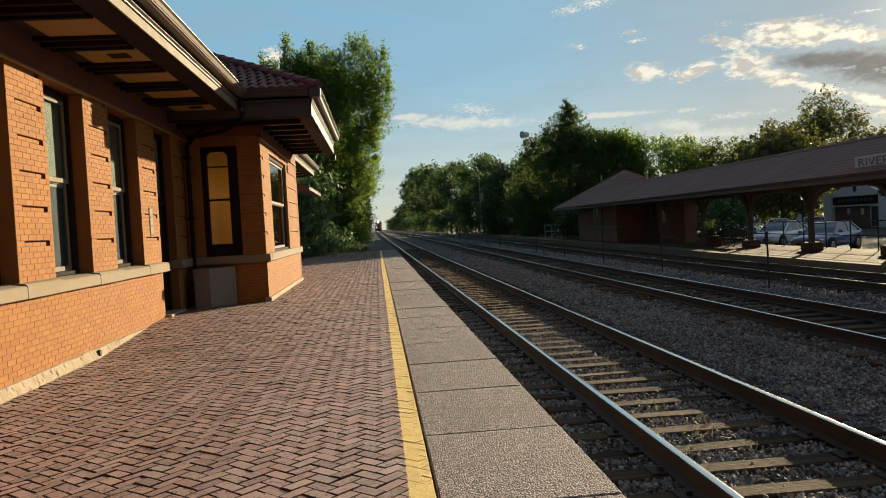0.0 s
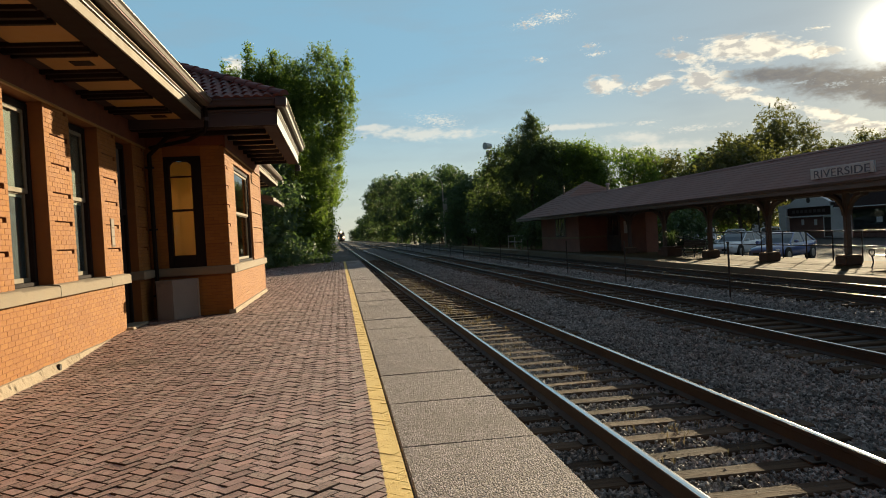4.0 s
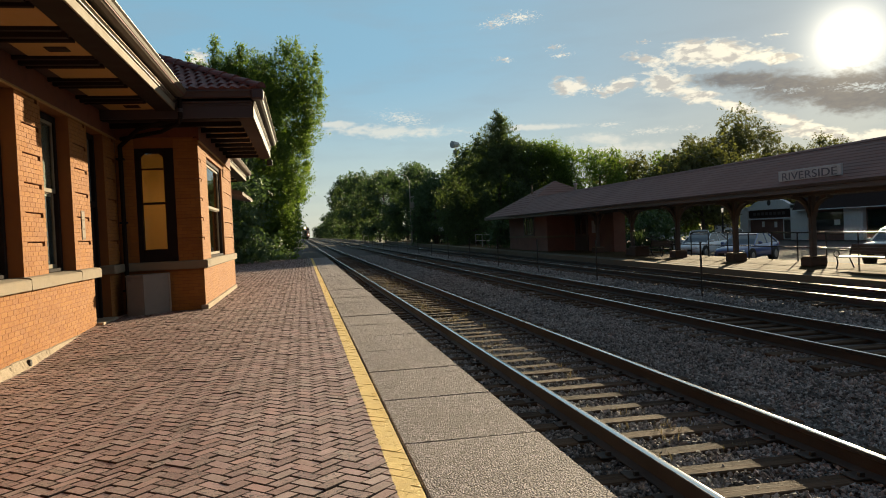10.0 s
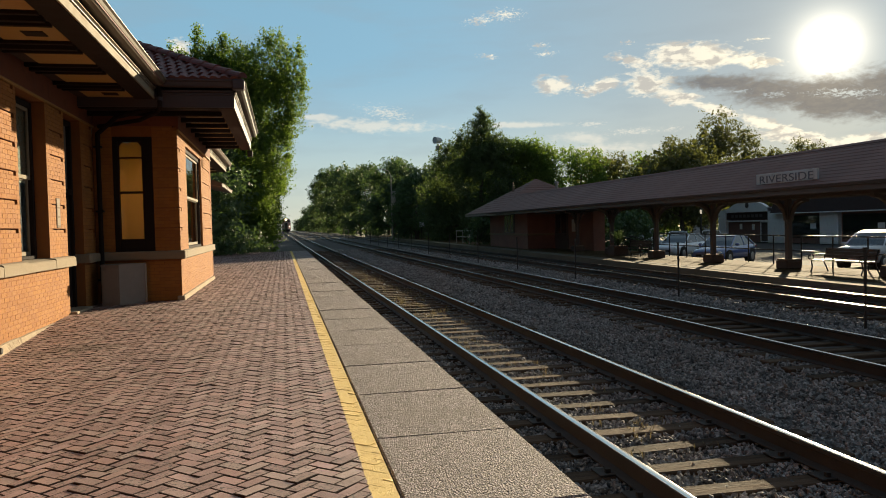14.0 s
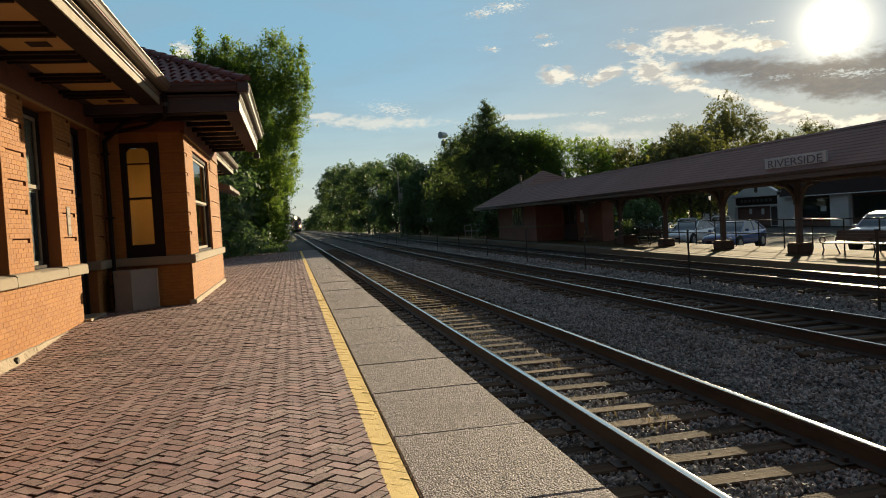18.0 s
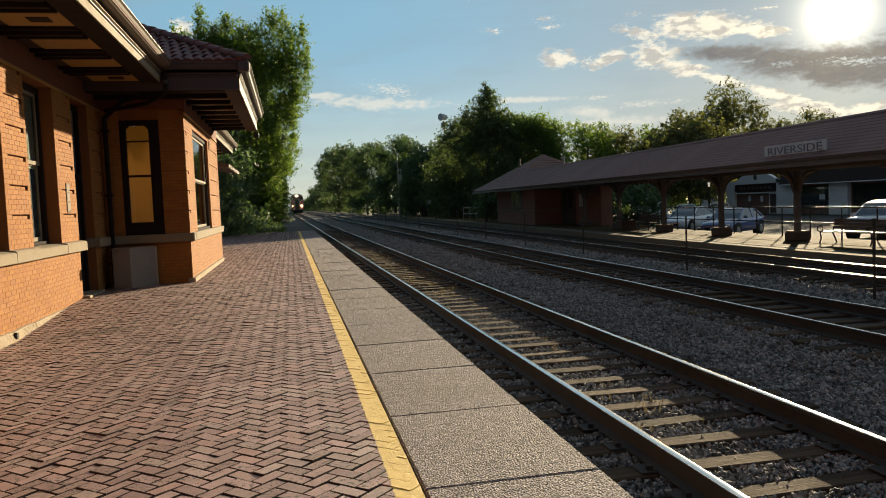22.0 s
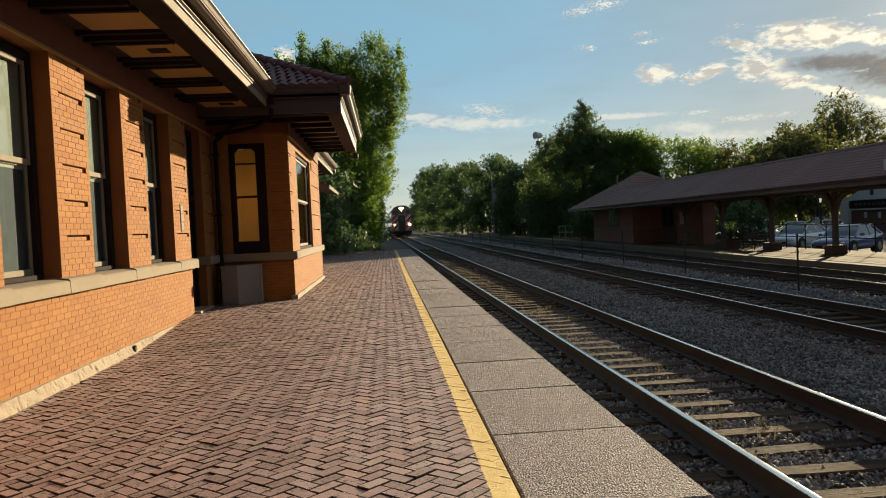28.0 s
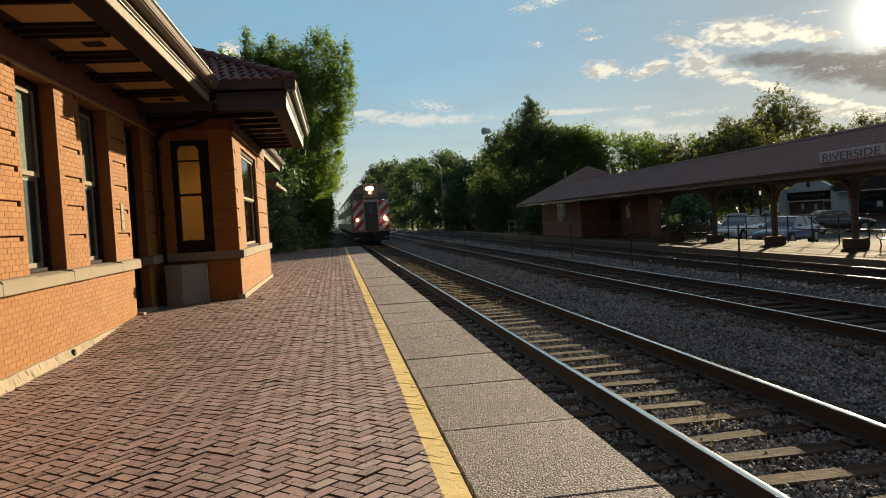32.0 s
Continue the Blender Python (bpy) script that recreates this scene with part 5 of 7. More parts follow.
flag = Geo().box(0.006, 1.654, 0.006, 1.794, -0.12, 0, 0.01).mesh("paving_slab")
flag.materials.append(M["concrete"])


def rising_box(x0, x1, z0, z1):
    """A long slab that climbs with the line."""
    stops = [-30.0, 12.0, 15.0, 18.0, 22.0, 60.0, 130.0]
    vs = [(x, y, z + rise(y)) for y in stops for x, z in ((x0, z0), (x1, z0), (x1, z1), (x0, z1))]
    fs = [(4 * r + i, 4 * r + (i + 1) % 4, 4 * r + 4 + (i + 1) % 4, 4 * r + 4 + i) for r in range(len(stops) - 1) for i in range(4)]
    return Geo().add(vs, fs + [(0, 1, 2, 3), tuple(range(len(vs) - 4, len(vs)))[::-1]])


part("platform_bed", rising_box(14.41, 17.72, -0.85, FARZ - 0.02), M["concrete"], far, "concrete platform body")
part("platform_kerb", rising_box(13.55, 14.4, -0.85, FARZ), M["kerb"], far, "pale platform edge")
for i in range(2):
    for j in range(22):
        part("paving_slab", flag, None, far).matrix_basis = pose(14.41 + 1.66 * i, 6.0 + 1.8 * j, FARZ + rise(6.0 + 1.8 * j), math.degrees(math.atan(0.0041)) if j > 5 else 0)
single("car_park", sheet(17.7, 43.5, -30, 140, -0.76, 8, 40), M["asphalt"], "grey asphalt car park behind the far platform", "car park", kind="structure")
single("verge", Geo().box(20.6, 24.5, 27.6, 29.6, -0.8, -0.70, 0.03), M["ground"], "strip of grass between parking bays", "grass", kind="structure")

canopy = thing("canopy", "long dark timber platform canopy with a brown shingle roof", "canopy", at=(CX, 0, FARZ))
HALF = 2.15


def gable(y0, y1, x_in, x_out, z_in, z_out, name):
    """One slope of the canopy roof: overlapping courses of shingles on a thin deck."""
    deck = part(name, Geo().add([(x, y, z + d) for d in (-0.03, 0.0) for x, z, y in ((x_out, z_out, y0), (x_out, z_out, y1), (x_in, z_in, y1), (x_in, z_in, y0))],
                                [(0, 1, 2, 3), (4, 5, 6, 7), (0, 1, 5, 4), (1, 2, 6, 5), (2, 3, 7, 6), (3, 0, 4, 7)]), M["darkwood"], canopy, "boarded roof slope")
    n = 12
    dx, dz = (x_in - x_out) / n, (z_in - z_out) / n
    shared = None
    for k in range(n):
        if shared is None:
            g = Geo().add([(0, y0, 0.004), (0, y1, 0.004), (0, y0, 0.020), (0, y1, 0.020), (dx, y1, dz + 0.009), (dx, y0, dz + 0.009), (dx, y1, dz + 0.004), (dx, y0, dz + 0.004)],
                          [(0, 1, 3, 2), (2, 3, 4, 5), (5, 4, 6, 7), (7, 6, 1, 0), (0, 2, 5, 7), (1, 6, 4, 3)])
            row = part("shingle_course", g, M["shingle"], deck)
            shared = row.data
        else:
            row = part("shingle_course", shared, None, deck)
        row.location = (x_out + dx * k, 0, z_out + dz * k)


Z0 = -FARZ
gable(-8, 52, 0, -HALF, RIDGE + Z0, EZ + Z0, "roof_slope")
gable(-8, 52, 0, HALF, RIDGE + Z0, EZ + Z0, "roof_slope")
part("ridge_cap", Geo().prism([(-0.12, RIDGE + Z0 - 0.03), (0, RIDGE + Z0 + 0.05), (0.12, RIDGE + Z0 - 0.03)], "y", -8, 52), M["shingle"], canopy, "ridge cap")
for s in (-1, 1):
    part("eave_board", Geo().box(s * HALF - 0.03, s * HALF + 0.03, -8, 52, EZ + Z0 - 0.2, EZ + Z0 + 0.01, 0.006), M["darkwood"], canopy, "dark eave board")
    part("gutter", Geo().prism([(s * (HALF + 0.03), EZ + Z0 - 0.06), (s * (HALF + 0.11), EZ + Z0 - 0.05), (s * (HALF + 0.14), EZ + Z0 + 0.03), (s * (HALF + 0.03), EZ + Z0 + 0.03)], "y", -8, 52), M["darkwood"], canopy, "dark gutter")
part("ceiling", Geo().box(-HALF + 0.05, HALF - 0.05, -8, 52, EZ + Z0 - 0.02, EZ + Z0 + 0.01), M["darkwood"], canopy, "dark boarded ceiling")
for s in (-0.35, 0.35):
    part("beam", Geo().box(s - 0.07, s + 0.07, -8, 52, EZ + Z0 - 0.24, EZ + Z0 - 0.021, 0.01), M["darkwood"], canopy, "dark timber beam")
POSTS = [4.5, 9.0, 13.5, 18.0, 22.5, 27.0, 31.6, 36.3, 40.9]
arc = [(k / 7 * math.pi / 2) for k in range(8)]
arc = [(0.66 - 0.62 * math.cos(q), 0.62 * math.sin(q)) for q in arc]
brace = Geo().prism(arc + [(y, z + 0.12) for y, z in arc[::-1]], "x", -0.06, 0.06)
brace_mesh = brace.mesh("brace")
brace_mesh.materials.append(M["darkwood"])
M["base_brick"] = surface("dark_brick_base", (0.06, 0.04, 0.032), (0.12, 0.08, 0.06), 0.85, scale=7, dirt=(0.04, 0.03, 0.025))
post_mesh = Geo().box(-0.09, 0.09, -0.09, 0.09, 0.3, EZ + Z0 - 0.02, 0.02).mesh("post")
base_mesh = Geo().box(-0.29, 0.29, -0.29, 0.29, 0, 0.29, 0.03).mesh("post_base")
post_mesh.materials.append(M["darkwood"])
base_mesh.materials.append(M["base_brick"])
for y in POSTS:
    p = part("post", post_mesh, None, canopy, "dark square timber post")
    p.location = (0, y, rise(y))
    part("post_base", base_mesh, None, p, "low brick post base")
    part("base_cap", Geo().box(-0.27, 0.27, -0.27, 0.27, 0.29, 0.33, 0.015), M["limestone"], p)
    for r in (0, 90, 180, 270):
        b = part("brace", brace_mesh, None, p)
        b.matrix_basis = pose(0, 0, EZ + Z0 - 0.24 - 0.73, 0, 0, r) @ pose(0, 0.1, 0)

# shelter building under its pyramid roof
shelter = thing("shelter_building", "small dark red brick shelter with a brown pyramid roof", "building", at=(18.4, 54.4, FARZ))
zz = EZ - FARZ
part("base", Geo().box(-0.66, 1.6, -13.9, 1.8, -0.65, 0.0, 0.01), M["concrete"], shelter, "concrete base slab")
part("wall", Geo().box(-3.2, 1.4, -7.4, 1.6, 0, zz), M["brick_plain"], shelter, "dark red brick wall")
part("wall", Geo().box(-1.4, -0.7, -13.8, -7.4, 0, zz), M["brick_plain"], shelter, "recessed dark red brick wall under the canopy")
part("belt_course", Geo().box(-3.27, -3.2, -7.45, 1.65, 0.98, 1.1, 0.01), M["limestone"], shelter, "pale stone belt course")
part("belt_course", Geo().box(-3.27, -1.402, -7.47, -7.4, 0.98, 1.1, 0.01), M["limestone"], shelter, "pale stone belt course")
apex = 2.53 + zz
for a in range(4):
    q = pose(0, 0, 0, 0, 0, 90 * a)
    deck = part("roof_slope", Geo().add([q @ Vector(v) for v in [(-4.45, -4.45, zz), (4.45, -4.45, zz), (0, 0, apex)]], [(0, 1, 2)]), M["darkwood"], shelter, "boarded roof slope")
    for k in range(14):
        f0, f1 = k / 14, (k + 1) / 14
        r0, r1 = 4.45 * (1 - f0), 4.45 * (1 - f1)
        part("shingle_course", Geo().add([q @ Vector(v) for v in [(-r0, -r0, zz + 2.53 * f0 + 0.04), (r0, -r0, zz + 2.53 * f0 + 0.04), (r1, -r1, zz + 2.53 * f1 + 0.012), (-r1, -r1, zz + 2.53 * f1 + 0.012), (-r0, -r0, zz + 2.53 * f0 + 0.003), (r0, -r0, zz + 2.53 * f0 + 0.003)]], [(0, 1, 2, 3), (0, 4, 5, 1), (2, 5, 4, 3)]), M["shingle"], deck)
    part("eave_board", Geo().add([q @ Vector(v) for v in [(-4.45, -4.45, zz - 0.16), (4.45, -4.45, zz - 0.16), (4.45, -4.45, zz + 0.04), (-4.45, -4.45, zz + 0.04), (-4.3, -4.3, zz - 0.16), (4.3, -4.3, zz - 0.16), (4.3, -4.3, zz), (-4.3, -4.3, zz)]], [(0, 1, 2, 3), (4, 5, 6, 7), (0, 1, 5, 4), (3, 2, 6, 7)]), M["darkwood"], shelter, "dark eave board")
part("soffit", Geo().box(-4.3, 4.3, -4.3, 4.3, zz - 0.06, zz - 0.02), M["darkwood"], shelter, "dark soffit")
part("vent_cap", Geo().tube((1.1, -1.4, apex - 1.0), (1.1, -1.4, apex - 0.4), 0.12).tube((1.1, -1.4, apex - 0.4), (1.1, -1.4, apex - 0.28), 0.2, 0.12), M["grey"], shelter, "metal roof vent")
part("chimney_pipe", Geo().tube((-1.6, 0.6, apex - 1.3), (-1.6, 0.6, apex - 0.2), 0.07), M["limestone"], shelter, "thin vent pipe")
M["old_white"] = surface("weathered_white_board", (0.42, 0.43, 0.44), (0.56, 0.57, 0.58), 0.6, scale=5, dirt=(0.2, 0.17, 0.13))
M["sky_pane"] = surface("reflecting_pane", (0.06, 0.065, 0.07), (0.10, 0.105, 0.11), 0.12, metal=0.5, spec=1.0, bump=0)
wn = part("window", Geo().box(-3.24, -3.19, -4.7, -2.2, 1.12, 2.45, 0.01), M["darkwood"], shelter, "dark window frame")
for y in (-4.45, -3.75, -3.0):
    part("pane", Geo().box(-3.25, -3.241, y, y + 0.55, 1.2, 2.35), M["sky_pane"], wn, "pane that mirrors the sky")
dr = part("door", Geo().box(-1.46, -1.39, -9.95, -7.75, 0.02, 2.45, 0.01), M["darkwood"], shelter, "wide dark doorway")
part("door_pane", Geo().box(-1.47, -1.461, -9.7, -8.95, 1.1, 2.3), M["sky_pane"], dr, "glazed door leaf")
part("door_pane", Geo().box(-1.47, -1.461, -8.75, -8.0, 1.1, 2.3), M["sky_pane"], dr, "glazed door leaf")
part("notice", Geo().box(-1.44, -1.401, -11.4, -10.6, 1.2, 1.95, 0.01), M["old_white"], shelter, "pale notice on the wall")

# station name on the roof
name_board = thing("station_sign", "white station name board with dark letters on the canopy roof", "sign", at=(14.26, 20.05, 2.55))
part("board", Geo().box(-0.03, 0.03, -1.38, 1.38, 0.02, 0.33, 0.006), M["old_white"], name_board, "white painted board")
for y in (-1.1, 1.1):
    part("bracket", Geo().box(0.03, 0.1, y - 0.03, y + 0.03, -0.2, 0.3), M["iron"], name_board)
txt = bpy.data.curves.new("lettering", "FONT")
txt.body, txt.size, txt.extrude, txt.align_x = "RIVERSIDE", 0.40, 0.004, "CENTER"
tob = new("lettering_curve", txt)
bpy.context.view_layer.update()
tme = bpy.data.meshes.new_from_object(tob.evaluated_get(bpy.context.evaluated_depsgraph_get()))
bpy.data.objects.remove(tob)
span = max(v.co.x for v in tme.vertices) - min(v.co.x for v in tme.vertices)
M["letter"] = surface("dark_brown_letters", (0.10, 0.105, 0.13), (0.14, 0.145, 0.18), 0.7)
tme.materials.clear()
lt = part("lettering", tme, M["letter"], name_board, "dark capital letters")
lt.matrix_basis = Matrix(((0, 0, -1, -0.036), (-1, 0, 0, 0), (0, 1, 0, 0.045), (0, 0, 0, 1))) @ Matrix.Diagonal((2.42 / span, 0.80, 1, 1))

# railing at the back of the far platform
railing = thing("railing", "black pipe railing along the back of the far platform", "railing", at=(17.35, 0, FARZ))
for k in range(20):
    y = 5.08 + 1.53 * k
    part("post", Geo().tube((0, y, rise(y) - 0.02), (0, y, rise(y) + 1.05), 0.025), M["iron"], railing)
for z in (0.52, 1.05):
    part("rail", Geo().path([(0, y, rise(y) + z) for y in (5.0, 12.0, 15.0, 18.0, 22.0, 34.2)], 0.022, 10), M["iron"], railing, "black pipe rail")
steps = thing("stair_handrail", "pair of dark sloping handrails beside the shelter", "handrail", at=(17.5, 37.0, FARZ + rise(37)))
for y in (0, 1.4):
    part("rail", Geo().path([(0, y, 0), (0, y, 0.9), (1.2, y, 0.55), (1.2, y, -0.3)], 0.025), M["iron"], steps)


def bench(x, y, turn=0):
    b = thing("bench", "dark slatted bench with curled cast-iron ends", "bench", "benches on the far platform", (x, y, FARZ + rise(y)))
    for s in (-1.05, 1.05):
        g = Geo()
        pts = [(0.28, s, 0), (0.22, s, 0.2), (0.26, s, 0.42), (-0.18, s, 0.40), (-0.26, s, 0.2), (-0.34, s, 0)]
        g.path(pts, 0.022, 6).path([(-0.18, s, 0.4), (-0.30, s, 0.85)], 0.022, 6)
        g.path([(0.26 + 0.0 + 0.1 * math.cos(a), s, 0.55 + 0.11 * math.sin(a)) for a in np.linspace(-1.6, 4.2, 10)], 0.018, 6)
        g.path([(0.24, s, 0.66), (-0.26, s, 0.66)], 0.018, 6)
        part("end_frame", g, M["iron"], b, "curled cast-iron end")
    for k in range(4):
        part("seat_slat", Geo().box(0.22 - 0.115 * k - 0.1, 0.22 - 0.115 * k, -1.1, 1.1, 0.43, 0.455, 0.006), M["darkwood"], b)
    for k in range(3):
        part("back_slat", Geo().box(-0.25 - 0.035 * k, -0.225 - 0.035 * k, -1.1, 1.1, 0.52 + 0.12 * k, 0.635 + 0.12 * k, 0.006), M["darkwood"], b)
    b.rotation_euler = (0, 0, radians(turn))
    b.scale = (1.0, 1.0, 0.84)
    return b


bench(16.05, 19.9, 180)
bench(16.1, 33.6, 180)
bench(16.75, 14.7, 180)
pot = thing("planter", "dark square planter with spiky grass on the far platform", "planter", at=(15.85, 34.95, FARZ + rise(34.95)))
part("tub", Geo().box(-0.38, 0.38, -0.38, 0.38, 0, 0.48, 0.03), M["base_brick"], pot, "dark square tub")
blade = Geo()
bl = random.Random(5)
for k in range(90):
    a, l, h = bl.uniform(0, 6.283), bl.uniform(0.3, 0.75), bl.uniform(0.25, 0.8)
    ca, sa = math.cos(a), math.sin(a)
    blade.add([(-0.015 * sa, 0.015 * ca, 0.46), (0.015 * sa, -0.015 * ca, 0.46), (ca * l * 0.5 + 0.012 * sa, sa * l * 0.5 - 0.012 * ca, 0.5 + h), (ca * l * 0.5 - 0.012 * sa, sa * l * 0.5 + 0.012 * ca, 0.5 + h), (ca * l, sa * l, 0.5 + h * 0.9)], [(0, 1, 2, 3), (3, 2, 4)])
part("grass_blades", blade, M["leaf_b"], pot, "spiky green blades", "stuff")

# fence posts between the middle and far tracks
for k in range(16):
    y, h, w = ((11.6, 1.40, 0.022), (17.9, 1.38, 0.020))[k] if k < 2 else (24.7 + 6.4 * (k - 2), 1.36, 0.020)
    single("fence_post", Geo().box(-w, w, -w, w, -0.03, h, 0.008).box(-w - 0.01, w + 0.01, -w - 0.01, w + 0.01, h, h + 0.03, 0.008), M["rail_side"], "thin rusty steel post between two tracks", "post", "posts between the tracks", (9.55 + bend(y), y, rise(y) - 0.46))
single("track_marker", Geo().path([(-0.3, 0, 0), (-0.3, 0, 1.4), (0.45, 0, 1.4), (0.45, 0, 0)], 0.05, 6), M["grey"], "small grey metal frame beside the far tracks", "marker", at=(9.9, 126, rise(126) - 0.46))


M["siren_grey"] = surface("pale_grey_siren_paint", (0.50, 0.53, 0.56), (0.62, 0.65, 0.68), 0.5, scale=2, grain=20)


def siren(x, y):
    s = thing("siren_pole", "grey warning siren on a tall pole", "siren", at=(x, y, -0.85))
    part("pole", Geo().tube((0, 0, 0), (0, 0, 14.2), 0.16, 0.12), M["grey"], s)
    part("horn", Geo().tube((-0.62, -0.3, 14.75), (0.30, 0.2, 14.75), 0.52, 0.38, 12), M["siren_grey"], s, "drum-shaped pale grey horn")
    part("motor_box", Geo().box(-0.4, 0.4, -0.4, 0.4, 13.4, 14.0, 0.05), M["grey"], s)


siren(22.0, 107.0)
lamp = thing("street_lamp", "tall grey street lamp with a curved arm among trees", "lamp", at=(13.95, 100, FARZ + rise(100)))
part("pole", Geo().tube((0, 0, 0), (0, 0, 8.2), 0.11, 0.07), M["grey"], lamp)
part("arm", Geo().path([(0, 0, 8.2), (-0.3, 0, 8.9), (-1.0, 0, 9.2), (-1.5, 0, 9.1)], 0.05), M["grey"], lamp)
part("lamp_head", Geo().box(-1.9, -1.4, -0.12, 0.12, 9.0, 9.12, 0.03), M["old_white"], lamp, "pale lamp head")
part("control_box", Geo().box(0.1, 0.55, -0.2, 0.2, 4.4, 6.2, 0.03), M["grey"], lamp, "grey box on the pole")
board = thing("small_sign", "small white square sign on a thin post beside the line", "sign", at=(15.0, 84.0, FARZ + rise(84)))
part("post", Geo().tube((0, 0, 0), (0, 0, 1.9), 0.035), M["iron"], board)
part("panel", Geo().box(-0.3, 0.3, -0.05, -0.03, 1.45, 1.95, 0.01), M["old_white"], board, "small white panel")
guard = thing("platform_fence", "low grey pipe fence at the end of the far platform", "fence", at=(15.3, 60.5, FARZ + rise(63)))
for y in (0.0, 2.5, 5.0, 7.5):
    part("post", Geo().tube((0, y, -0.1), (0, y, 1.1), 0.035), M["grey"], guard)
for z in (0.55, 1.08):
    part("rail", Geo().tube((0, -0.05, z), (0, 7.55, z), 0.035), M["grey"], guard, "grey pipe rail")
M["lantern"] = glow("lantern_light", (1.0, 0.9, 0.7), 0.22)
lan = thing("lantern_post", "black lamp post with a small white lantern", "lamp", at=(27.9, 47.5, -0.76))
part("pole", Geo().tube((0, 0, 0), (0, 0, 2.7), 0.07, 0.05), M["iron"], lan)
part("lantern", Geo().tube((0, 0, 2.7), (0, 0, 2.98), 0.06, 0.095, 6), M["lantern"], lan, "glowing white lantern glass")
part("lantern_cap", Geo().tube((0, 0, 2.98), (0, 0, 3.12), 0.12, 0.03, 6), M["iron"], lan)
sgn = thing("street_sign", "small white sign on a thin post beside the car park", "sign", at=(24.3, 52.0, -0.76))
part("post", Geo().tube((0, 0, 0), (0, 0, 2.4), 0.03), M["iron"], sgn)
part("panel", Geo().box(-0.02, 0.02, -0.38, 0.38, 1.9, 2.35, 0.01), M["white"], sgn)

# shop across the car park
shop = thing("shop_building", "low white and dark red shop building with a stepped gable", "building", at=(44.3, 0, -0.76))
part("wall", Geo().box(0.35, 9, 20, 71.6, 0, 3.2), M["brick_plain"], shop, "dark red storefront wall")
for a, b in ((70.3, 71.6), (61.0, 63.4), (54.2, 56.4), (46.8, 48.8), (39.5, 41.5), (32, 34)):
    part("pilaster", Geo().box(0, 0.4, a, b, 0, 2.7 if a < 60 else 3.3, 0.03), M["white"], shop, "white pilaster")
part("gable", Geo().prism([(62.6, 2.95), (70.6, 2.95), (70.6, 3.25), (69.6, 3.4), (68.8, 3.75), (67.4, 4.0), (65.8, 4.0), (64.4, 3.75), (63.6, 3.4), (62.6, 3.25)], "x", 0.0, 0.35), M["white"], shop, "white stepped gable")
part("medallion", Geo().tube((-0.03, 66.6, 3.6), (0.01, 66.6, 3.6), 0.28, n=14), M["darkwood"], shop, "round dark medallion")
part("sign_band", Geo().box(0.1, 0.36, 63.5, 70.2, 2.2, 2.9, 0.02), M["maroon"], shop, "dark red sign band")
for k in range(8):
    part("sign_bar", Geo().box(0.08, 0.099, 64.3 + 0.66 * k, 64.75 + 0.66 * k, 2.42, 2.7), M["darkwood"], shop)
part("lintel", Geo().box(0.05, 0.36, 63.4, 70.3, 2.0, 2.12, 0.01), M["white"], shop, "white lintel")
sd = part("shop_door", Geo().box(0.28, 0.36, 63.7, 64.8, 0.05, 1.95, 0.01), M["darkwood"], shop, "glazed shop door")
part("door_frame", Geo().box(0.25, 0.35, 63.65, 63.75, 0.05, 2.0).box(0.25, 0.35, 64.75, 64.85, 0.05, 2.0).box(0.25, 0.35, 63.75, 64.75, 1.9, 2.0).box(0.25, 0.35, 63.75, 64.75, 0.05, 0.12), M["white"], sd, "white door frame")
for y, z in ((65.9, 1.2), (67.9, 1.25)):
    part("poster", Geo().box(0.32, 0.349, y, y + 0.4, z, z + 0.55), M["white"], shop, "white poster in the shop window")
for a, b in ((56.6, 60.8), (49.0, 54.0), (41.7, 46.6), (34.2, 39.3)):
    wn = part("shop_window", Geo().box(0.26, 0.36, a, b, 0.5, 2.5, 0.02), M["dark_room"], shop, "dark shop window")
    part("pane", Geo().box(0.24, 0.25, a + 0.1, b - 0.1, 0.6, 2.4), M["glass"], wn)
    part("placard", Geo().box(0.22, 0.239, a + 0.5, a + 1.2, 1.3, 1.75), M["white"], wn, "white placard")
part("awning", Geo().prism([(-0.5, 2.72), (0.4, 2.72), (0.4, 4.0), (0.1, 4.0)], "y", 20, 62.4), M["maroon"], shop, "dark red sloping awning band")
part("awning_trim", Geo().box(-0.53, -0.45, 20, 62.4, 2.66, 2.74, 0.01), M["white"], shop, "white awning edge")
part("roof", Geo().box(0.1, 9, 20, 71.6, 3.2, 3.4), M["shingle"], shop, "flat dark roof")


# ---- parked cars ----
def paint(name, c):
    m = bpy.data.materials.new(name)
    m.use_nodes = True
    k = Nodes(m.node_tree)
    pos = k.n("ShaderNodeTexCoord").outputs["Object"]
    f = k.noise(pos, 5.0, 4.0)
    k.n("ShaderNodeOutputMaterial", {0: k.n("ShaderNodeBsdfPrincipled", {"Base Color": k.mix(k.math("MULTIPLY", f, 0.25), rgb(*c), rgb(0.2, 0.18, 0.15)), "Roughness": 0.22, "Metallic": 0.0, "Coat Weight": 0.7, "Coat Roughness": 0.05}).outputs[0]})
    return m


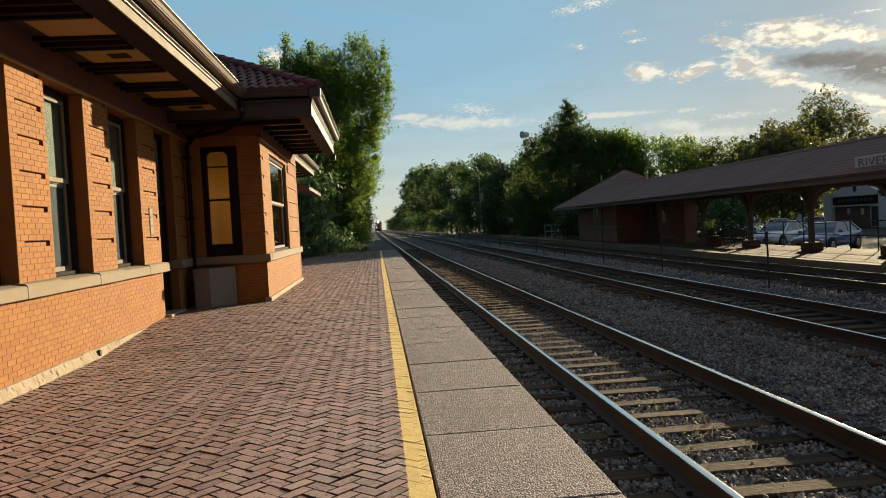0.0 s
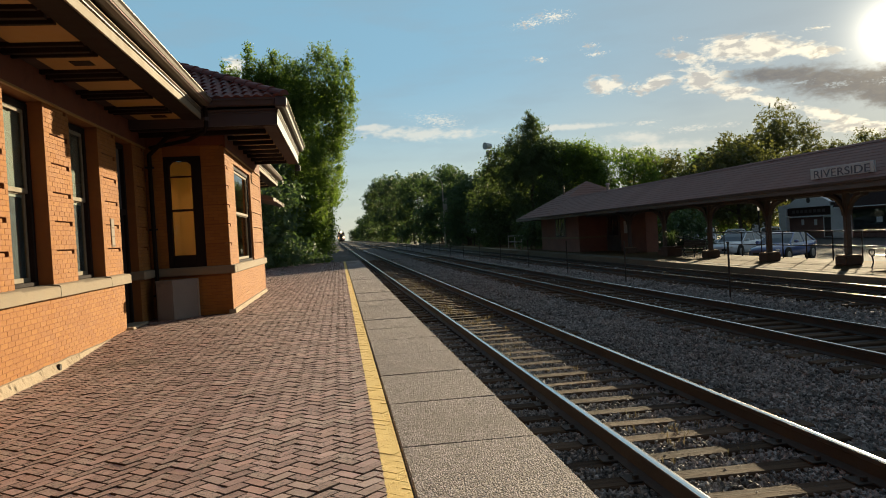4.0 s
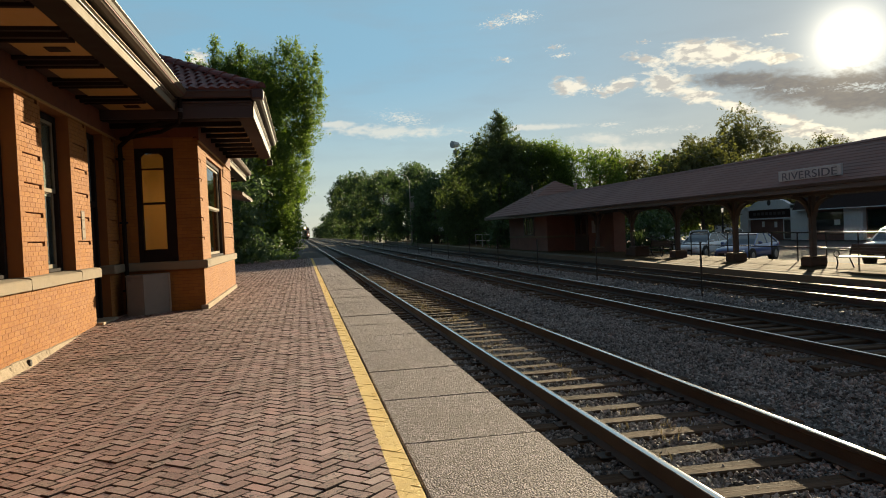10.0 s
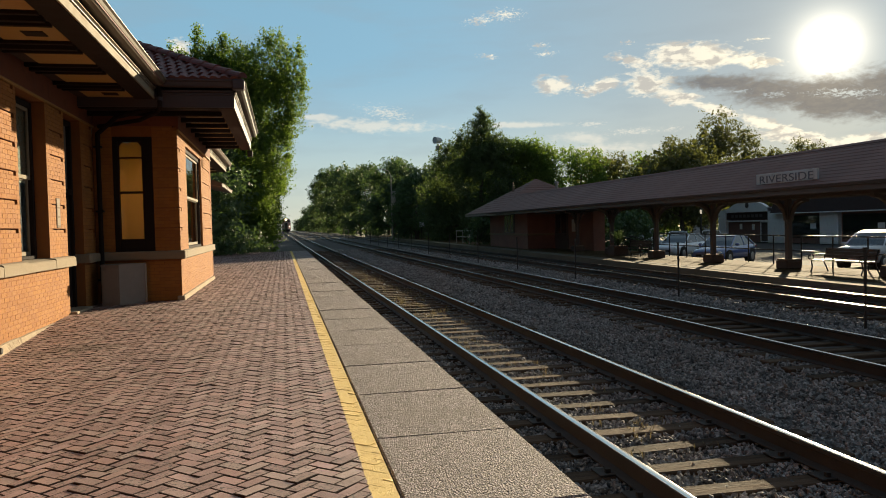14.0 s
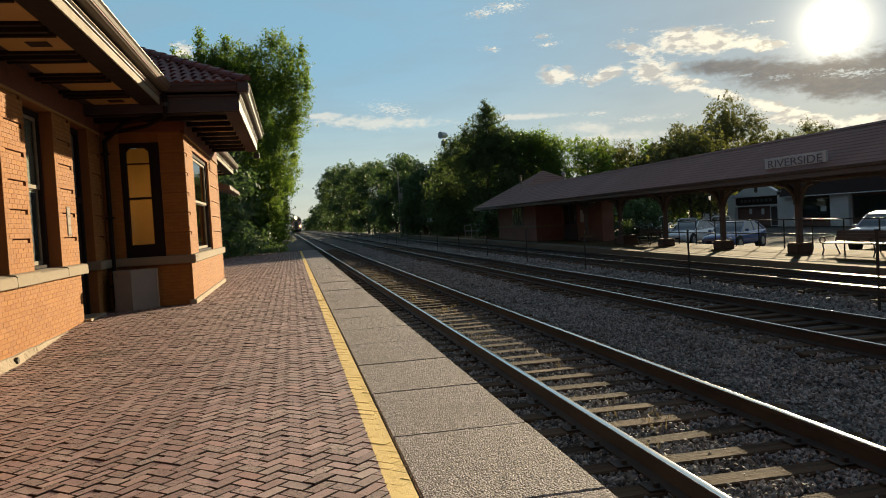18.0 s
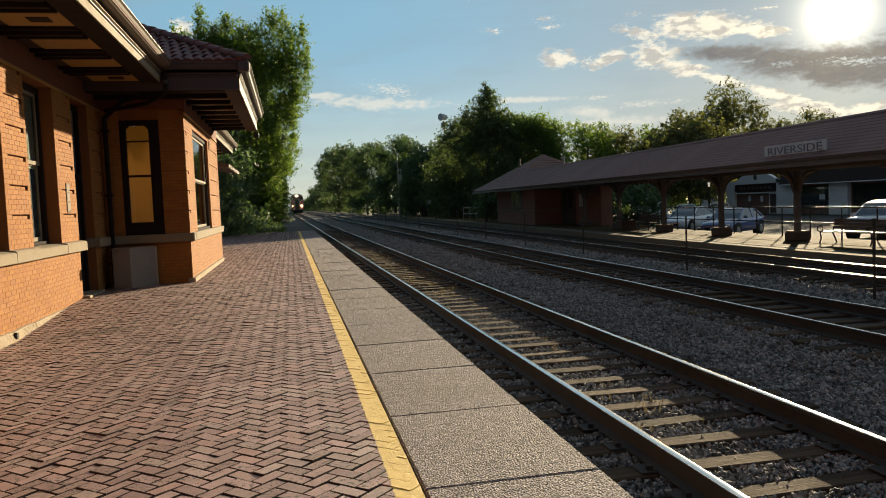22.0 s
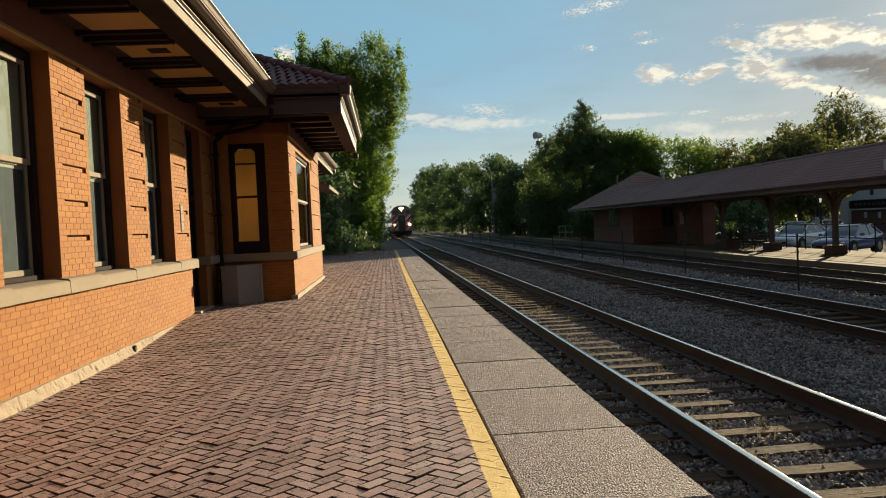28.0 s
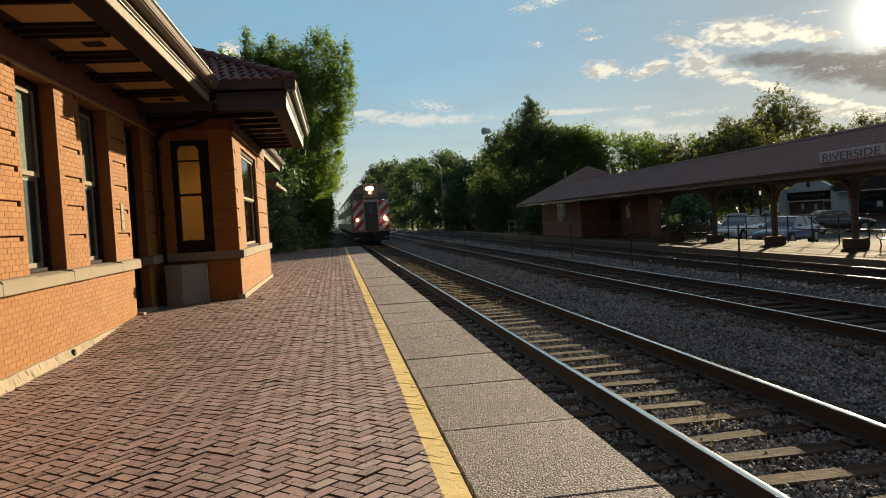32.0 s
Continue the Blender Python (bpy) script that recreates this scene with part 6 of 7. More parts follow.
M["tyre"] = surface("tyre_rubber", (0.012, 0.012, 0.012), (0.03, 0.03, 0.03), 0.85)
M["rim"] = surface("alloy_rim", (0.4, 0.4, 0.4), (0.6, 0.6, 0.6), 0.35, 0.9)
M["car_glass"] = surface("tinted_car_glass", (0.025, 0.03, 0.036), (0.045, 0.052, 0.06), 0.05, metal=0.0, spec=1.0, bump=0)
M["head"] = surface("lamp_lens", (0.6, 0.6, 0.58), (0.8, 0.8, 0.78), 0.12, bump=0)
M["tail"] = surface("red_lens", (0.25, 0.01, 0.01), (0.4, 0.02, 0.02), 0.15, bump=0)
SEDAN = ([(-2.32, 0.44, 0.60, 0.58), (-2.25, 0.33, 0.68, 0.72), (-2.0, 0.26, 0.77, 0.82), (-1.5, 0.24, 0.85, 0.88), (-1.0, 0.24, 0.91, 0.90), (-0.3, 0.24, 0.93, 0.90), (0.6, 0.24, 0.95, 0.90), (1.3, 0.24, 0.98, 0.89), (1.8, 0.26, 1.00, 0.86), (2.2, 0.32, 0.98, 0.78), (2.32, 0.42, 0.86, 0.68)],
         [(-1.08, 0.88), (-0.62, 1.18), (-0.2, 1.38), (0.2, 1.44), (0.75, 1.43), (1.15, 1.35), (1.5, 1.16), (1.82, 0.96)])
SUV = ([(-2.3, 0.50, 0.78, 0.64), (-2.22, 0.38, 0.93, 0.78), (-1.9, 0.30, 1.02, 0.88), (-1.3, 0.28, 1.07, 0.92), (-0.4, 0.28, 1.10, 0.93), (0.8, 0.28, 1.12, 0.93), (1.7, 0.28, 1.14, 0.92), (2.15, 0.34, 1.12, 0.87), (2.3, 0.46, 0.95, 0.78)],
       [(-1.28, 1.04), (-0.9, 1.34), (-0.5, 1.62), (0.1, 1.73), (1.3, 1.72), (1.9, 1.62), (2.1, 1.38), (2.24, 1.08)])


def car(label, kind, colour, at, turn, group="cars in the car park"):
    """A car that faces -x before its turn: rounded body, glazed cabin, roof, pillars, wheels, lamps, mirrors."""
    body, cabin = SUV if kind == "suv" else SEDAN
    c = thing("car", label, "car", group, at)
    vs, fs = [], []
    for x, zb, zt, w in body:
        h = zt - zb
        half = [(0.80 * w, zb), (0.96 * w, zb + 0.08 * h), (w, zb + 0.40 * h), (0.985 * w, zb + 0.66 * h), (0.95 * w, zb + 0.90 * h), (0.86 * w, zt), (0.45 * w, zt + 0.035)]
        vs += [(x, y, z) for y, z in half] + [(x, -y, z) for y, z in half[::-1]]
    n = 14
    for r in range(len(body) - 1):
        fs += [(r * n + i, r * n + (i + 1) % n, (r + 1) * n + (i + 1) % n, (r + 1) * n + i) for i in range(n)]
    shell = Geo().add(vs, fs + [tuple(range(n)), tuple(range(len(vs) - n, len(vs)))[::-1]]).mesh("body")
    for poly in shell.polygons:
        poly.use_smooth = len(poly.vertices) == 4
    part("body", shell, colour, c, "painted car body")
    low, high = cabin[0][1], max(z for x, z in cabin)
    wide = lambda z: 0.80 - 0.20 * max(0.0, (z - low) / (high - low)) ** 1.3
    k = len(cabin)
    vs = [(x, s * wide(z), z) for s in (-1, 1) for x, z in cabin]
    part("cabin", Geo().add(vs, [(i, (i + 1) % k, k + (i + 1) % k, k + i) for i in range(k)] + [tuple(range(k)), tuple(range(k, 2 * k))[::-1]]), M["car_glass"], c, "dark tinted windows")
    tops = [p for p in cabin if p[1] > high - 0.13]
    k = len(tops)
    vs = [(x, s * (wide(z) + 0.012), z - 0.03) for s in (-1, 1) for x, z in tops] + [(x, s * (wide(z) - 0.05), z + 0.035) for s in (-1, 1) for x, z in tops]
    roof = Geo().add(vs, [(2 * k + i, 2 * k + i + 1, 3 * k + i + 1, 3 * k + i) for i in range(k - 1)] + [(i, i + 1, 2 * k + i + 1, 2 * k + i) for i in range(k - 1)] + [(k + i, k + i + 1, 3 * k + i + 1, 3 * k + i) for i in range(k - 1)] + [(0, k, 3 * k, 2 * k), (k - 1, 2 * k - 1, 4 * k - 1, 3 * k - 1)]).mesh("roof")
    part("roof", roof, colour, c, "painted car roof")
    mid = (tops[0][0] + tops[-1][0]) / 2 + 0.1
    for s in (-1, 1):
        for (xa, za), (xb, zb), r in ((cabin[0], tops[0], 0.035), ((mid, low + 0.03), (mid, high - 0.02), 0.03), (cabin[-1], tops[-1], 0.05)):
            part("pillar", Geo().tube((xa, s * (wide(za) + 0.005), za), (xb, s * (wide(zb) + 0.005), zb), r, n=6), colour, c)
        part("mirror", Geo().box(cabin[0][0] + 0.28, cabin[0][0] + 0.42, s * 0.98 - 0.1, s * 0.98 + 0.1, low + 0.04, low + 0.18, 0.04), colour, c, "door mirror")
        zl = body[1][2]
        part("headlight", Geo().box(-2.27, -1.98, s * 0.60 - 0.17, s * 0.60 + 0.17, zl - 0.11, zl + 0.015, 0.05), M["head"], c, "clear headlight")
        part("tail_light", Geo().box(2.14, 2.31, s * 0.62 - 0.13, s * 0.62 + 0.13, 0.74, 0.9, 0.03), M["tail"], c, "red tail light")
        for x in (-1.42, 1.38):
            wh = part("wheel", Geo().tube((x, s * 0.68, 0.33), (x, s * 0.91, 0.33), 0.33, n=20), M["tyre"], c, "black tyre")
            part("rim", Geo().tube((x, s * 0.90, 0.33), (x, s * 0.925, 0.33), 0.22, 0.19, n=10), M["rim"], wh, "alloy rim")
            part("arch", Geo().tube((x, s * 0.6, 0.36), (x, s * 0.902, 0.36), 0.385, n=18), M["tyre"], c, "dark wheel arch")
    part("grille", Geo().box(-2.335, -2.2, -0.5, 0.5, body[0][1] - 0.02, body[0][1] + 0.12, 0.03), M["tyre"], c, "dark grille")
    part("plate", Geo().box(-2.345, -2.33, -0.16, 0.16, body[0][1] + 0.0, body[0][1] + 0.09), M["white"], c, "pale plate")
    c.rotation_euler = (0, 0, radians(turn))
    return c


silver, blue, white_p, dark_p = paint("silver_paint", (0.82, 0.88, 0.94)), paint("blue_paint", (0.06, 0.115, 0.33)), paint("white_car_paint", (0.8, 0.8, 0.8)), paint("dark_paint", (0.035, 0.03, 0.03))
car("silver saloon car parked nose-in to the platform", "sedan", silver, (23.7, 42.8, -0.76), 34)
car("dark blue saloon car parked nose-in to the platform", "sedan", blue, (22.3, 35.9, -0.76), 34)
car("pale grey sport utility car parked by the railing", "suv", paint("grey_paint", (0.36, 0.39, 0.43)), (25.2, 28.8, -0.76), 26).scale = (1, 1, 0.94)
car("white sport utility car parked in the far row", "suv", white_p, (27.0, 53.5, -0.76), 62)
car("silver saloon car parked in the far row", "sedan", silver, (29.8, 54.0, -0.76), 62)
car("white saloon car parked in the far row", "sedan", white_p, (33.0, 54.6, -0.76), 62)
car("dark sport utility car parked in the far row beside the shop", "suv", dark_p, (39.0, 66.0, -0.76), 62)
mover = car("dark saloon car turning round in the car park", "sedan", dark_p, (31, -8, -0.76), -90)

tree("dark shrub at the corner of the shelter building", 15.3, 59.5, FARZ, scatter(27, 9, 0, 0, 0.4, 2.2, 1.0, (0.5, 0.8)), M["leaf_b"], 28, 110, 0.2, 0.05)
# shrub behind the benches
tree("dark shrub beside the handrails", 21.4, 45.5, -0.8, scatter(17, 9, 0, 0, 0.4, 2.6, 1.6, (0.6, 1.0)), M["leaf_b"], 18, 80, 0.24, 0.06)
tree("leafy tree over the car park", 33.5, 60.0, -0.8, scatter(19, 14, 0, 0, 2.8, 8.0, 3.2, (1.0, 1.6)), M["leaf_c"], 20, 60, 0.36, 0.2)
tree("leafy tree over the parked cars", 38.0, 74.0, -0.8, scatter(23, 14, 0, 0, 2.8, 8.0, 3.2, (1.0, 1.6)), M["leaf_c"], 24, 60, 0.36, 0.2)

# ---- the train ----
M["steel"] = surface("corrugated_steel", (0.42, 0.42, 0.42), (0.6, 0.6, 0.59), 0.38, 0.85, scale=3, grain=30, stretch=(1, 0.2, 6), bump=0.1, dirt=(0.2, 0.17, 0.14))
M["stripe_red"] = surface("red_stripe", (0.46, 0.055, 0.04), (0.60, 0.085, 0.065), 0.45, scale=4, dirt=(0.1, 0.05, 0.04))
M["stripe_white"] = surface("white_stripe", (0.66, 0.60, 0.54), (0.78, 0.72, 0.65), 0.45, scale=4, dirt=(0.25, 0.2, 0.17))
M["cab"] = surface("copper_brown_cab_metal", (0.30, 0.195, 0.155), (0.42, 0.29, 0.235), 0.5, 0.2, scale=4)
M["under"] = surface("black_underframe", (0.015, 0.014, 0.013), (0.035, 0.03, 0.028), 0.8)
M["beam_light"] = glow("headlight_glow", (1.0, 0.72, 0.38), 45.0)
M["lamp_warm"] = glow("marker_glow", (1.0, 0.55, 0.22), 8.0)
train = thing("train", "bilevel commuter train with a red and white striped cab front", "train", at=(2.933, 760, TOP))
W, H = 1.52, 4.86
SECTION = [(-W, 1.0), (-W, 3.7), (-W + 0.06, 4.2), (-W + 0.3, 4.6), (-0.7, H), (0.7, H), (W - 0.3, 4.6), (W - 0.06, 4.2), (W, 3.7), (W, 1.0)]
for k in range(4):
    y0 = 0.35 + 26.0 * k
    cb = part("carriage", Geo().prism(SECTION, "y", y0, y0 + 25.4), M["steel"], train, "stainless steel bilevel carriage")
    for s in (-1, 1):
        for z in (1.75, 3.25):
            part("window_band", Geo().box(s * W - 0.012, s * W + 0.012, y0 + 2.2, y0 + 23.5, z, z + 0.7, 0.004), M["car_glass"], cb, "dark window band")
        part("letter_board", Geo().box(s * W - 0.01, s * W + 0.01, y0 + 0.5, y0 + 24.9, 2.62, 2.95), M["stripe_white"], cb, "pale side band")
    part("underframe", Geo().box(-1.3, 1.3, y0 + 0.4, y0 + 25.0, 0.45, 1.02), M["under"], cb, "black underframe")
    for y in (y0 + 3.4, y0 + 22.0):
        tr = part("bogie", Geo().box(-1.15, 1.15, y - 1.5, y + 1.5, 0.35, 0.7, 0.05), M["under"], cb, "black bogie")
        for q in (-1.1, 1.1):
            part("wheelset", Geo().tube((-0.8, y + q, 0.46), (0.8, y + q, 0.46), 0.1).tube((-0.82, y + q, 0.46), (-0.69, y + q, 0.46), 0.46, n=18).tube((0.69, y + q, 0.46), (0.82, y + q, 0.46), 0.46, n=18), M["under"], tr, "steel wheels on an axle")
face = part("cab_front", Geo().prism([(p * 0.995, q * 0.997) for p, q in SECTION], "y", 0.12, 0.35), M["cab"], train, "copper-brown cab front")
part("cab_collar", Geo().prism([(p * 1.005, q) for p, q in SECTION], "y", 0.3, 1.1), M["cab"], train, "dark collar round the cab")


def clip_band(x0, x1, z0, z1, d0, d1, sgn):
    """The part of a slanting stripe that lies within a panel."""
    poly = [(x0, z0), (x1, z0), (x1, z1), (x0, z1)]
    for lim, side in ((d0, 1), (d1, -1)):
        out = []
        for (ax, az), (bx, bz) in zip(poly, poly[1:] + poly[:1]):
            fa, fb = side * (az - sgn * ax - lim), side * (bz - sgn * bx - lim)
            if fa >= 0:
                out.append((ax, az))
            if fa * fb < 0:
                t = fa / (fa - fb)
                out.append((ax + (bx - ax) * t, az + (bz - az) * t))
        poly = out
        if len(poly) < 3:
            return []
    return poly


for s in (-1, 1):
    x0, x1 = (-1.46, -0.62) if s < 0 else (0.62, 1.46)
    for j in range(-1, 14):
        lim = 1.0 - 1.6 + 0.42 * j
        poly = clip_band(x0, x1, 1.15, 3.5, lim, lim + 0.42, 1)
        if poly:
            part("stripe", Geo().prism(poly, "y", 0.095, 0.118), M["stripe_red" if j % 2 else "stripe_white"], face, "red stripe" if j % 2 else "white stripe")
    part("cab_window", Geo().box(x0 + 0.08, x1 - 0.02, 0.09, 0.13, 3.58, 4.14, 0.02), M["car_glass"], face, "dark cab window")
    part("grab_rail", Geo().tube((s * 0.60, 0.05, 1.2), (s * 0.60, 0.05, 3.0), 0.02), M["steel"], face)
    part("ditch_light", Geo().tube((s * 1.15, 0.03, 2.0), (s * 1.15, 0.12, 2.0), 0.09, 0.10, 12), M["beam_light" if s > 0 else "lamp_warm"], face, "lit round ditch light")
part("end_door", Geo().box(-0.52, 0.52, 0.06, 0.13, 1.05, 3.4, 0.02), M["drab"], face, "grey end door")
part("door_window", Geo().box(-0.22, 0.22, 0.045, 0.065, 2.4, 3.2, 0.02), M["car_glass"], face, "dark door window")
part("door_frame", Geo().box(-0.62, -0.53, 0.03, 0.12, 1.0, 3.6, 0.01).box(0.53, 0.62, 0.03, 0.12, 1.0, 3.6, 0.01).box(-0.53, 0.53, 0.03, 0.12, 3.42, 3.6, 0.01), M["steel"], face, "bright steel door frame")
part("light_housing", Geo().box(-0.58, 0.58, -0.02, 0.13, 3.72, 4.92, 0.06), M["cab"], face, "headlight housing")
for x, z, mt in ((-0.16, 4.50, "beam_light"), (0.16, 4.50, "beam_light"), (0.0, 4.16, "lamp_warm")):
    part("headlight", Geo().tube((x, -0.05, z), (x, 0.0, z), 0.13 if z > 4.3 else 0.09, n=12), M[mt], face, "lit round headlight")
part("pilot", Geo().prism([(-1.35, 0.25), (1.35, 0.25), (1.45, 1.0), (-1.45, 1.0)], "y", 0.05, 0.4), M["under"], train, "black pilot plate")
part("coupler", Geo().box(-0.18, 0.18, -0.55, 0.1, 0.72, 1.0, 0.05).box(-0.25, 0.25, -0.62, -0.4, 0.68, 1.04, 0.05), M["under"], train, "black coupler")
part("step", Geo().box(-1.45, -1.0, -0.05, 0.1, 0.5, 0.55).box(1.0, 1.45, -0.05, 0.1, 0.5, 0.55), M["steel"], train, "steel step")

# ---- small things on the near platform ----
M["cabinet"] = surface("weathered_brown_grey_metal", (0.14, 0.116, 0.098), (0.21, 0.178, 0.15), 0.6, scale=4, grain=40, stain=0.5, dirt=(0.07, 0.055, 0.045), dirt_amount=0.5)
cabinet = thing("utility_cabinet", "brown-grey metal cabinet with an angled front beside the brick bay", "cabinet", at=(-3.70, 17.7, 0))
PLAN = [(-0.40, -0.27), (-0.04, -0.29), (0.40, 0.26), (0.40, 0.29), (-0.40, 0.29)]
part("body", Geo().prism(PLAN, "z", 0.0, 0.84), M["cabinet"], cabinet, "grey sheet metal body")
part("lid", Geo().prism([(x * 1.03, y * 1.03) for x, y in PLAN], "z", 0.84, 0.87), M["cabinet"], cabinet)
part("door", Geo().box(-0.37, -0.07, -0.296, -0.285, 0.05, 0.79, 0.003), M["cabinet"], cabinet, "flat grey door")
part("corner_strip", Geo().box(0.385, 0.415, 0.235, 0.29, 0.0, 0.84, 0.004), M["grey"], cabinet, "pale corner strip")
outlet = thing("drain_outlet", "small dark drain outlet in the pale footing stone", "drain", at=(WALL + 0.075, 12.02, -0.10))
part("rim", Geo().tube((-0.03, 0, 0), (0.012, 0, 0), 0.052, 0.047, 14), M["iron"], outlet, "dark iron rim")
part("hole", Geo().tube((-0.02, 0, 0), (0.015, 0, 0), 0.040, 0.040, 14), M["iron"], outlet, "dark opening")
M["notice"] = surface("faded_notice", (0.12, 0.085, 0.06), (0.17, 0.125, 0.09), 0.9, scale=6)
M["notice_paper"] = surface("faded_notice_paper", (0.20, 0.16, 0.12), (0.26, 0.21, 0.165), 0.9, scale=6)
notice = thing("notice_plate", "narrow pale notices fixed to a brick pier", "notice", at=(WALL, 15.33, 1.66))
part("plate", Geo().box(0.0, 0.012, -0.11, 0.11, 0.0, 0.54, 0.003), M["notice"], notice, "faded plate")
for z in (0.04, 0.21, 0.38):
    part("panel", Geo().box(0.012, 0.015, -0.085, 0.085, z, z + 0.14), M["notice_paper"], notice)
pipe = thing("downpipe", "dark metal rainwater pipe in the corner of the bay", "pipe", at=(WALL + 0.14, BAY0 - 0.12, 0))
part("pipe", Geo().path([(0, 0, 0.05), (0, 0, 3.7), (0.5, -0.5, 4.0), (1.35, -1.0, 4.12), (1.35, -1.0, 4.35)], 0.05, 10), M["timber"], pipe)
for z in (0.5, 2.0, 3.4):
    part("bracket", Geo().box(-0.08, 0.07, -0.07, 0.1, z, z + 0.04), M["timber"], pipe)
spout = thing("gutter_spout", "dark metal downspout below the end of the gutter", "downspout", at=(FX + 0.12, 16.78, 0))
part("elbow", Geo().path([(0, -0.12, 4.56), (0, 0, 4.50), (0, 0, 4.12), (-0.06, 0.08, 4.02), (-0.5, 0.6, 3.92), (-1.45, 1.2, 3.86)], 0.045, 10), M["timber"], spout, "bent pipe")
part("collar", Geo().tube((0, 0, 4.24), (0, 0, 4.31), 0.06, n=12), M["plum"], spout, "pipe collar")
cam_box = thing("wall_lamp", "small dark lamp under the corner of the bay eave", "lamp", at=(-1.25, 25.0, 4.0))
part("housing", Geo().box(-0.08, 0.08, -0.12, 0.12, -0.14, 0.05, 0.02), M["iron"], cam_box)

# tufts of dry grass between the rails of the near track
M["grass"] = surface("dry_grass", (0.12, 0.10, 0.05), (0.28, 0.22, 0.12), 0.8, island=0.8, trans=0.25)


def tufts(name, spots, seed):
    r = np.random.default_rng(seed)
    vs, fs = [], []
    for x, y, n, h in spots:
        for k in range(n):
            a = r.uniform(0, 6.283)
            b = np.array([x, y, -0.45]) + np.append(r.normal(0, 0.06, 2), 0)
            d = np.array([math.cos(a), math.sin(a), 0])
            l = h * r.uniform(0.4, 1.1)
            side = np.array([-d[1], d[0], 0]) * 0.006
            tip = b + d * l * r.uniform(0.2, 0.7) + np.array([0, 0, l])
            mid = (b + tip) / 2 + np.array([0, 0, l * 0.12])
            i = len(vs)
            vs += [b - side, b + side, mid + side, mid - side, tip + side * 0.2, tip - side * 0.2]
            fs += [(i, i + 1, i + 2, i + 3), (i + 3, i + 2, i + 4, i + 5)]
    return single(name, raw(name, np.array(vs), np.array(fs)), M["grass"], "dry grass tufts growing through the ballast", "grass", kind="stuff")


rg = np.random.default_rng(9)
tufts("dry_grass", [(rg.uniform(2.35, 3.4), 14 + 22 * rg.uniform(0, 1) ** 0.8, 9, 0.14) for k in range(110)] + [(rg.uniform(2.3, 3.3), rg.uniform(6, 14), 6, 0.08) for k in range(30)] + [(rg.uniform(1.34, 1.5), rg.uniform(5, 40), 8, 0.11) for k in range(90)], 3)

# ---- pavers of the near platform: herringbone laid at 45 degrees ----
PW, PG = 0.1015, 0.0080
half_l, half_w = PW - PG / 2, PW / 2 - PG / 2
r2 = math.sqrt(0.5)


def paver_geo():
    a, b, c = half_l, half_w, 0.0038
    vs = [(-a, -b, -0.03), (a, -b, -0.03), (a, b, -0.03), (-a, b, -0.03), (-a, -b, -c), (a, -b, -c), (a, b, -c), (-a, b, -c), (-a + c, -b + c, 0), (a - c, -b + c, 0), (a - c, b - c, 0), (-a + c, b - c, 0)]
    fs = [(8, 9, 10, 11)] + [(i, (i + 1) % 4, 4 + (i + 1) % 4, 4 + i) for i in range(4)] + [(4 + i, 4 + (i + 1) % 4, 8 + (i + 1) % 4, 8 + i) for i in range(4)]
    return vs, fs


PV, PF = paver_geo()
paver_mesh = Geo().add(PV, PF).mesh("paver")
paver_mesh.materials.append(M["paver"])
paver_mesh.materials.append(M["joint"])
# sides and chamfers coloured as dark joints: clinging sand plus painted shade of the gaps
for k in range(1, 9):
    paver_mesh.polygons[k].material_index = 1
paver_rng = np.random.default_rng(21)
near_pavers, far_places, edge_geo = [], [], Geo()


def bedded(x, y, z, tilt):
    """A paver's place, leaning with the fall of the paving under it."""
    gx, gy = (pave_z(x + 0.05, y) - pave_z(x - 0.05, y)) / 0.1, (pave_z(x, y + 0.05) - pave_z(x, y - 0.05)) / 0.1
    lean = Vector((0, 0, 1)).rotation_difference(Vector((-gx, -gy, 1)).normalized()).to_matrix().to_4x4()
    return Matrix.Translation((x, y, z)) @ lean @ pose(0, 0, 0, *tilt)


for a in range(-60, 600):
    for b in range(-60, 600):
        d = (a - b) % 4
        if d == 0:
            u, v, along = a + 1.0, b + 0.5, 45
        elif d == 3:
            u, v, along = a + 0.5, b + 1.0, 135
        else:
            continue
        x = (u - v) * PW * r2 - 2.0
        y = (u + v) * PW * r2 + 0.0
        if not (-4.5 < x < 0.36 and -4.5 < y < PLAT_END - 0.05):
            continue
        if x < BAYX - 0.15 and BAY0 < y < BAY1:
            continue
        reach = (half_l + half_w) * r2
        tilt = (paver_rng.normal(0, 0.9), paver_rng.normal(0, 0.9), along + paver_rng.normal(0, 0.8))
        z = pave_z(x, y) + paver_rng.normal(0, 0.0022)
        if x + reach < 0.29:
            if -1.35 < x and 4.3 < y < 7.6 and len(near_pavers) < 300:
                near_pavers.append((x, y, z, tilt))
            else:
                far_places.append((x, y, z, tilt))
        elif x - reach < 0.285:
            ca, sa = math.cos(radians(along)), math.sin(radians(along))
            poly = [(x + p * ca - q * sa, y + p * sa + q * ca) for p, q in ((-half_l, -half_w), (half_l, -half_w), (half_l, half_w), (-half_l, half_w))]
            out = []
            for (ax, ay), (bx, by) in zip(poly, poly[1:] + poly[:1]):
                if ax <= 0.288:
                    out.append((ax, ay))
                if (ax - 0.288) * (bx - 0.288) < 0:
                    t = (0.288 - ax) / (bx - ax)
                    out.append((0.288, ay + (by - ay) * t))
            if len(out) > 2:
                edge_geo.prism(out, "z", -0.03, z)
for x, y, z, tilt in near_pavers:
    part("paver", paver_mesh, None, platform).matrix_basis = bedded(x, y, z, tilt) @ Matrix.Diagonal((paver_rng.uniform(0.975, 1.008), paver_rng.uniform(0.975, 1.008), 1, 1))
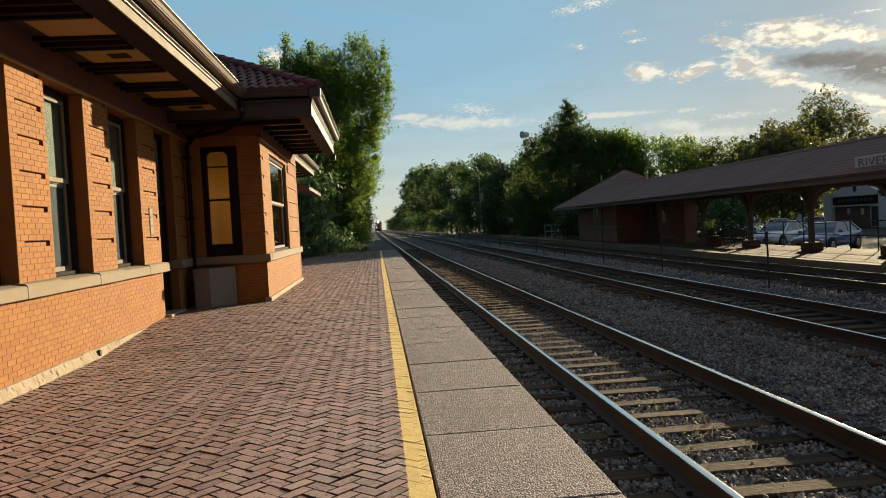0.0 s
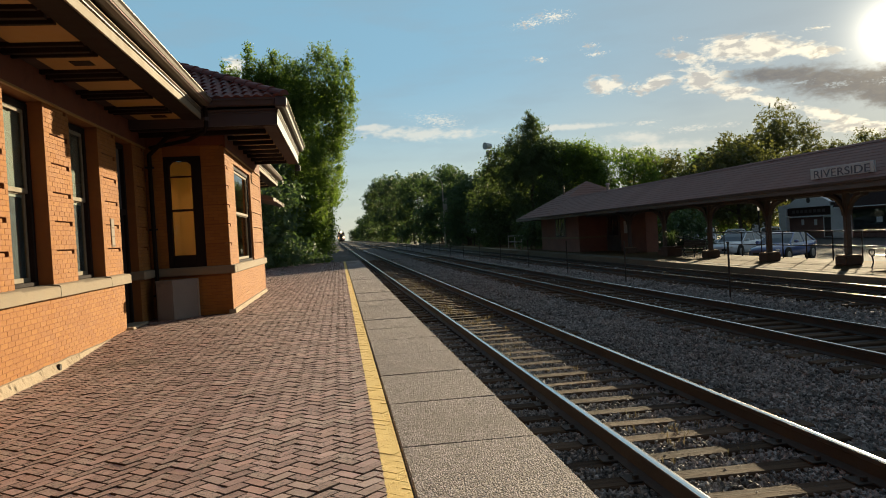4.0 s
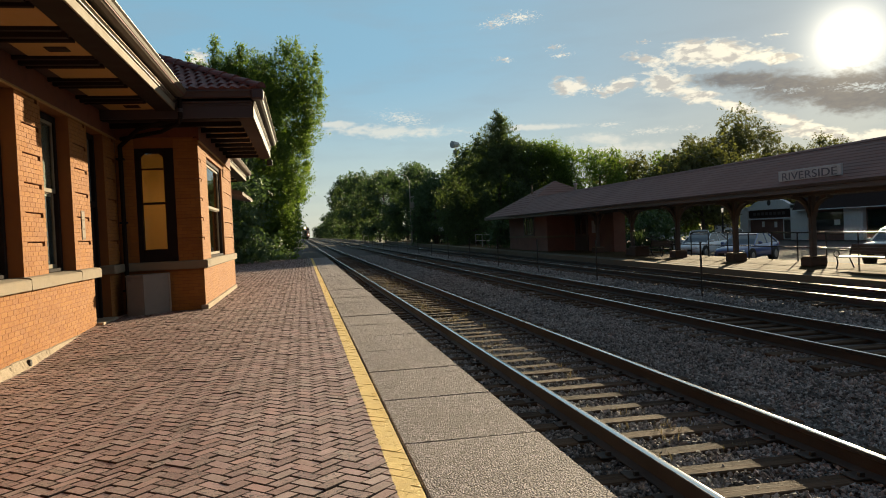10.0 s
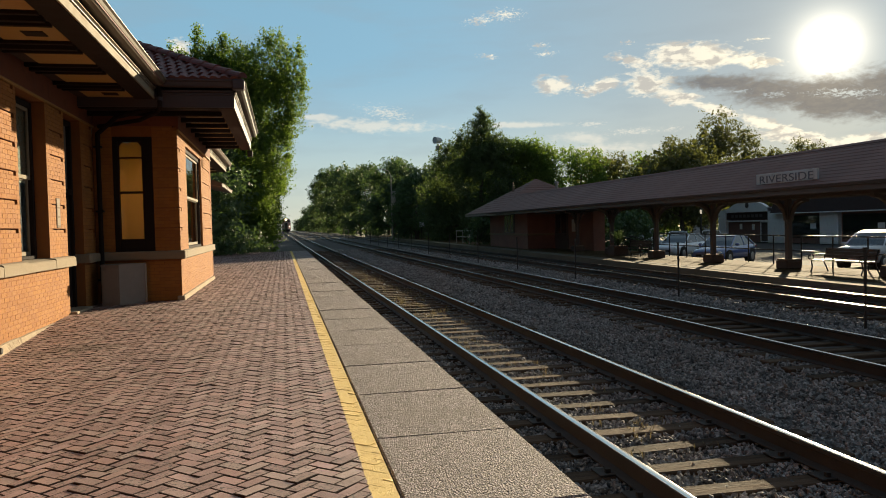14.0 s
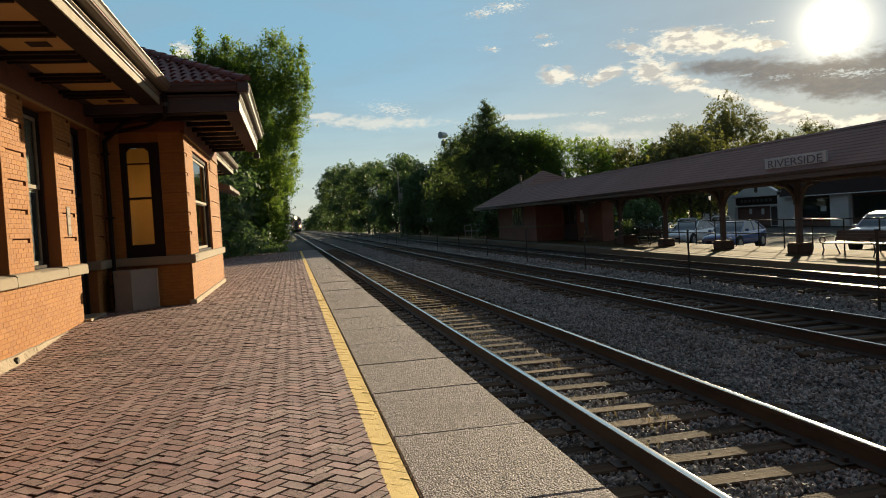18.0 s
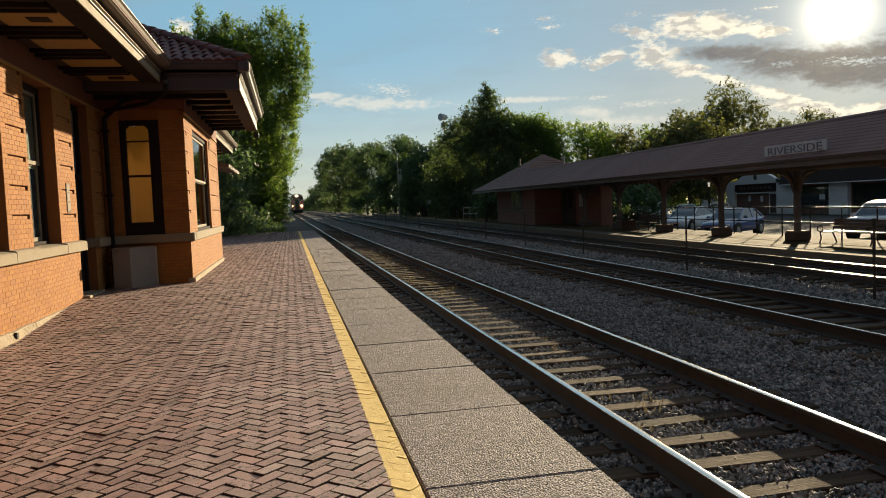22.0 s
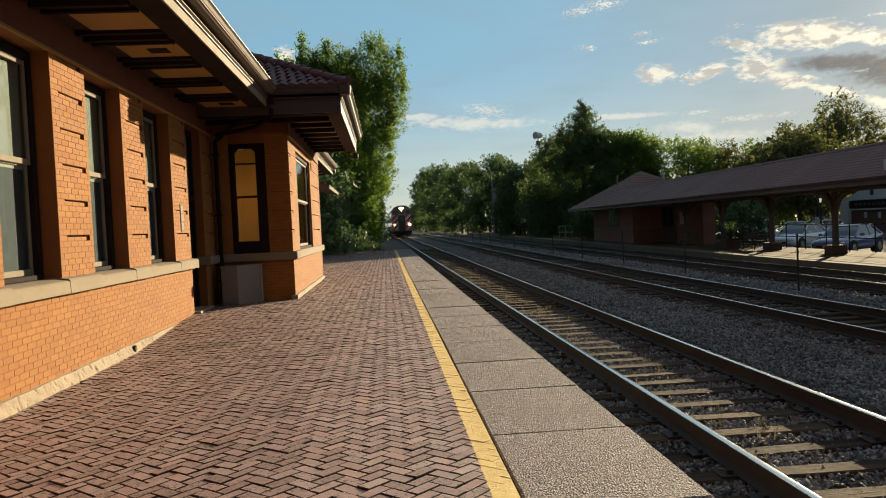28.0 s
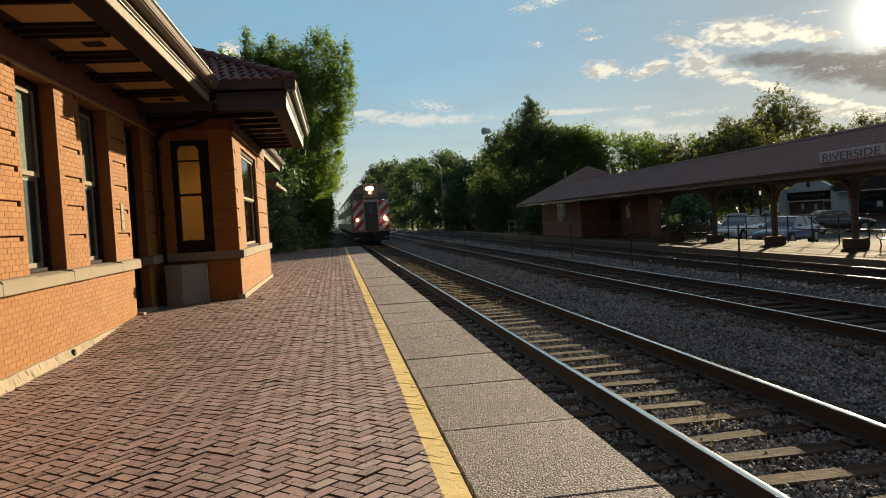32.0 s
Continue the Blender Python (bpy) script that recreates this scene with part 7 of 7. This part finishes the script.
grow = paver_rng.uniform(0.955, 1.015, (len(far_places), 2))
field = many("paver_field", PV, PF, [np.array(bedded(x, y, z, tilt) @ Matrix.Diagonal((g[0], g[1], 1, 1))) for (x, y, z, tilt), g in zip(far_places, grow)])
field.materials.append(M["paver_far"])
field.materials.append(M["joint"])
# same joint colour on sides and chamfers, gap shade included
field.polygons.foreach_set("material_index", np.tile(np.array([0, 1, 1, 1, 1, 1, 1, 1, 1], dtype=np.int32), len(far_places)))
part("paver_field", field, None, platform, "red clay pavers laid in herringbone", "stuff")
part("painted_line", Geo().box(0.137, 0.2885, -4.4, PLAT_END - 0.05, -0.03, -0.0008), M["paver_far"], platform, "yellow safety line filling the joints")
part("cut_pavers", edge_geo.mesh("cut_pavers", fix=False), M["paver_far"], platform, "pavers cut along the platform slabs", "stuff")

# ---- bricks of the station walls ----
full = []
rest = list(bricks_far)
for bk in bricks_near:
    face, a, b, za, zb = bk
    if b - a > 0.205 and 7.0 < a < 11.6 and za < 2.6 and len(full) < 300:
        full.append(bk)
    else:
        rest.append(bk)
brick_mesh = FULL.mesh("brick")
brick_mesh.materials.append(M["brick"])
for face, a, b, za, zb in full:
    part("brick", brick_mesh, None, station).location = (WALL - 0.01, a, za)
part("brick_courses", lay(rest), M["brick_far"], station, "orange brick courses", "stuff")


# ---- what moves ----
def motions():
    rows = []
    for t in range(0, 33):
        tau = 32.0 - t
        y = 62.0 + 14.1 * tau - 0.145 * tau * tau
        rows.append((float(t), pose(2.933 + bend(y), y, TOP + rise(y), math.degrees(math.atan(0.0041)) if y < 262.0 else 0, 0, math.degrees(math.atan(-drift(y))))))
    walk(train, rows)
    Z = -0.76
    walk(mover, [(0.0, pose(29.4, -4.0, Z, 0, 0, -90)), (25.5, pose(29.4, -4.0, Z, 0, 0, -90)), (27.0, pose(29.4, 12.0, Z, 0, 0, -90)), (28.0, pose(29.4, 29.0, Z, 0, 0, -90)), (29.0, pose(29.2, 39.6, Z, 0, 0, -90)),
                 (29.5, pose(29.2, 41.2, Z, 0, 0, -90)), (30.0, pose(29.3, 42.6, Z, 0, 0, -95)), (30.5, pose(29.5, 43.6, Z, 0, 0, -110)), (31.0, pose(29.8, 44.3, Z, 0, 0, -128)), (31.5, pose(30.4, 44.7, Z, 0, 0, -158)), (32.0, pose(31.2, 44.6, Z, 0, 0, -186))])


motions()
